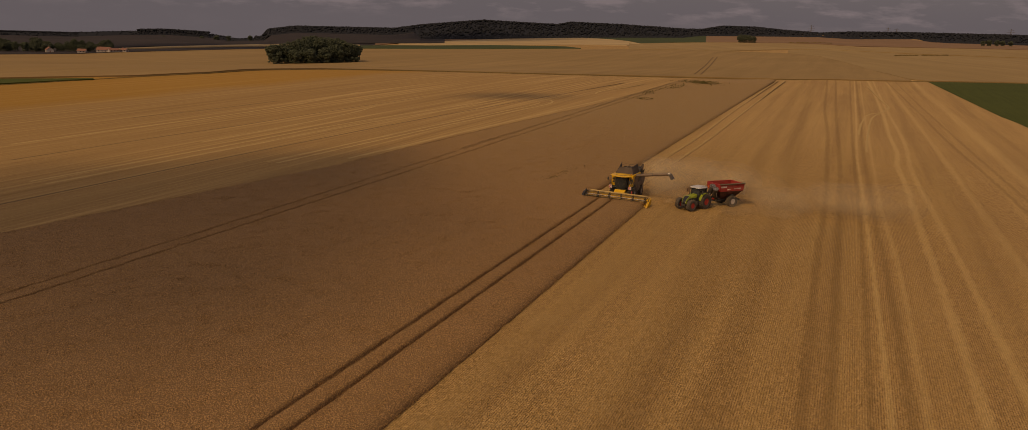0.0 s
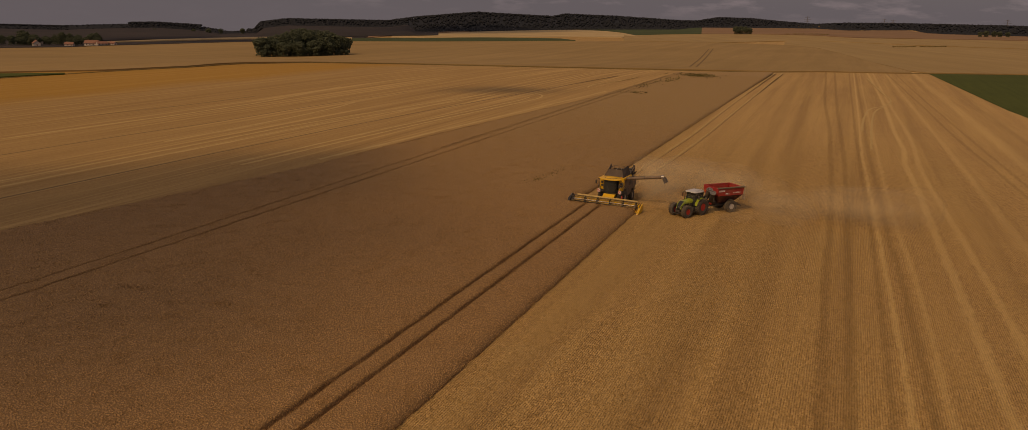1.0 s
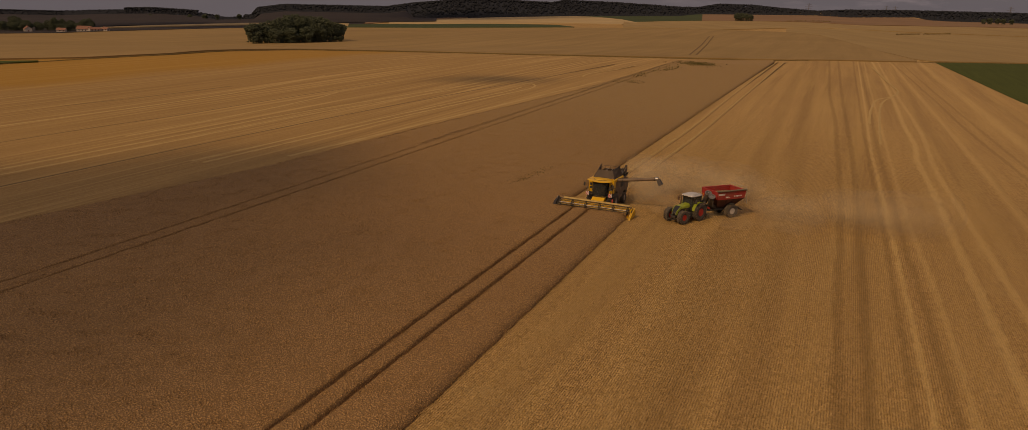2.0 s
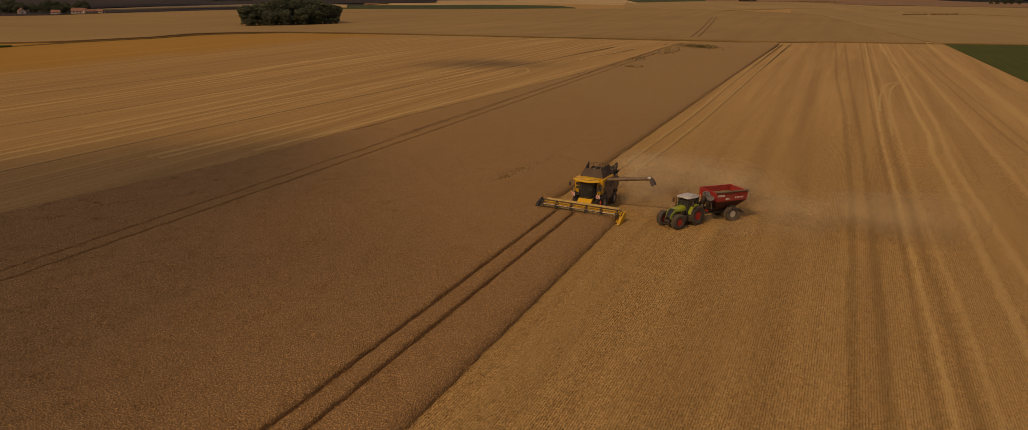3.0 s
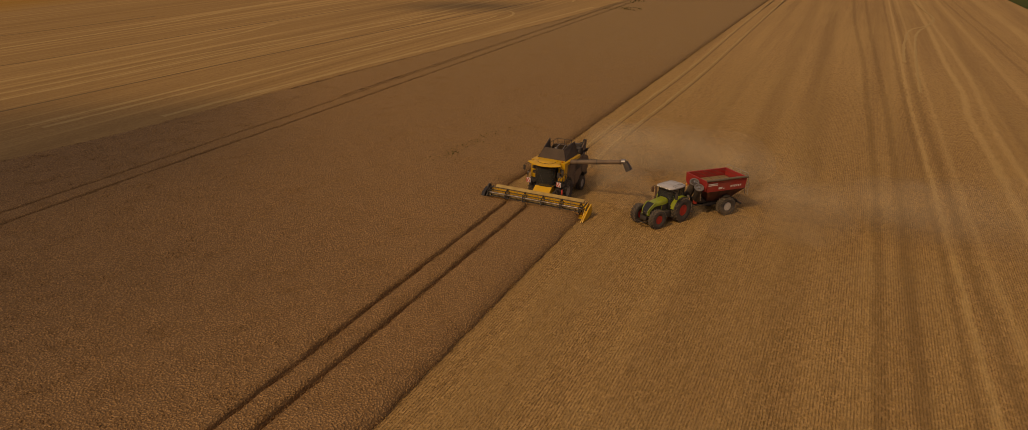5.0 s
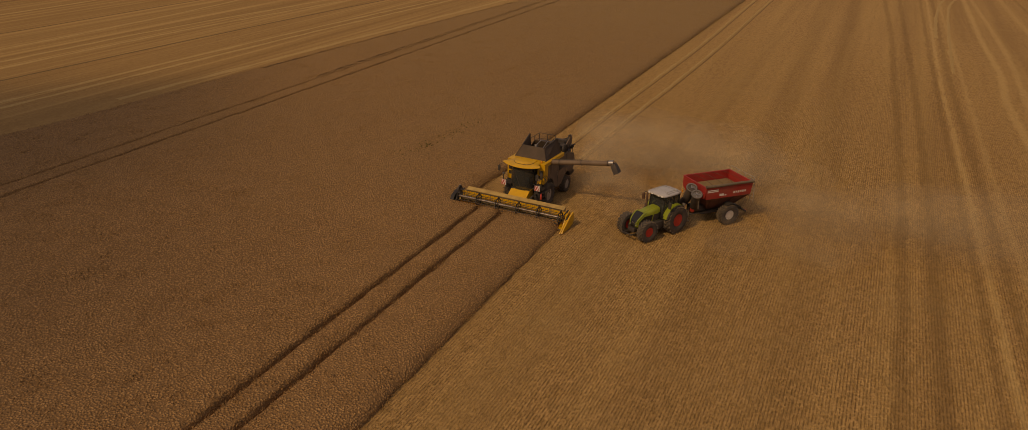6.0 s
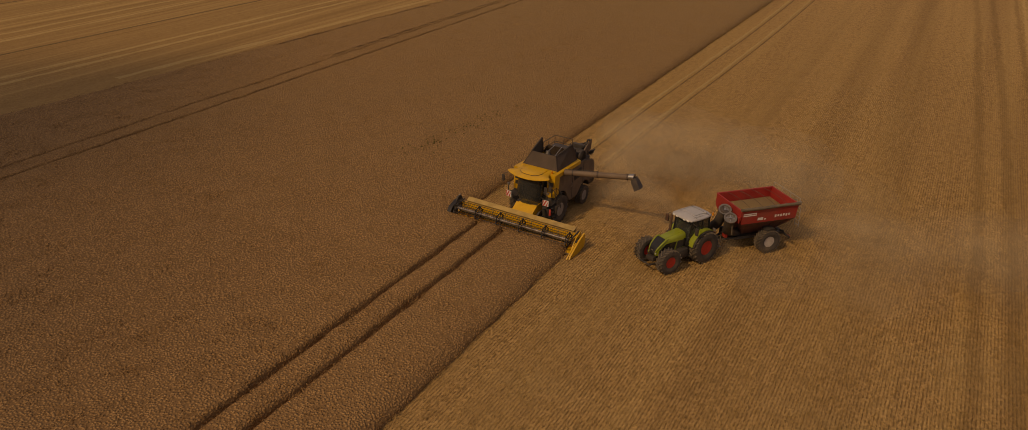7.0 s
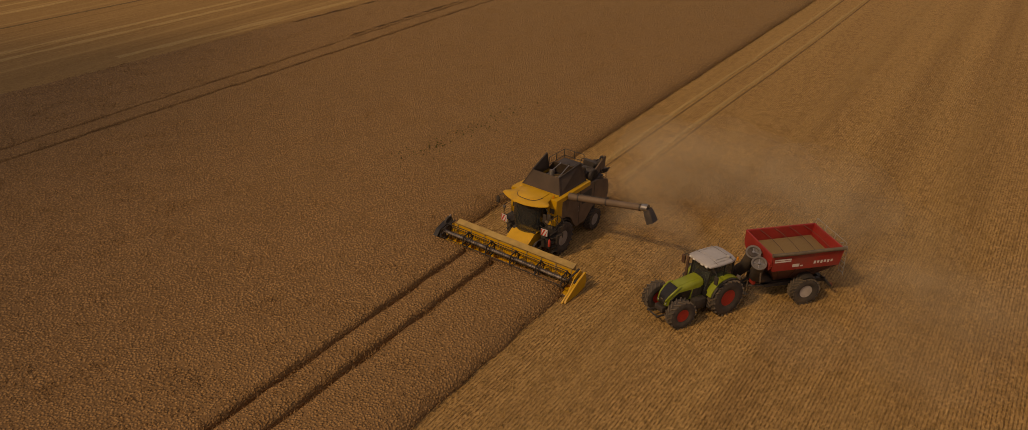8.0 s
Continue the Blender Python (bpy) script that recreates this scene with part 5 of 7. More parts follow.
# ---- the tractor, its nose towards -y, the rear axle's middle over its origin
def tractor():
    c = thing("tractor", "lime-green farm tractor with white cab roof and red wheels", "tractor", pose(11.17, 3.43, 0, 0, 0, -27))
    s = Shape().box(-0.28, 0.28, -3.3, 0.5, 0.62, 1.15, bevel=0.05)
    s.box(-0.8, 0.8, -3.08, -2.82, 0.62, 0.88, bevel=0.04).box(-0.75, 0.75, -0.22, 0.22, 0.72, 1.22, bevel=0.06)
    part("chassis", s, BLACK, c)
    part("front_weight", Shape().box(-0.30, 0.30, -3.62, -3.3, 0.6, 0.9, bevel=0.05), DARK, c)
    part("front_linkage", Shape().tube([(-0.35, -3.3, 0.5), (-0.38, -4.0, 0.55)], 0.05, 8).tube([(0.35, -3.3, 0.5), (0.38, -4.0, 0.55)], 0.05, 8).tube([(-0.38, -3.95, 0.55), (0.38, -3.95, 0.55)], 0.04, 8), BLACK, c)
    # bonnet
    sec = lambda y, w, z0, z1, r: [Vector((sx * a, y, z)) for sx, a, z in ((-1, w, z0), (-1, w * 1.0, z1 - r * 1.6), (-1, w * 0.92, z1 - r * 0.6), (-1, w * 0.72, z1), (1, w * 0.72, z1), (1, w * 0.92, z1 - r * 0.6), (1, w * 1.0, z1 - r * 1.6), (1, w, z0))]
    hood = part("bonnet", Shape().loft([sec(-3.40, 0.29, 0.98, 1.26, 0.09), sec(-3.26, 0.36, 0.95, 1.50, 0.10), sec(-3.0, 0.41, 0.98, 1.73, 0.10), sec(-2.80, 0.43, 1.02, 1.88, 0.10), sec(-2.0, 0.45, 1.08, 1.98, 0.12), sec(-1.15, 0.46, 1.1, 2.05, 0.12)]), LIME, c, "lime-green bonnet")
    # the raked black grille between two lime corner strips
    mask = [(-3.47, 0.20, 1.06), (-3.44, 0.23, 1.25), (-3.31, 0.28, 1.48), (-3.05, 0.315, 1.705), (-2.84, 0.32, 1.865), (-2.74, 0.29, 1.905)]
    grille = part("nose_grille", Shape().loft([[Vector((-w_ * 1.08, y_, z_ - 0.03)), Vector((-w_, y_ - 0.01, z_ + 0.022)), Vector((w_, y_ - 0.01, z_ + 0.022)), Vector((w_ * 1.08, y_, z_ - 0.03)), Vector((w_ * 0.96, y_ + 0.08, z_ - 0.1)), Vector((-w_ * 0.96, y_ + 0.08, z_ - 0.1))] for y_, w_, z_ in mask]), GLOSS_BLACK, hood, "black mesh grille over the nose")
    for i in range(5):
        t_ = 0.1 + i * 0.17
        y_, z_ = -3.46 + 0.60 * t_ ** 1.4, 1.14 + 0.70 * t_
        part("grille_slat", Shape().tube([(-0.2 - 0.1 * t_, y_ - 0.02, z_ + 0.02), (0.2 + 0.1 * t_, y_ - 0.02, z_ + 0.02)], 0.014, 6), BLACK, grille)
    for sx in (-1, 1):
        part("corner_strip", Shape().tube([(sx * 0.25, -3.47, 1.04), (sx * 0.28, -3.43, 1.26), (sx * 0.335, -3.29, 1.50), (sx * 0.375, -3.03, 1.725), (sx * 0.385, -2.8, 1.88), (sx * 0.36, -2.55, 1.93)], [0.03, 0.04, 0.05, 0.055, 0.055, 0.03], 8), LIME, hood)
    part("bonnet_ridge", Shape().loft([[Vector((-0.26, y_, z_ - 0.02)), Vector((-0.21, y_, z_ + 0.03)), Vector((0.21, y_, z_ + 0.03)), Vector((0.26, y_, z_ - 0.02))] for y_, z_ in ((-2.70, 1.895), (-2.0, 1.985), (-1.16, 2.055))]), LIME, hood)
    part("badge", Shape().box(-0.07, 0.07, -3.475, -3.44, 1.27, 1.33), STEEL, hood)
    for sx in (-1, 1):
        part("side_grille", Shape().prism([(-3.26, 1.02), (-2.05, 1.12), (-1.9, 1.64), (-2.74, 1.66), (-3.0, 1.5), (-3.22, 1.3)], sx * 0.36, sx * 0.462, "x"), GLOSS_BLACK, hood)
        part("side_vent", Shape().prism([(-1.9, 1.14), (-1.2, 1.14), (-1.2, 1.62), (-1.8, 1.64)], sx * 0.40, sx * 0.474, "x"), BLACK, hood)
        part("headlamp", Shape().box(sx * 0.26 - 0.05, sx * 0.26 + 0.05, -3.46, -3.38, 1.08, 1.18, bevel=0.02), LAMP, hood)
        wheel(c, "front_wheel", Matrix.Translation((sx * 0.97, -2.95, 0.78)) @ Matrix.Rotation(radians(-4) + (0 if sx > 0 else math.pi), 4, "Z"), 0.78, 0.58, 0.35, RIM_RED, "red rim", 18)
        wheel(c, "rear_wheel", Matrix.Translation((sx * 1.0, 0, 1.02)) @ Matrix.Rotation(0 if sx > 0 else math.pi, 4, "Z"), 1.02, 0.66, 0.46, RIM_RED, "red rim", 20)
        # rear wing: lime-green on top, black outside
        ga = [radians(-78 + 11 * i) for i in range(14)]
        ring = lambda a, w0, w1, r0, r1: [Vector((sx * w0, r0 * math.sin(a), 1.02 + r0 * math.cos(a))), Vector((sx * w1, r0 * math.sin(a), 1.02 + r0 * math.cos(a))), Vector((sx * w1, r1 * math.sin(a), 1.02 + r1 * math.cos(a))), Vector((sx * w0, r1 * math.sin(a), 1.02 + r1 * math.cos(a)))]
        wing = part("rear_wing", Shape().loft([ring(a, 0.66, 1.08, 1.10, 1.16) for a in ga if -0.99 < math.sin(a) < 0.72]), LIME, c, "lime-green rear wing")
        part("wing_edge", Shape().loft([ring(a, 1.08, 1.2, 1.07, 1.11) for a in ga if -0.99 < math.sin(a) < 0.72]), BLACK, wing)
        part("tail_lamp", Shape().box(sx * 0.98 - 0.12, sx * 0.98 + 0.12, 0.72, 0.80, 1.75, 1.92, bevel=0.02), STRIPE_RED, wing)
        part("marker_plate", Shape().box(sx * 1.18 - 0.13, sx * 1.18 + 0.13, 0.56, 0.60, 2.0, 2.2, bevel=0.01), FLANGE, wing, "small grey marker plate")
    # cab
    part("cab_base", Shape().box(-0.78, 0.78, -1.15, 0.55, 1.1, 1.45, bevel=0.06), GLOSS_BLACK, c)
    for sx in (-1, 1):
        part("pillar", Shape().tube([(sx * 0.66, -1.12, 1.4), (sx * 0.70, -0.92, 2.86)], 0.045, 8), GLOSS_BLACK, c)
        part("pillar", Shape().tube([(sx * 0.78, -0.1, 1.4), (sx * 0.77, -0.12, 2.86)], 0.04, 8), GLOSS_BLACK, c)
        part("pillar", Shape().tube([(sx * 0.72, 0.55, 1.4), (sx * 0.70, 0.55, 2.86)], 0.05, 8), GLOSS_BLACK, c)
        q = Shape().loft([[Vector((sx * 0.685, -1.06, 1.47)), Vector((sx * 0.775, -0.12, 1.47)), Vector((sx * 0.765, -0.14, 2.83)), Vector((sx * 0.70, -0.92, 2.83))], [Vector((sx * 0.675, -1.06, 1.47)), Vector((sx * 0.765, -0.12, 1.47)), Vector((sx * 0.755, -0.14, 2.83)), Vector((sx * 0.69, -0.92, 2.83))]])
        part("door_glass", q, GLASS, c)
        part("rear_side_glass", Shape().loft([[Vector((sx * 0.775, -0.06, 1.5)), Vector((sx * 0.72, 0.5, 1.5)), Vector((sx * 0.70, 0.5, 2.83)), Vector((sx * 0.765, -0.06, 2.83))], [Vector((sx * 0.765, -0.06, 1.5)), Vector((sx * 0.71, 0.5, 1.5)), Vector((sx * 0.69, 0.5, 2.83)), Vector((sx * 0.755, -0.06, 2.83))]]), GLASS, c)
        arm = part("mirror_arm", Shape().tube([(sx * 0.72, -0.95, 2.72), (sx * 1.15, -1.08, 2.75), (sx * 1.26, -1.1, 2.6)], 0.022, 6), BLACK, c)
        part("mirror", Shape().box(sx * 1.26 - 0.12, sx * 1.26 + 0.12, -1.15, -1.05, 2.15, 2.62, bevel=0.035), RUST if sx < 0 else BLACK, arm)
        part("step", Shape().box(sx * 0.72, sx * 1.02, -1.05, -0.65, 0.55, 0.6).box(sx * 0.72, sx * 1.0, -1.05, -0.65, 0.85, 0.9).box(sx * 0.76, sx * 0.8, -1.05, -0.65, 0.55, 1.2), BLACK, c)
    part("windscreen", Shape().loft([[Vector((-0.62, -1.10, 1.47)), Vector((0.62, -1.10, 1.47)), Vector((0.66, -0.93, 2.83)), Vector((-0.66, -0.93, 2.83))], [Vector((-0.62, -1.085, 1.47)), Vector((0.62, -1.085, 1.47)), Vector((0.66, -0.915, 2.83)), Vector((-0.66, -0.915, 2.83))]]), GLASS, c)
    part("rear_window", Shape().box(-0.66, 0.66, 0.55, 0.565, 1.5, 2.83), GLASS, c)
    seat = Shape().box(-0.26, 0.26, -0.28, 0.22, 1.75, 1.88, bevel=0.04).box(-0.25, 0.25, 0.14, 0.28, 1.85, 2.5, bevel=0.05).box(-0.12, 0.12, -0.15, 0.1, 1.45, 1.76)
    part("seat", seat, SEAT, c)
    wm = Matrix.Translation((0, -0.62, 2.02)) @ Matrix.Rotation(radians(-30), 4, "X")
    part("steering_wheel", Shape().tube([(0, -0.85, 1.45), (0, -0.63, 2.0)], 0.05, 8).tube([wm @ Vector((0.19 * math.cos(a), 0.19 * math.sin(a), 0)) for a in [2 * math.pi * i / 18 for i in range(19)]], 0.018, 6), BLACK, c)
    part("armrest_console", Shape().box(0.3, 0.5, -0.4, 0.2, 1.45, 2.02, bevel=0.04), BLACK, c)
    ro = [(-0.86, -1.22), (-0.5, -1.36), (0, -1.40), (0.5, -1.36), (0.86, -1.22), (0.93, -0.6), (0.92, 0.3), (0.80, 0.74), (0.4, 0.84), (-0.4, 0.84), (-0.80, 0.74), (-0.92, 0.3), (-0.93, -0.6)]
    ring = lambda q, z: [Vector((x * q * 0.95, -0.3 + (y + 0.27) * q * 0.93, z - 0.035 * (x * q) ** 2)) for x, y in ro]
    roof = part("roof", Shape().loft([ring(0.93, 2.86), ring(0.99, 2.90), ring(1.0, 2.94), ring(0.98, 2.99), ring(0.92, 3.03), ring(0.5, 3.075), ring(0.05, 3.085)]), WHITE, c, "off-white cab roof")
    part("roof_hatch", Shape().loft([[Vector((x * 0.52, -0.2 + y * 0.4, z)) for x, y in ((-1, -1), (1, -1), (1, 1), (-1, 1))] for z in (3.04, 3.095)]), WHITE, roof)
    for x in (-0.68, -0.5, 0.5, 0.68):
        part("roof_rib", Shape().tube([(x, -1.1, 3.015), (x, -0.3, 3.05), (x, 0.55, 3.015)], 0.02, 6), WHITE, roof)
    for y in (-0.72, 0.32):
        part("roof_seam", Shape().tube([(-0.84, y, 3.025), (-0.4, y, 3.065), (0.4, y, 3.065), (0.84, y, 3.025)], 0.012, 5), FLANGE, roof)
    part("aerial_dome", Shape().lathe([(3.08, 0.02), (3.08, 0.11), (3.15, 0.10), (3.19, 0.02)], 14, Matrix.Translation((0.55, 0.25, 0)), "z"), WHITE, roof)
    part("aerial", Shape().tube([(-0.6, 0.6, 3.05), (-0.62, 0.65, 3.45)], 0.012, 5), BLACK, roof)
    part("beacon", Shape().lathe([(3.0, 0.02), (3.0, 0.06), (3.16, 0.055), (3.2, 0.02)], 12, Matrix.Translation((0.92, 0.55, 0)), "z"), AMBER, roof)
    for x in (-0.6, -0.3, 0.3, 0.6):
        part("work_lamp", Shape().box(x - 0.08, x + 0.08, -1.37 + abs(x) * 0.1, -1.28 + abs(x) * 0.1, 2.86, 2.95, bevel=0.02), LAMP, roof)
    part("exhaust", Shape().tube([(-0.74, -1.28, 1.2), (-0.78, -1.26, 2.55), (-0.82, -1.2, 2.8)], 0.08, 10), RUST, c, "rust-brown exhaust stack")
    part("engine_cowl", Shape().box(-0.5, 0.5, -1.3, -1.05, 1.15, 1.7, bevel=0.05), GLOSS_BLACK, c)
    part("fuel_tank", Shape().box(0.42, 0.82, -1.9, -1.1, 0.55, 1.12, bevel=0.08), BLACK, c)
    part("battery_box", Shape().box(-0.82, -0.42, -1.9, -1.1, 0.6, 1.1, bevel=0.06), BLACK, c)
    part("hitch", Shape().box(-0.1, 0.1, 0.3, 1.25, 0.48, 0.58, bevel=0.02).tube([(-0.35, 0.4, 0.7), (-0.42, 1.1, 0.62)], 0.04, 8).tube([(0.35, 0.4, 0.7), (0.42, 1.1, 0.62)], 0.04, 8), BLACK, c)
    hose = Shape()
    for i in range(4):
        hose.tube([(-0.2 + 0.1 * i, 0.6, 1.35), (-0.2 + 0.1 * i, 1.0, 1.5 - 0.06 * i), (-0.1 + 0.06 * i, 1.45, 1.1)], 0.018, 6)
    part("hydraulic_hose", hose, BLACK, c)
    return c


# ---- the grain cart, its drawbar towards -y, the axle's middle over its origin
def grain_cart():
    c = thing("grain_cart", "red grain cart half full of wheat, hitched behind the tractor", "grain cart", pose(14.13, 7.10, 0, 0, 0, -43))
    W_, Y0, Y1, ZT = 1.45, -2.1, 2.1, 3.2
    frame_ = Shape().tube([(0, -3.45, 0.62), (0, -2.4, 0.75), (0, 1.8, 0.8)], 0.13, 4)
    frame_.box(-0.7, -0.52, -1.8, 1.8, 0.82, 1.02).box(0.52, 0.7, -1.8, 1.8, 0.82, 1.02).box(-1.1, 1.1, 0.18, 0.42, 0.62, 0.86)
    frame_.box(-0.7, 0.7, -1.8, -1.62, 0.82, 1.02).box(-0.7, 0.7, 1.6, 1.8, 0.82, 1.02)
    frame_.tube([(-0.6, -1.7, 0.9), (-0.05, -3.0, 0.68)], 0.07, 6).tube([(0.6, -1.7, 0.9), (0.05, -3.0, 0.68)], 0.07, 6)
    fr = part("frame", frame_, BLACK, c, "dusty black drawbar and frame")
    part("hitch_eye", Shape().tube([(0.08 * math.cos(a), -3.53 + 0.08 * math.sin(a), 0.6) for a in [2 * math.pi * i / 14 for i in range(15)]], 0.03, 6), STEEL, fr)
    part("jack_stand", Shape().tube([(0.3, -2.6, 0.3), (0.3, -2.6, 1.15)], 0.045, 8).box(0.2, 0.4, -2.7, -2.5, 0.27, 0.31), STEEL, fr)
    for sx in (-1, 1):
        wheel(c, "wheel", Matrix.Translation((sx * 1.22, 0.3, 0.78)) @ Matrix.Rotation(0 if sx > 0 else math.pi, 4, "Z"), 0.78, 0.66, 0.36, SILVER, "dusty silver rim", 22)
    # hopper: steep upper walls over a tapered belly; each wall is a thick sheet
    top = [(-W_, Y0, ZT), (W_, Y0, ZT), (W_, Y1, ZT), (-W_, Y1, ZT)]
    mid = [(-W_ * 0.97, Y0 + 0.12, 2.25), (W_ * 0.97, Y0 + 0.12, 2.25), (W_ * 0.97, Y1 - 0.12, 2.25), (-W_ * 0.97, Y1 - 0.12, 2.25)]
    low = [(-0.38, Y0 + 1.0, 1.02), (0.38, Y0 + 1.0, 1.02), (0.38, Y1 - 1.0, 1.02), (-0.38, Y1 - 1.0, 1.02)]

    def inner(ps, t=0.05):
        return [(x - math.copysign(t, x), y - math.copysign(t, y), z) for x, y, z in ps]
    skin = Shape().loft([[Vector(p) for p in r] for r in (mid, top, inner(top), inner(mid), inner(low))], False)
    hop = part("hopper", skin, RED, c, "dusty red hopper", smooth=False)
    belly = Shape().loft([[Vector(p) for p in r] for r in (inner(low, 0.01), low, mid, inner(mid, 0.03))], False)
    belly.add([Vector(p) for p in low], [(0, 1, 2, 3)])
    part("belly", belly, BELLY, hop, "dusty tapered belly with underside shade in its colour", smooth=False)
    rim = Shape()
    for a, b in zip(top, top[1:] + top[:1]):
        rim.tube([a, b], 0.05, 6)
    part("rim_rail", rim, RED, hop)
    # the rounded front board
    chin = [(W_ * 0.99 * math.cos(a), 2.62 + 0.62 * math.sin(a)) for a in [math.pi + math.pi * i / 12 for i in range(13)]]
    part("front_board", Shape().prism([(-W_ * 0.99, ZT + 0.02)] + chin + [(W_ * 0.99, ZT + 0.02)], Y0 - 0.03, Y0 + 0.02, "y"), RED, hop)
    for i in range(4):
        y = Y0 + 0.5 + i * 1.06
        for sx in (-1, 1):
            part("wall_rib", Shape().loft([[Vector((sx * (W_ * 0.97 + 0.005), y - 0.04, 2.27)), Vector((sx * (W_ * 0.97 + 0.06), y - 0.04, 2.27)), Vector((sx * (W_ * 0.97 + 0.06), y + 0.04, 2.27)), Vector((sx * (W_ * 0.97 + 0.005), y + 0.04, 2.27))],
                                          [Vector((sx * (0.52), y * 0.62 - 0.04, 1.2)), Vector((sx * (0.56), y * 0.62 - 0.04, 1.18)), Vector((sx * (0.56), y * 0.62 + 0.04, 1.18)), Vector((sx * (0.52), y * 0.62 + 0.04, 1.2))]]), BELLY, hop)
    part("grain_load", Shape().loft([[Vector((x * 0.96, y * 0.97, 2.55 + 0.12 * noise.noise((x, y, 1)))) for x, y, z in inner(mid, 0.06)], [Vector((x * 0.6, y * 0.6, 2.78)) for x, y, z in mid], [Vector((x * 0.1, y * 0.15 - 0.2, 2.9)) for x, y, z in mid]]), GRAIN, hop, "heap of pale wheat grain")
    for i in range(4):
        y = Y0 + 0.75 + i * 0.9
        part("roof_bow", Shape().tube([(-W_, y, ZT), (-W_ * 0.5, y, ZT + 0.10), (0, y, ZT + 0.13), (W_ * 0.5, y, ZT + 0.10), (W_, y, ZT)], 0.013, 6), RUST, hop)
    part("rolled_tarpaulin", Shape().tube([(W_ + 0.03, Y0 - 0.05, ZT + 0.08), (W_ + 0.03, Y0 + 1.4, ZT + 0.06), (W_ + 0.03, Y1 - 1.2, ZT + 0.09), (W_ + 0.03, Y1 + 0.05, ZT + 0.07)], 0.10, 10), TARP, c, "tarpaulin rolled along the rim")
    # folding auger at the front corner: two tubes with round flanges
    lowt = Shape().tube([(0.15, -1.35, 1.0), (0.55, Y0 - 0.25, 1.55), (1.05, Y0 - 0.5, 2.6)], [0.31, 0.33, 0.33], 18)
    ag = part("auger_tube", lowt, DARK, c, "dark folding auger tube")
    f1, f2 = Vector((1.12, Y0 - 0.55, 2.68)), Vector((0.42, Y0 - 0.55, 2.95))
    part("folded_auger", Shape().tube([f2, Vector((0.0, Y0 - 0.62, 1.9)), Vector((-0.75, Y0 - 0.8, 0.95))], 0.32, 18), DARK, ag)
    for f in (f1, f2):
        mm = Matrix.Translation(f) @ Vector((0.45, -0.25, 0.86)).normalized().to_track_quat("Z", "Y").to_matrix().to_4x4()
        part("flange", Shape().lathe([(-0.04, 0.41), (0.04, 0.41), (0.04, 0.31), (0.015, 0.29), (-0.14, 0.29)], 22, mm, "z"), FLANGE, ag, "grey round flange")
        part("bearing_cross", Shape().box(-0.29, 0.29, -0.025, 0.025, -0.06, -0.02, mm).box(-0.025, 0.025, -0.29, 0.29, -0.06, -0.02, mm).lathe([(-0.06, 0.01), (-0.06, 0.08), (0.05, 0.07), (0.05, 0.01)], 12, mm, "z"), STEEL, ag)
    part("hinge_plate", Shape().box(1.1, 1.4, Y0 - 0.12, Y0 - 0.04, 2.35, 2.75, bevel=0.03), RED, ag)
    part("fold_ram", Shape().tube([(1.15, Y0 - 0.3, 1.5), (1.15, Y0 - 0.42, 2.55)], 0.045, 8), STEEL, ag)
    part("gear_housing", Shape().box(-0.35, 0.35, -2.35, -1.85, 0.9, 1.4, bevel=0.06), BLACK, c)
    part("hose_bundle", Shape().tube([(0.1, -3.2, 0.8), (0.2, -2.6, 1.2), (0.4, -2.3, 1.4)], 0.05, 8), BLACK, c)
    part("control_box", Shape().box(0.28, 0.62, -2.5, -2.3, 1.02, 1.28, bevel=0.03), RIM_RED, c, "small red control box")
    # lettering on the flank, unreadable at this distance, as bars
    xs = W_ + 0.0
    lean = lambda z: W_ * 0.97 + (W_ - W_ * 0.97) * (z - 2.25) / (ZT - 2.25) + 0.004

    def bar(y0, y1, z0, z1, name="lettering"):
        for sx in (1,):
            part(name, Shape().loft([[Vector((lean(z0), y0, z0)), Vector((lean(z0), y1, z0)), Vector((lean(z1), y1, z1)), Vector((lean(z1), y0, z1))],
                                     [Vector((lean(z0) + 0.006, y0, z0)), Vector((lean(z0) + 0.006, y1, z0)), Vector((lean(z1) + 0.006, y1, z1)), Vector((lean(z1) + 0.006, y0, z1))]]), LETTER, hop)
    bar(Y0 + 0.16, Y0 + 1.12, 2.78, 2.86, "name_plate")
    bar(Y0 + 0.16, Y0 + 1.12, 2.90, 2.98, "name_plate")
    bar(Y0 + 1.25, Y0 + 1.65, 2.42, 2.60)
    bar(Y0 + 1.72, Y0 + 1.88, 2.42, 2.50)
    for i in range(6):
        bar(Y0 + 2.5 + i * 0.2, Y0 + 2.62 + i * 0.2, 2.50 + (0.03 if i % 2 else 0), 2.68)
    # rear ladder and platform
    lad = Shape()
    for x in (0.55, 0.95):
        lad.tube([(x + 0.4, Y1 + 0.32, 1.5), (x + 0.4, Y1 + 0.22, 3.3)], 0.02, 6)
    for i in range(6):
        lad.tube([(0.95, Y1 + 0.31 - i * 0.016, 1.65 + i * 0.29), (1.35, Y1 + 0.31 - i * 0.016, 1.65 + i * 0.29)], 0.018, 6)
    lad.tube([(0.95, Y1 + 0.22, 3.3), (0.95, Y1, 3.35)], 0.02, 6).tube([(1.35, Y1 + 0.22, 3.3), (1.35, Y1, 3.35)], 0.02, 6)
    part("ladder", lad, GREY_PAINT, c)
    gr = Shape()
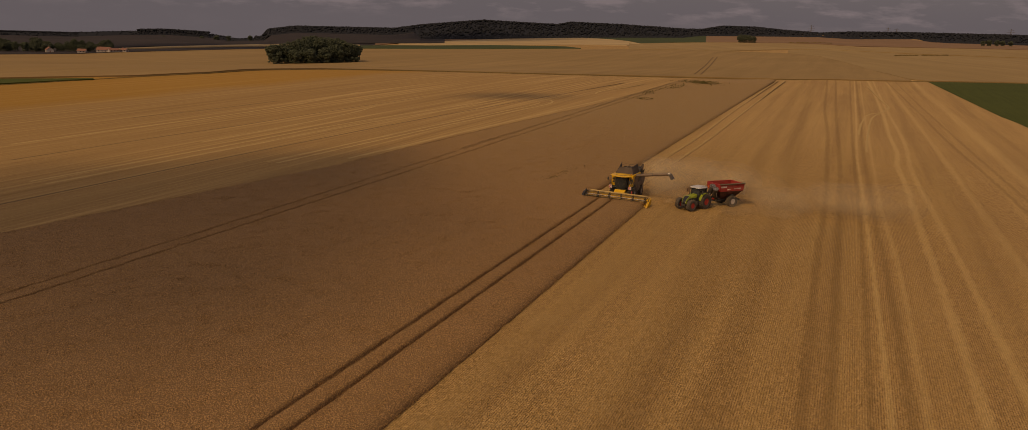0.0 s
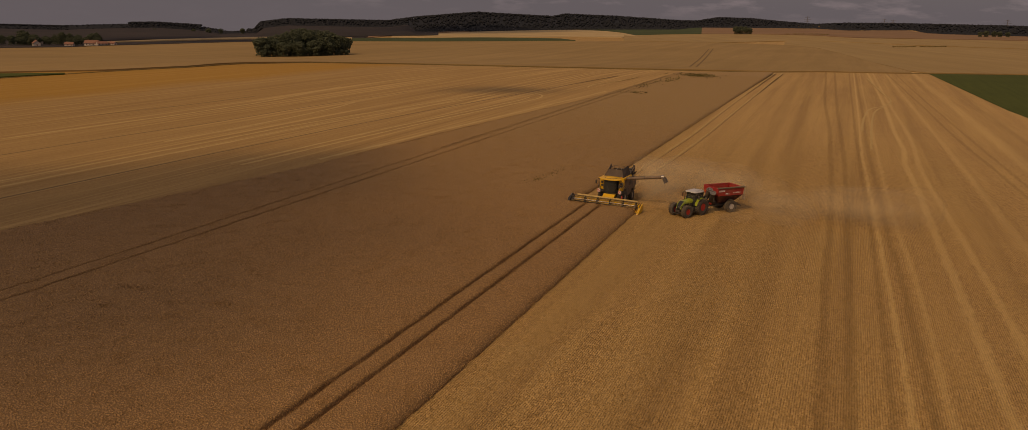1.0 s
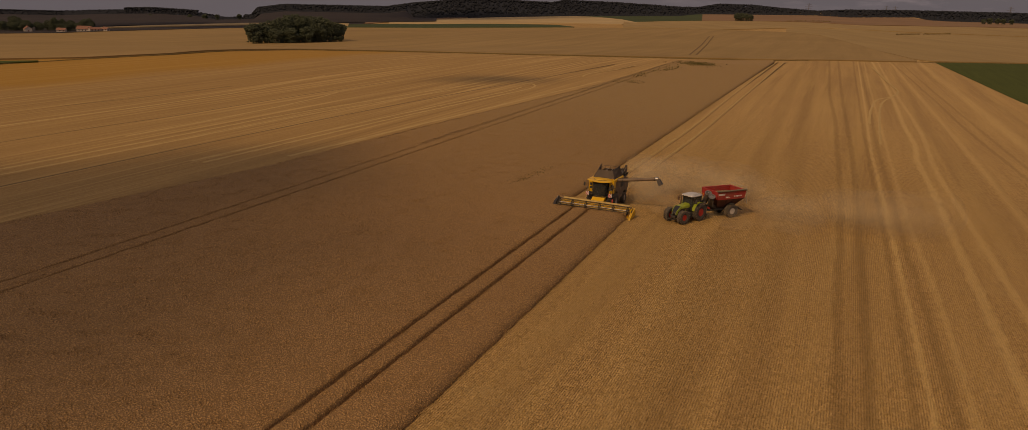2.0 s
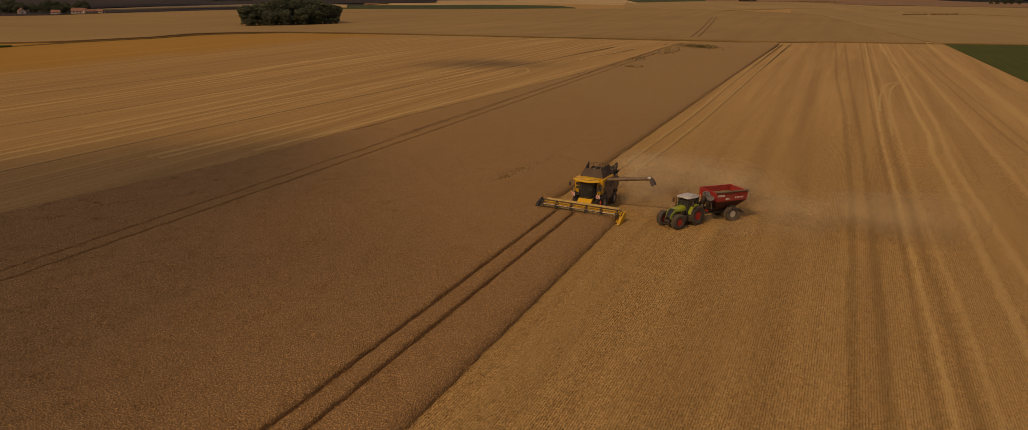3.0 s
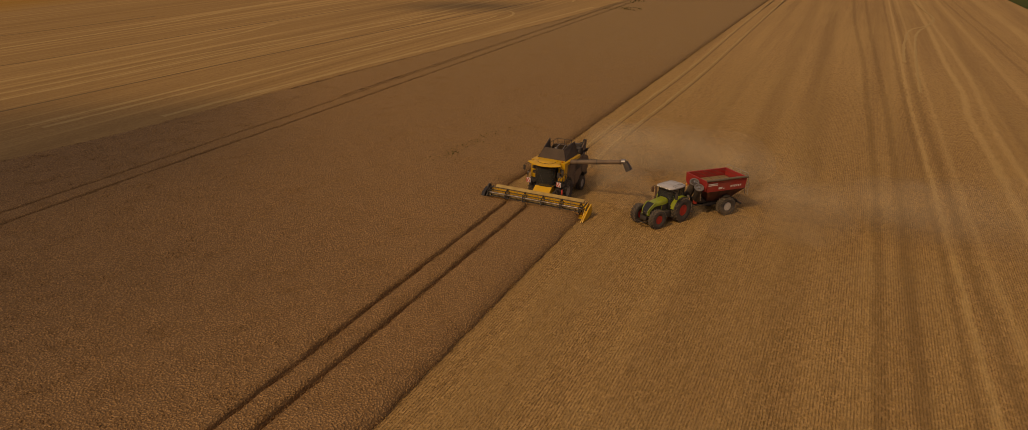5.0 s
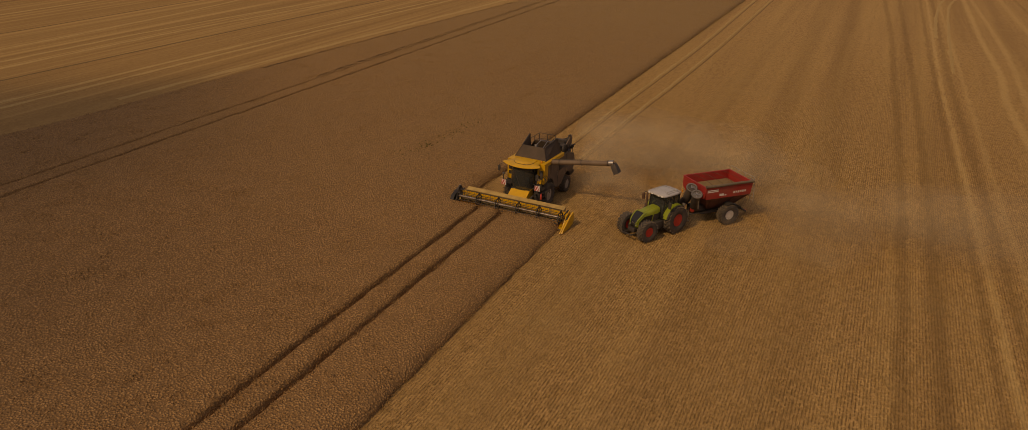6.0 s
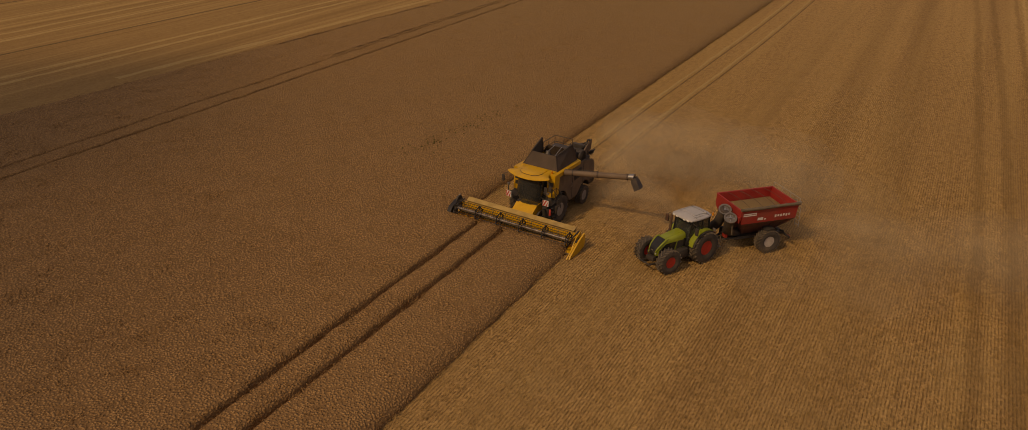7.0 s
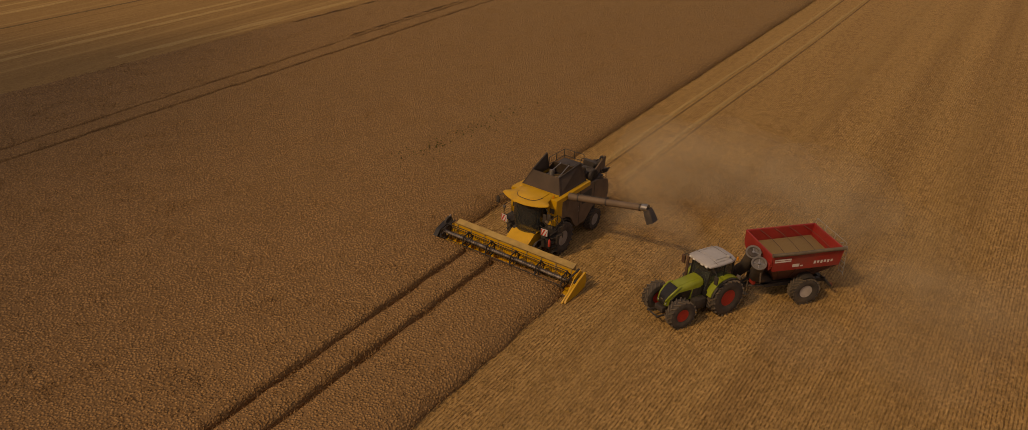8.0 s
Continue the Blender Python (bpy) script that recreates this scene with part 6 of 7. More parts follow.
    for x in (-1.4, -0.5, 0.4, 1.4):
        gr.tube([(x, Y1 + 0.02, ZT), (x, Y1 + 0.08, ZT + 0.35)], 0.016, 6)
    gr.tube([(-1.4, Y1 + 0.08, ZT + 0.35), (1.4, Y1 + 0.08, ZT + 0.35)], 0.016, 6)
    part("end_rail", gr, GREY_PAINT, c)
    part("rear_bumper", Shape().box(-1.2, 1.2, 1.95, 2.05, 0.7, 0.84, bevel=0.02).box(-0.6, -0.5, 1.7, 2.0, 0.75, 0.95).box(0.5, 0.6, 1.7, 2.0, 0.75, 0.95), BLACK, c)
    for sx in (-1, 1):
        part("tail_lamp", Shape().box(sx * 1.02 - 0.13, sx * 1.02 + 0.13, 2.05, 2.09, 0.72, 0.83), STRIPE_RED, c)
        ga = [radians(-60 + 12 * i) for i in range(11)]
        part("mudguard", Shape().loft([[Vector((sx * 0.95, 0.3 + 0.88 * math.sin(a), 0.8 + 0.88 * math.cos(a))), Vector((sx * 1.5, 0.3 + 0.88 * math.sin(a), 0.8 + 0.88 * math.cos(a))), Vector((sx * 1.5, 0.3 + 0.9 * math.sin(a), 0.8 + 0.9 * math.cos(a))), Vector((sx * 0.95, 0.3 + 0.9 * math.sin(a), 0.8 + 0.9 * math.cos(a)))] for a in ga[3:8]]), BLACK, c)
    return c


tractor()
grain_cart()


# ---- tracks and swaths on the cut ground
def laid(name, label, path, width, height, material, seed, ragged=0.35, category="track"):
    ob = part(name, ribbon(bend(path), width, height, seed, ragged), material)
    return tagged(ob, label, category, kind="stuff")


DARK_TRACK = "narrow darker wheel track pressed into the stubble"
PALE_SWATH = "pale line of chopped straw lying on the stubble"
for i, (path, w) in enumerate((
        ([(-67.0, -60), (-66.6, -10), (-66.3, 8), (-65.6, 34), (-64.0, 68), (-60.4, 117), (-57.5, 155), (-53.5, 215)], 0.55),
        ([(-91.5, -20), (-91.0, 10), (-89.6, 31), (-89.3, 64), (-87, 110)], 0.45),
        ([(-114.8, 28), (-112.5, 53), (-111.9, 75)], 0.5))):
    laid("wheel_track", DARK_TRACK, path, w, 0.01, TRAMPLED, 3.0 + i)
for i, (path, w) in enumerate((
        ([(32.0, 104), (32.3, 118), (32.9, 135), (34.7, 156), (39.1, 169), (41.1, 188), (39.7, 209), (35.5, 287)], 1.0),
        ([(33.5, 75), (34.0, 104), (35.6, 148), (39.0, 166)], 0.9),
        ([(-104.2, -10), (-103.5, 20), (-102.6, 44), (-103.7, 72), (-109, 110)], 1.2),
        ([(-80.6, 10), (-81.1, 37), (-83.2, 65), (-85.7, 80)], 1.0),
        ([(-56.6, 0), (-54.9, 53), (-53.1, 85), (-51.3, 113), (-51.9, 124), (-55.0, 130), (-57.2, 128)], 1.1),
        ([(-58.6, 0), (-56.9, 53), (-55.1, 85), (-53.8, 110), (-54.3, 120)], 1.0),
        ([(-72.5, -30), (-71.5, 13), (-71.3, 41), (-68.5, 76), (-64.5, 120)], 1.0),
        ([(-75.5, -30), (-74.5, 13), (-74.3, 41), (-71.5, 76), (-67.5, 120)], 1.0),
        ([(-49.5, 10), (-47.6, 41), (-45.2, 83), (-40.9, 152)], 1.4),
        ([(-45.8, 215), (-47.5, 190), (-50.5, 172), (-49.2, 160)], 1.0))):
    laid("straw_swath", PALE_SWATH, path, w * 0.66, 0.035, STRAW, 40.0 + i, 0.95, "straw")
for i, path in enumerate(([(-1.3, 283), (-1.6, 150), (-1.2, 81), (-1.5, 53), (-1.9, 31), (-2.0, 12)], [(1.6, 284), (1.4, 150), (1.5, 83), (1.1, 51), (0.6, 34), (0.4, 14)])):
    laid("straw_swath", "ragged pale straw windrow behind the combine", path, 0.46, 0.10, STRAW, 70.0 + i, 0.9, "straw")
    laid("wheel_track", DARK_TRACK, [(x + 0.45, y) for x, y in path], 0.2, 0.01, TRAMPLED, 80.0 + i)


# ---- the grass verge along the headland, the green root crop and the weeds
def verge():
    table = [(62, 283), (52.3, 279), (49.8, 287), (47.1, 298), (40.8, 325), (37, 351), (33.5, 377), (27.2, 388), (20.7, 385), (12.0, 394), (4.9, 406), (-4.3, 459), (-9.5, 499), (-20, 555), (-45, 595)]
    base, tufts = Shape(), []
    cols = np.arange(-45, 62, 0.5)
    base.sheet([[spot(a, between(table, a)[0] + o, h) for a in cols] for o, h in ((-0.5, -0.15), (-0.25, 0.05), (0.25, 0.07), (0.5, -0.15))])
    v, t = np.array(base.v), np.array([(f[0], f[1], f[2]) for f in base.f] + [(f[0], f[2], f[3]) for f in base.f])
    p = []
    for _ in range(9000):
        a = rng.uniform(-15, 54)
        p.append(spot(a, between(table, a)[0] + rng.normal(0, 0.3)))
    p = np.array(p)
    tv, tt = spikes(p[:, :2], p[:, 2] + 0.03, 0.16, 0.15, 0.4)
    tagged(array_mesh("verge_grass", np.vstack([v, tv]), np.vstack([t, tt + len(v)]), VERGE), "brown-green rough grass along the field headland", "grass", kind="stuff")


verge()
for near, far in (((9.55, 425), (8.45, 700)), ((9.15, 425), (8.2, 700))):
    p0, p1 = Vector(spot(*near)), Vector(spot(*far))
    across = Vector((p1.y - p0.y, p0.x - p1.x, 0)).normalized()
    rows_ = []
    for i in range(25):
        q = p0.lerp(p1, i / 24)
        away = math.hypot(q.x - HOME[0], q.y - HOME[1])
        turn = math.degrees(math.atan2(HOME[0] - q.x, q.y - HOME[1]))
        rows_.append([(q.x + across.x * o, q.y + across.y * o, fall(turn, away) + h) for o, h in ((-0.55, 0.3), (-0.35, 0.48), (0.35, 0.48), (0.55, 0.3))])
    tagged(part("tramline", Shape().sheet(rows_), TRAMPLED), "dark wheel track through the far wheat", "track", kind="stuff")


def green_field():
    out = []
    ys = [-40 + 12 * i for i in range(36)]
    for y in ys:
        x0 = float(np.interp(y, [-40, 147, 344, 420], [84, 74.3, 63.4, 170]))
        cap = lambda x: float(np.interp(x, [60, 111, 200, 260], [341, 376, 432, 470]))
        out.append([(x0 + (260 - x0) * i / 24, min(y, cap(x0 + (260 - x0) * i / 24)), (-0.05 if i in (0, 24) or y == ys[0] else 0.38 + 0.06 * noise.noise((x0 + i * 2.0, y * 0.7, 2.0)))) for i in range(25)])
    tagged(part("root_crop_field", Shape().sheet(out), GREEN_CROP), "dark green field of leafy root crop beside the stubble", "field", kind="structure")


green_field()


def blob_mesh(points, sizes, seed, squash=0.85):
    """Small uneven leaf clumps at points."""
    g = np.random.default_rng(seed)
    octa = np.array([(1, 0, 0), (-1, 0, 0), (0, 1, 0), (0, -1, 0), (0, 0, 1), (0, 0, -1)], float)
    faces = np.array([(0, 2, 4), (2, 1, 4), (1, 3, 4), (3, 0, 4), (2, 0, 5), (1, 2, 5), (3, 1, 5), (0, 3, 5)])
    v, t = [], []
    for i, (p, r) in enumerate(zip(points, sizes)):
        q = Euler(tuple(g.uniform(0, 6.28, 3))).to_matrix()
        v.append((octa * r * g.uniform(0.55, 1.35, (6, 1)) * (1, 1, squash)) @ np.array(q) + p)
        t.append(faces + 6 * i)
    return np.vstack(v), np.vstack(t)


def weeds():
    g = np.random.default_rng(3)
    p, r = [], []
    for cx, cy, sx, sy, m in ((-27, 233, 3.8, 4.0, 330), (-31, 205, 2, 9, 60), (-33.5, 180, 1.2, 12, 60), (-30.5, 148, 3, 2.4, 40), (-22, 228, 3, 4, 40), (-12.9, 7.5, 0.6, 1.4, 26), (-12.4, 11.3, 0.4, 2.0, 30), (-12.1, 14.5, 0.4, 1.8, 26), (-11.7, 18.1, 0.5, 1.8, 20)):
        for _ in range(m):
            p.append((g.normal(cx, sx), min(g.normal(cy, sy), 243), CROP + g.uniform(-0.05, 0.25)))
            r.append(g.uniform(0.08, 0.24) if cy > 100 else g.uniform(0.03, 0.075))
    v, t = blob_mesh(np.array(p), r, 4, 1.2)
    tagged(array_mesh("weed_patch", v, t, WEED), "olive-brown thistles standing above the wheat", "weeds", kind="stuff")


weeds()


# ---- trees
def tree(name, height, spread, seed, label):
    """A trunk with limbs under an uneven crown of leaf clumps."""
    g = np.random.default_rng(seed)
    c = thing(name, label, "tree", group="trees of the copse")
    wood = Shape().tube([(0, 0, -0.6), (0.05, 0, height * 0.2), (-0.1, 0.1, height * 0.45), (0.05, 0, height * 0.7)], [0.38, 0.3, 0.2, 0.08], 8)
    heads = []
    for i in range(9):
        a, hz = i * 2.4 + g.uniform(-0.4, 0.4), height * g.uniform(0.25, 0.6)
        q = (math.cos(a) * spread * g.uniform(0.45, 0.75), math.sin(a) * spread * g.uniform(0.45, 0.75), hz + height * g.uniform(0.08, 0.25))
        wood.tube([(0, 0, hz), (q[0] * 0.5, q[1] * 0.5, hz + (q[2] - hz) * 0.4), q], [0.14, 0.09, 0.04], 6)
        heads.append(np.array(q))
    heads += [np.array((0, 0, height * 0.8)), np.array((0.1 * spread, -0.1 * spread, height * 0.62))]
    part("trunk", wood, BARK, c)
    p, r = [], []
    for hd in heads:
        size = spread * g.uniform(0.38, 0.6)
        for _ in range(150):
            d = g.normal(0, 1, 3)
            d /= np.linalg.norm(d)
            p.append(hd + d * size * g.uniform(0.55, 1.08) * (1, 1, 0.85))
            r.append(g.uniform(0.28, 0.62))
    for _ in range(130):
        a = g.uniform(0, 6.28)
        p.append(np.array((math.cos(a) * spread * g.uniform(0.3, 0.8), math.sin(a) * spread * g.uniform(0.3, 0.8), height * g.uniform(0.1, 0.35))))
        r.append(g.uniform(0.3, 0.65))
    v, t = blob_mesh(np.array(p), r, seed + 50)
    crown = array_mesh("crown", v, t, LEAF)
    crown.parent = c
    return c


KINDS = [tree("tree", 15, 6.0, 21, "broad dark green tree in a dense copse"), tree("tree", 18, 6.5, 22, "tall dark green tree in a dense copse"), tree("tree", 12, 5.0, 23, "rounded dark green tree in a dense copse")]


def plant(kind, az, d, scale, turn, group="trees of the copse", label=""):
    x, y, z = spot(az, d)
    ob = copy_thing(KINDS[kind], Matrix.Translation((x, y, z)) @ Matrix.Rotation(turn, 4, "Z"))
    ob.scale = (scale, scale, scale)
    return tagged(ob, label, group=group)


g = np.random.default_rng(8)
for az, d, kd, sc in ((36.9, 628, 2, 1.15), (36.4, 634, 0, 0.98), (36.0, 645, 0, 1.05), (36.3, 655, 1, 0.8), (35.3, 640, 1, 1.02), (34.9, 650, 1, 1.12), (34.4, 660, 1, 1.15), (34.0, 650, 1, 1.1), (33.5, 662, 1, 1.08),
                      (33.3, 650, 0, 1.2), (32.9, 665, 1, 1.0), (32.6, 660, 0, 1.12), (32.2, 668, 2, 1.2), (31.8, 672, 2, 1.1), (35.6, 628, 2, 0.85), (34.6, 632, 2, 0.9), (33.7, 640, 2, 0.95), (32.9, 648, 2, 0.9), (35.8, 665, 0, 1.0), (33.0, 685, 1, 1.05), (34.7, 680, 1, 1.1)):
    plant(kd, az, d, sc, g.uniform(0, 6.28))
for az in np.arange(31.7, 37.1, 0.32):
    plant(2, az, 622 + (37 - az) * 7, g.uniform(0.32, 0.5), g.uniform(0, 6.28), label="low green shrub at the foot of the copse")
KINDS[0].matrix_basis = Matrix.Translation(spot(34.2, 690))
KINDS[1].matrix_basis = Matrix.Translation(spot(33.9, 672))
KINDS[2].matrix_basis = Matrix.Translation(spot(32.0, 690))
for az, d, kd, sc in ((6.85, 1228, 0, 0.8), (6.6, 1232, 2, 0.95), (6.3, 1230, 0, 0.75), (6.05, 1228, 2, 0.8)):
    plant(kd, az, d, sc, g.uniform(0, 6.28), "trees of the lone thicket", "dark tree in a lone thicket among stubble")
for az, d, kd, sc in ((-6.9, 1520, 2, 0.7), (-7.2, 1540, 2, 0.85), (-7.6, 1560, 0, 0.7), (-7.9, 1590, 2, 0.8), (-8.3, 1610, 2, 0.75)):
    plant(kd, az, d, sc, g.uniform(0, 6.28), "trees before the far wood", "dark tree before the far wood")
for i in range(48):
    az = g.uniform(46.3, 54)
    plant(int(g.integers(0, 3)), az, g.uniform(1118, 1190) - (52 - az) * 2, g.uniform(0.6, 1.0), g.uniform(0, 6.28), "trees round the farm", "dark tree beside the farm buildings")
for i in range(10):
    az = (51.5, 49.4, 46.5, 44.9, 43.4, 42.6, 41.2, 40.3, 39.6, 38.3)[i]
    plant(int(g.integers(0, 3)), az, 2050, g.uniform(0.7, 1.3), g.uniform(0, 6.28), "trees on the skyline", "dark tree on the skyline")


def bank():
    p, r = [], []
    for _ in range(260):
        az = g.uniform(-5.2, -2.3)
        if -3.75 < az < -3.55:
            continue
        x, y, z = spot(az, 822 + (-2.3 - az) * 32 + g.normal(0, 3.0))
        p.append((x, y, z + 0.2 + g.uniform(0, 0.6)))
        r.append(g.uniform(0.3, 0.9))
    for _ in range(90):
        az = g.uniform(1.4, 3.9)
        x, y, z = spot(az, 1195 - (3.9 - az) * 8)
        p.append((x, y, z + 0.9))
        r.append(g.uniform(0.6, 1.3))
    v, t = blob_mesh(np.array(p), r, 77)
    tagged(array_mesh("hedge", v, t, VERGE), "low dark scrub along a field bank", "hedge", kind="stuff")


bank()

# ---- the farm in the valley
PLASTER = surface("white_plaster", (0.38, 0.32, 0.27), (0.52, 0.46, 0.40), 0.85, scale=0.8, grime=(0.36, 0.3, 0.24), grime_at=0.56)
TILE = surface("clay_tile", (0.17, 0.075, 0.05), (0.27, 0.125, 0.08), 0.85, scale=1.2, bump=0.6, bump_d=0.05)
PANE = surface("dark_pane", (0.02, 0.022, 0.024), (0.04, 0.042, 0.044), 0.1, scale=2)


def farmhouse(az, d, w, l, eave, ridge, turn, label):
    c = thing("farmhouse", label, "house", Matrix.Translation(spot(az, d)) @ Matrix.Rotation(radians(turn), 4, "Z"), "farm buildings")
    wall = part("wall", Shape().prism([(-w / 2, -1), (w / 2, -1), (w / 2, eave), (0, ridge - 0.15), (-w / 2, eave)], -l / 2, l / 2, "y"), PLASTER, c)
    roof = Shape()
    for sx in (-1, 1):
        roof.loft([[Vector((sx * (w / 2 + 0.5), y, eave - 0.35)), Vector((0, y, ridge)), Vector((0, y, ridge + 0.2)), Vector((sx * (w / 2 + 0.5), y, eave - 0.15))] for y in (-l / 2 - 0.4, l / 2 + 0.4)])
    rf = part("roof", roof, TILE, c, "red clay tile roof")
    part("chimney", Shape().box(-0.4, 0.4, l * 0.25, l * 0.25 + 0.8, ridge - 0.6, ridge + 1.0), TILE, rf)
    for i in range(int(l // 3.5)):
        y = -l / 2 + 1.8 + i * 3.5
        for sx in (-1, 1):
            win = part("window", Shape().box(sx * w / 2 - 0.06, sx * w / 2 + 0.06, y - 0.55, y + 0.55, 1.0, 2.3), PANE, c)
            part("sill", Shape().box(sx * w / 2 - 0.14, sx * w / 2 + 0.14, y - 0.65, y + 0.65, 0.9, 0.99), PLASTER, win)
    part("door", Shape().box(-0.6, 0.6, -l / 2 - 0.06, -l / 2 + 0.06, 0, 2.2), TILE, c)
    return c


for az, d, w, l, e, r_, tn in ((47.9, 1102, 6, 9, 2.4, 4.4, 120), (46.7, 1106, 8, 15, 3.0, 6.0, 118), (46.2, 1100, 6, 11, 2.6, 4.6, 155), (45.6, 1104, 5, 7, 2.4, 4.2, 100), (49.6, 1108, 7, 9, 3.2, 6.0, 60)):
    farmhouse(az, d, w, l, e, r_, tn, "white farmhouse with red tile roof in the valley")


def pylon(az, top):
    """A lattice mast of a power line on the far ridge: four legs, braces and three cross-arms."""
    x, y, _ = spot(az, 2262)
    base = top - 44.0
    c = thing("power_pylon", "grey steel lattice pylon on the far ridge", "pylon", pose(x, y, base, 0, 0, az + 20), "power line")
    legs = Shape()
    half = lambda z: 3.6 - 3.0 * min(z / 30.0, 1.0)
    for sx, sy in ((-1, -1), (1, -1), (1, 1), (-1, 1)):
        legs.tube([(sx * half(z), sy * half(z), z) for z in (0, 15, 30, 44)], 0.16, 4)
    part("mast", legs, FLANGE, c)
    web = Shape()
    for i in range(8):
        z0, z1 = i * 5.0, i * 5.0 + 5.0
        for a, b in (((-1, -1), (1, -1)), ((1, -1), (1, 1)), ((1, 1), (-1, 1)), ((-1, 1), (-1, -1))):
            web.tube([(a[0] * half(z0), a[1] * half(z0), z0), (b[0] * half(z1), b[1] * half(z1), z1)], 0.08, 4)
    part("brace", web, FLANGE, c)
    for z, w in ((31, 7.5), (36, 9.5), (41, 6.5)):
        part("cross_arm", Shape().tube([(-w, 0, z), (-0.6, 0, z + 1.4), (0.6, 0, z + 1.4), (w, 0, z)], 0.16, 4).tube([(-w, 0, z), (w, 0, z)], 0.14, 4), FLANGE, c)


for az, top in ((2.66, 20.0), (-1.74, 21.0), (-2.22, 20.0), (-8.21, 29.0)):
    pylon(az, top)


# ---- dust thrown up by the machines: thin veils of chaff hanging in the air
scene.cycles.transparent_max_bounces = 40


def dust_material(name, cover):
    m, n, k, p = nodes_of(name)
    n.remove(p)
    thin, back, mix, veil, clear = (n.new("ShaderNode" + q) for q in ("BsdfDiffuse", "BsdfTranslucent", "MixShader", "MixShader", "BsdfTransparent"))
    for q in (thin, back):
        q.inputs["Color"].default_value = (0.76, 0.62, 0.41, 1)
    billow = noise_of(n, k, position(n, k, (0.45, 0.45, 0.7)), 1, 4, 0.6)
    k.new(ranged(n, k, billow, 0.25, 0.75, cover * 0.16, cover), veil.inputs["Fac"])
    k.new(thin.outputs["BSDF"], mix.inputs[1])
    k.new(back.outputs["BSDF"], mix.inputs[2])
    k.new(clear.outputs["BSDF"], veil.inputs[1])
    k.new(mix.outputs["Shader"], veil.inputs[2])
    k.new(veil.outputs["Shader"], n["Material Output"].inputs["Surface"])
    return m


CHAFF, THIN_DUST = dust_material("chaff_dust", 0.11), dust_material("thin_dust", 0.056)


def dust(name, label, way, seed, material):
    """Veils of dust along a way of (x, y, z, radius): uneven puffs, each of three shells."""
    g_ = np.random.default_rng(seed)
    bm = bmesh.new()
    for x, y, z, r in way:
        o = g_.normal(0, 0.28, 3) * r
        for q in (1.0, 0.75, 0.5):
            spread = Matrix.Translation((x + o[0], y + o[1], max(z + 0.3 * o[2], 0.2))) @ Matrix.Diagonal((r * q, r * q, r * q * 0.5, 1))
            made = bmesh.ops.create_icosphere(bm, subdivisions=3, radius=1, matrix=spread)
            for v in made["verts"]:
                v.co += (v.co - Vector((x, y, z))) * 0.6 * noise.noise(v.co * (1.1 / r) + Vector((seed, q, 0)))
                v.co.z = max(v.co.z, 0.16 + 0.02 * q)
    d = bpy.data.meshes.new(name)
    bm.to_mesh(d)
    bm.free()
    d.shade_smooth()
    d.materials.append(material)
    tagged(new(name, d), label, "dust", kind="stuff")


dust("chaff_cloud", "tan cloud of chaff drifting off behind the combine",
     [(4.5, 9.4, 0.6, 1.8), (7.0, 9.8, 0.8, 2.2), (0.6, 10.8, 1.2, 1.8), (1.6, 11.6, 2.2, 2.2), (2.4, 13.2, 2.8, 2.6), (3.4, 11.8, 1.6, 2.4), (4.6, 14.6, 2.8, 3.2), (6.0, 12.4, 1.8, 3.2), (7.4, 16.5, 2.8, 4.2),
      (9.2, 13.4, 1.8, 3.6), (11.5, 17.5, 2.4, 4.4)], 61, CHAFF)
dust("dust_cloud", "thin tan dust trailing off behind the grain cart",
     [(13.0, 5.2, 0.5, 1.2), (6.5, 5.5, 0.5, 2.2), (9.2, 8.0, 0.7, 2.6), (16.5, 3.0, 0.5, 2.4), (20.5, 5.0, 0.8, 3.4), (12.0, 11.5, 1.0, 3.4), (17.5, 13.0, 1.2, 4.0), (10.5, 14.0, 1.0, 4.0), (17.6, 9.6, 1.0, 2.0), (19.4, 9.4, 1.2, 2.6), (22.0, 9.0, 1.3, 3.4), (25.5, 8.2, 1.4, 4.2), (30, 7.6, 1.5, 5.0), (35, 6.0, 1.5, 5.6)], 62, THIN_DUST)


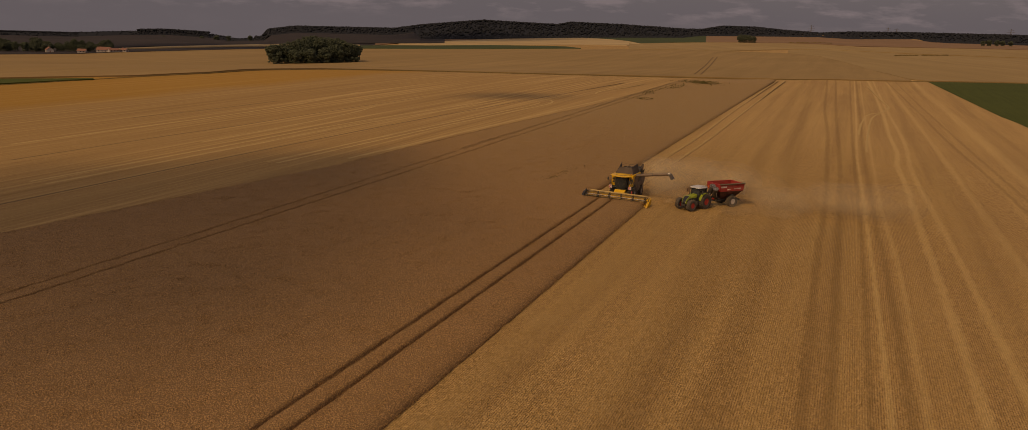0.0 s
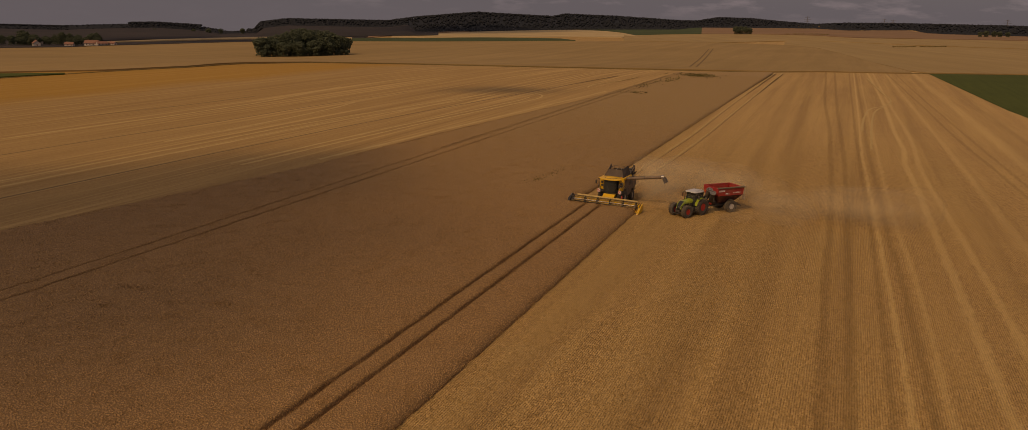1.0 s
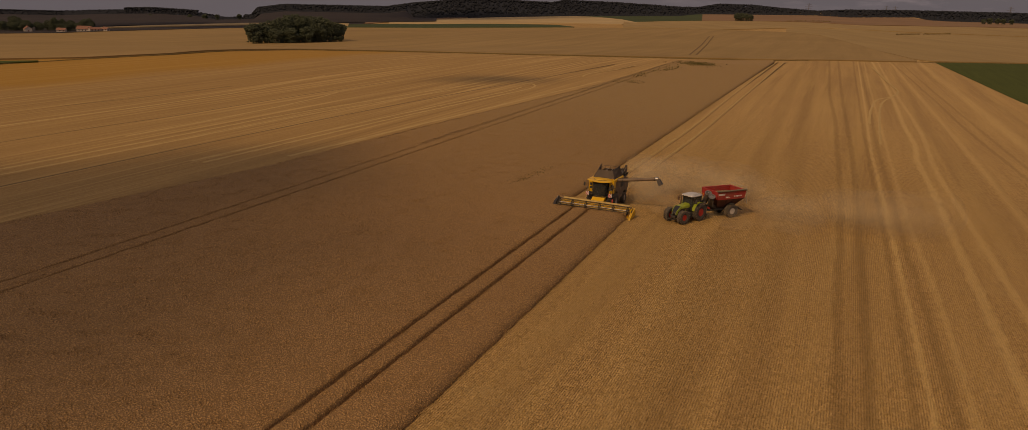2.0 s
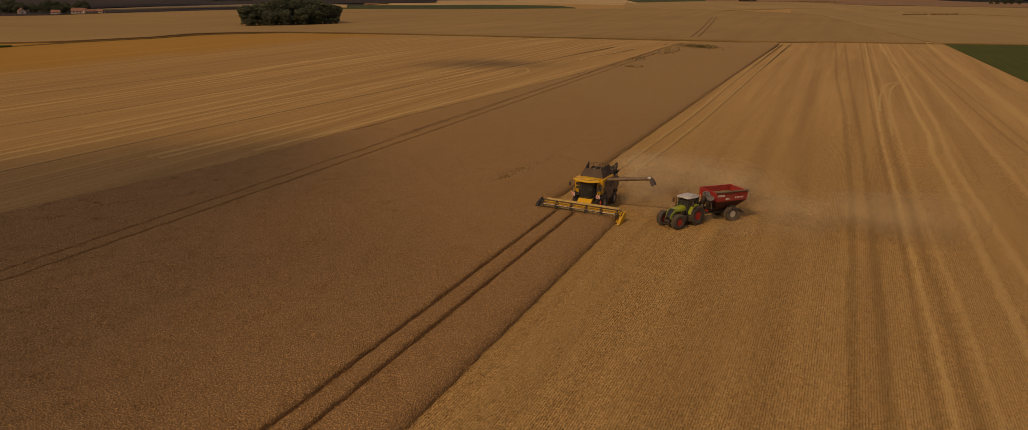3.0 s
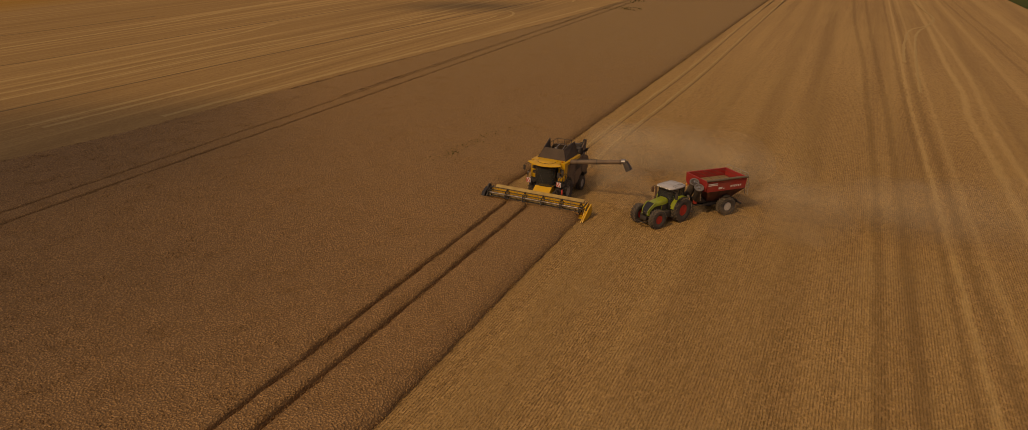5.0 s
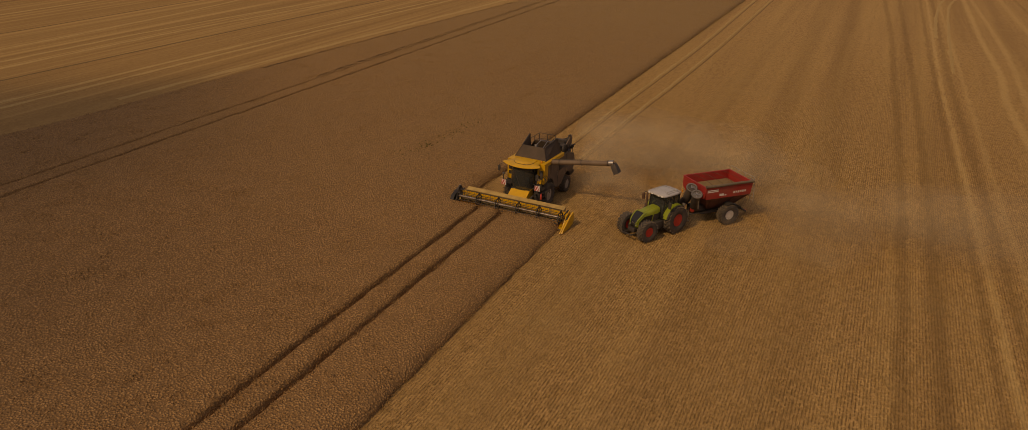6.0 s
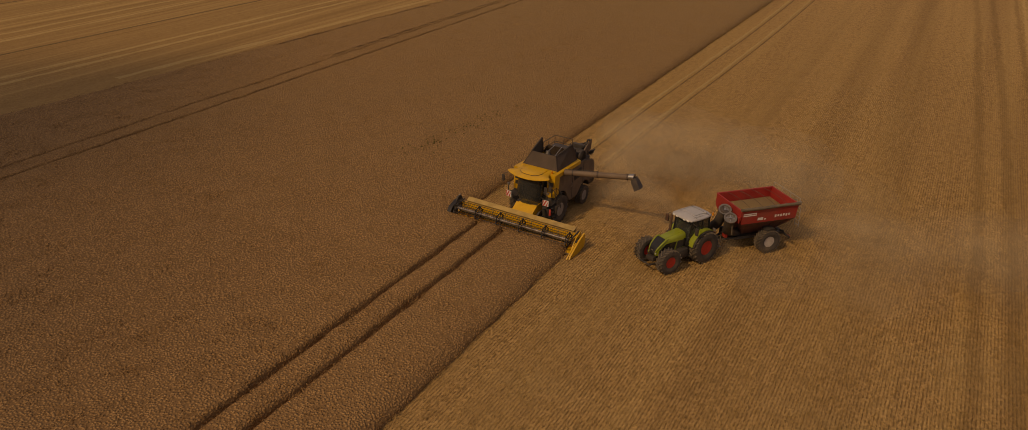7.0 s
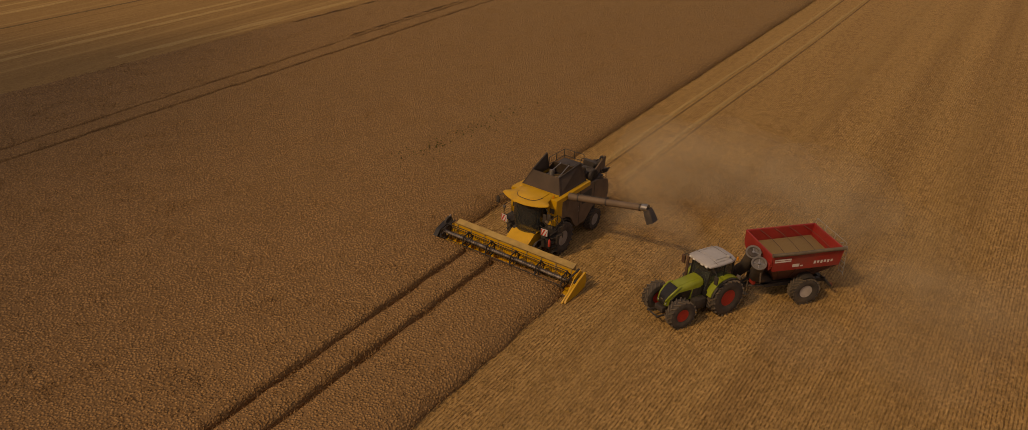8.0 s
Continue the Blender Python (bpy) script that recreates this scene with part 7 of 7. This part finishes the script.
# ---- unseen broken cloud: those shading the west of the field follow its ground shadows
def cloud_material(name, cover):
    m, n, k, p = nodes_of(name)
    p.inputs["Base Color"].default_value = (0.8, 0.8, 0.8, 1)
    p.inputs["Roughness"].default_value = 1.0
    p.inputs["Alpha"].default_value = cover
    return m


CLOUD, SHADE_VEIL = cloud_material("cloud", 0.22), cloud_material("shade_veil", 0.15)


def cloud(x, y, z, rx, ry, seed, turn=0.0, material=CLOUD):
    g_ = np.random.default_rng(seed)
    bm = bmesh.new()
    for _ in range(14):
        a, q = g_.uniform(0, 6.28), g_.uniform(0, 0.62) ** 0.8
        r = g_.uniform(0.28, 0.48)
        bmesh.ops.create_icosphere(bm, subdivisions=2, radius=1, matrix=Matrix.Translation((x, y, z)) @ Matrix.Rotation(radians(turn), 4, "Z") @ Matrix.Translation((rx * q * math.cos(a), ry * q * math.sin(a), g_.uniform(0, 8))) @ Matrix.Diagonal((rx * r, ry * r, 7, 1)))
    for v in bm.verts:
        v.co += v.normal * 4.0 * noise.noise(v.co * 0.05)
    d = bpy.data.meshes.new("cloud")
    bm.to_mesh(d)
    bm.free()
    d.shade_smooth()
    d.materials.append(material)
    tagged(new("cloud", d), "unseen grey-white cloud set between the sun and the land", "cloud", "broken cloud", "stuff")


BASE = 300.0
# first four shade the field, next two the valley; the last three are filler
for sx, sy, rx, ry, seed, turn in ((-54, -32, 24, 54, 1, 6), (-47, -22, 17, 42, 7, 2), (-60, -50, 28, 50, 10, 12), (-68, 130, 24, 10, 8, 42), (-900, 900, 260, 200, 2, 0), (-700, 1500, 300, 240, 3, 0), (520, -700, 160, 130, 4, 0), (-420, -820, 150, 120, 5, 0), (900, 1300, 300, 220, 6, 0)):
    cloud(sx + SUN_TO.x / SUN_TO.z * BASE, sy + SUN_TO.y / SUN_TO.z * BASE, BASE, rx, ry, seed, turn)
# added thin veil, no such cloud known: dims the near wheat like lens falloff
cloud(-36 + SUN_TO.x / SUN_TO.z * BASE, -46 + SUN_TO.y / SUN_TO.z * BASE, BASE, 32, 54, 9, 0, SHADE_VEIL)
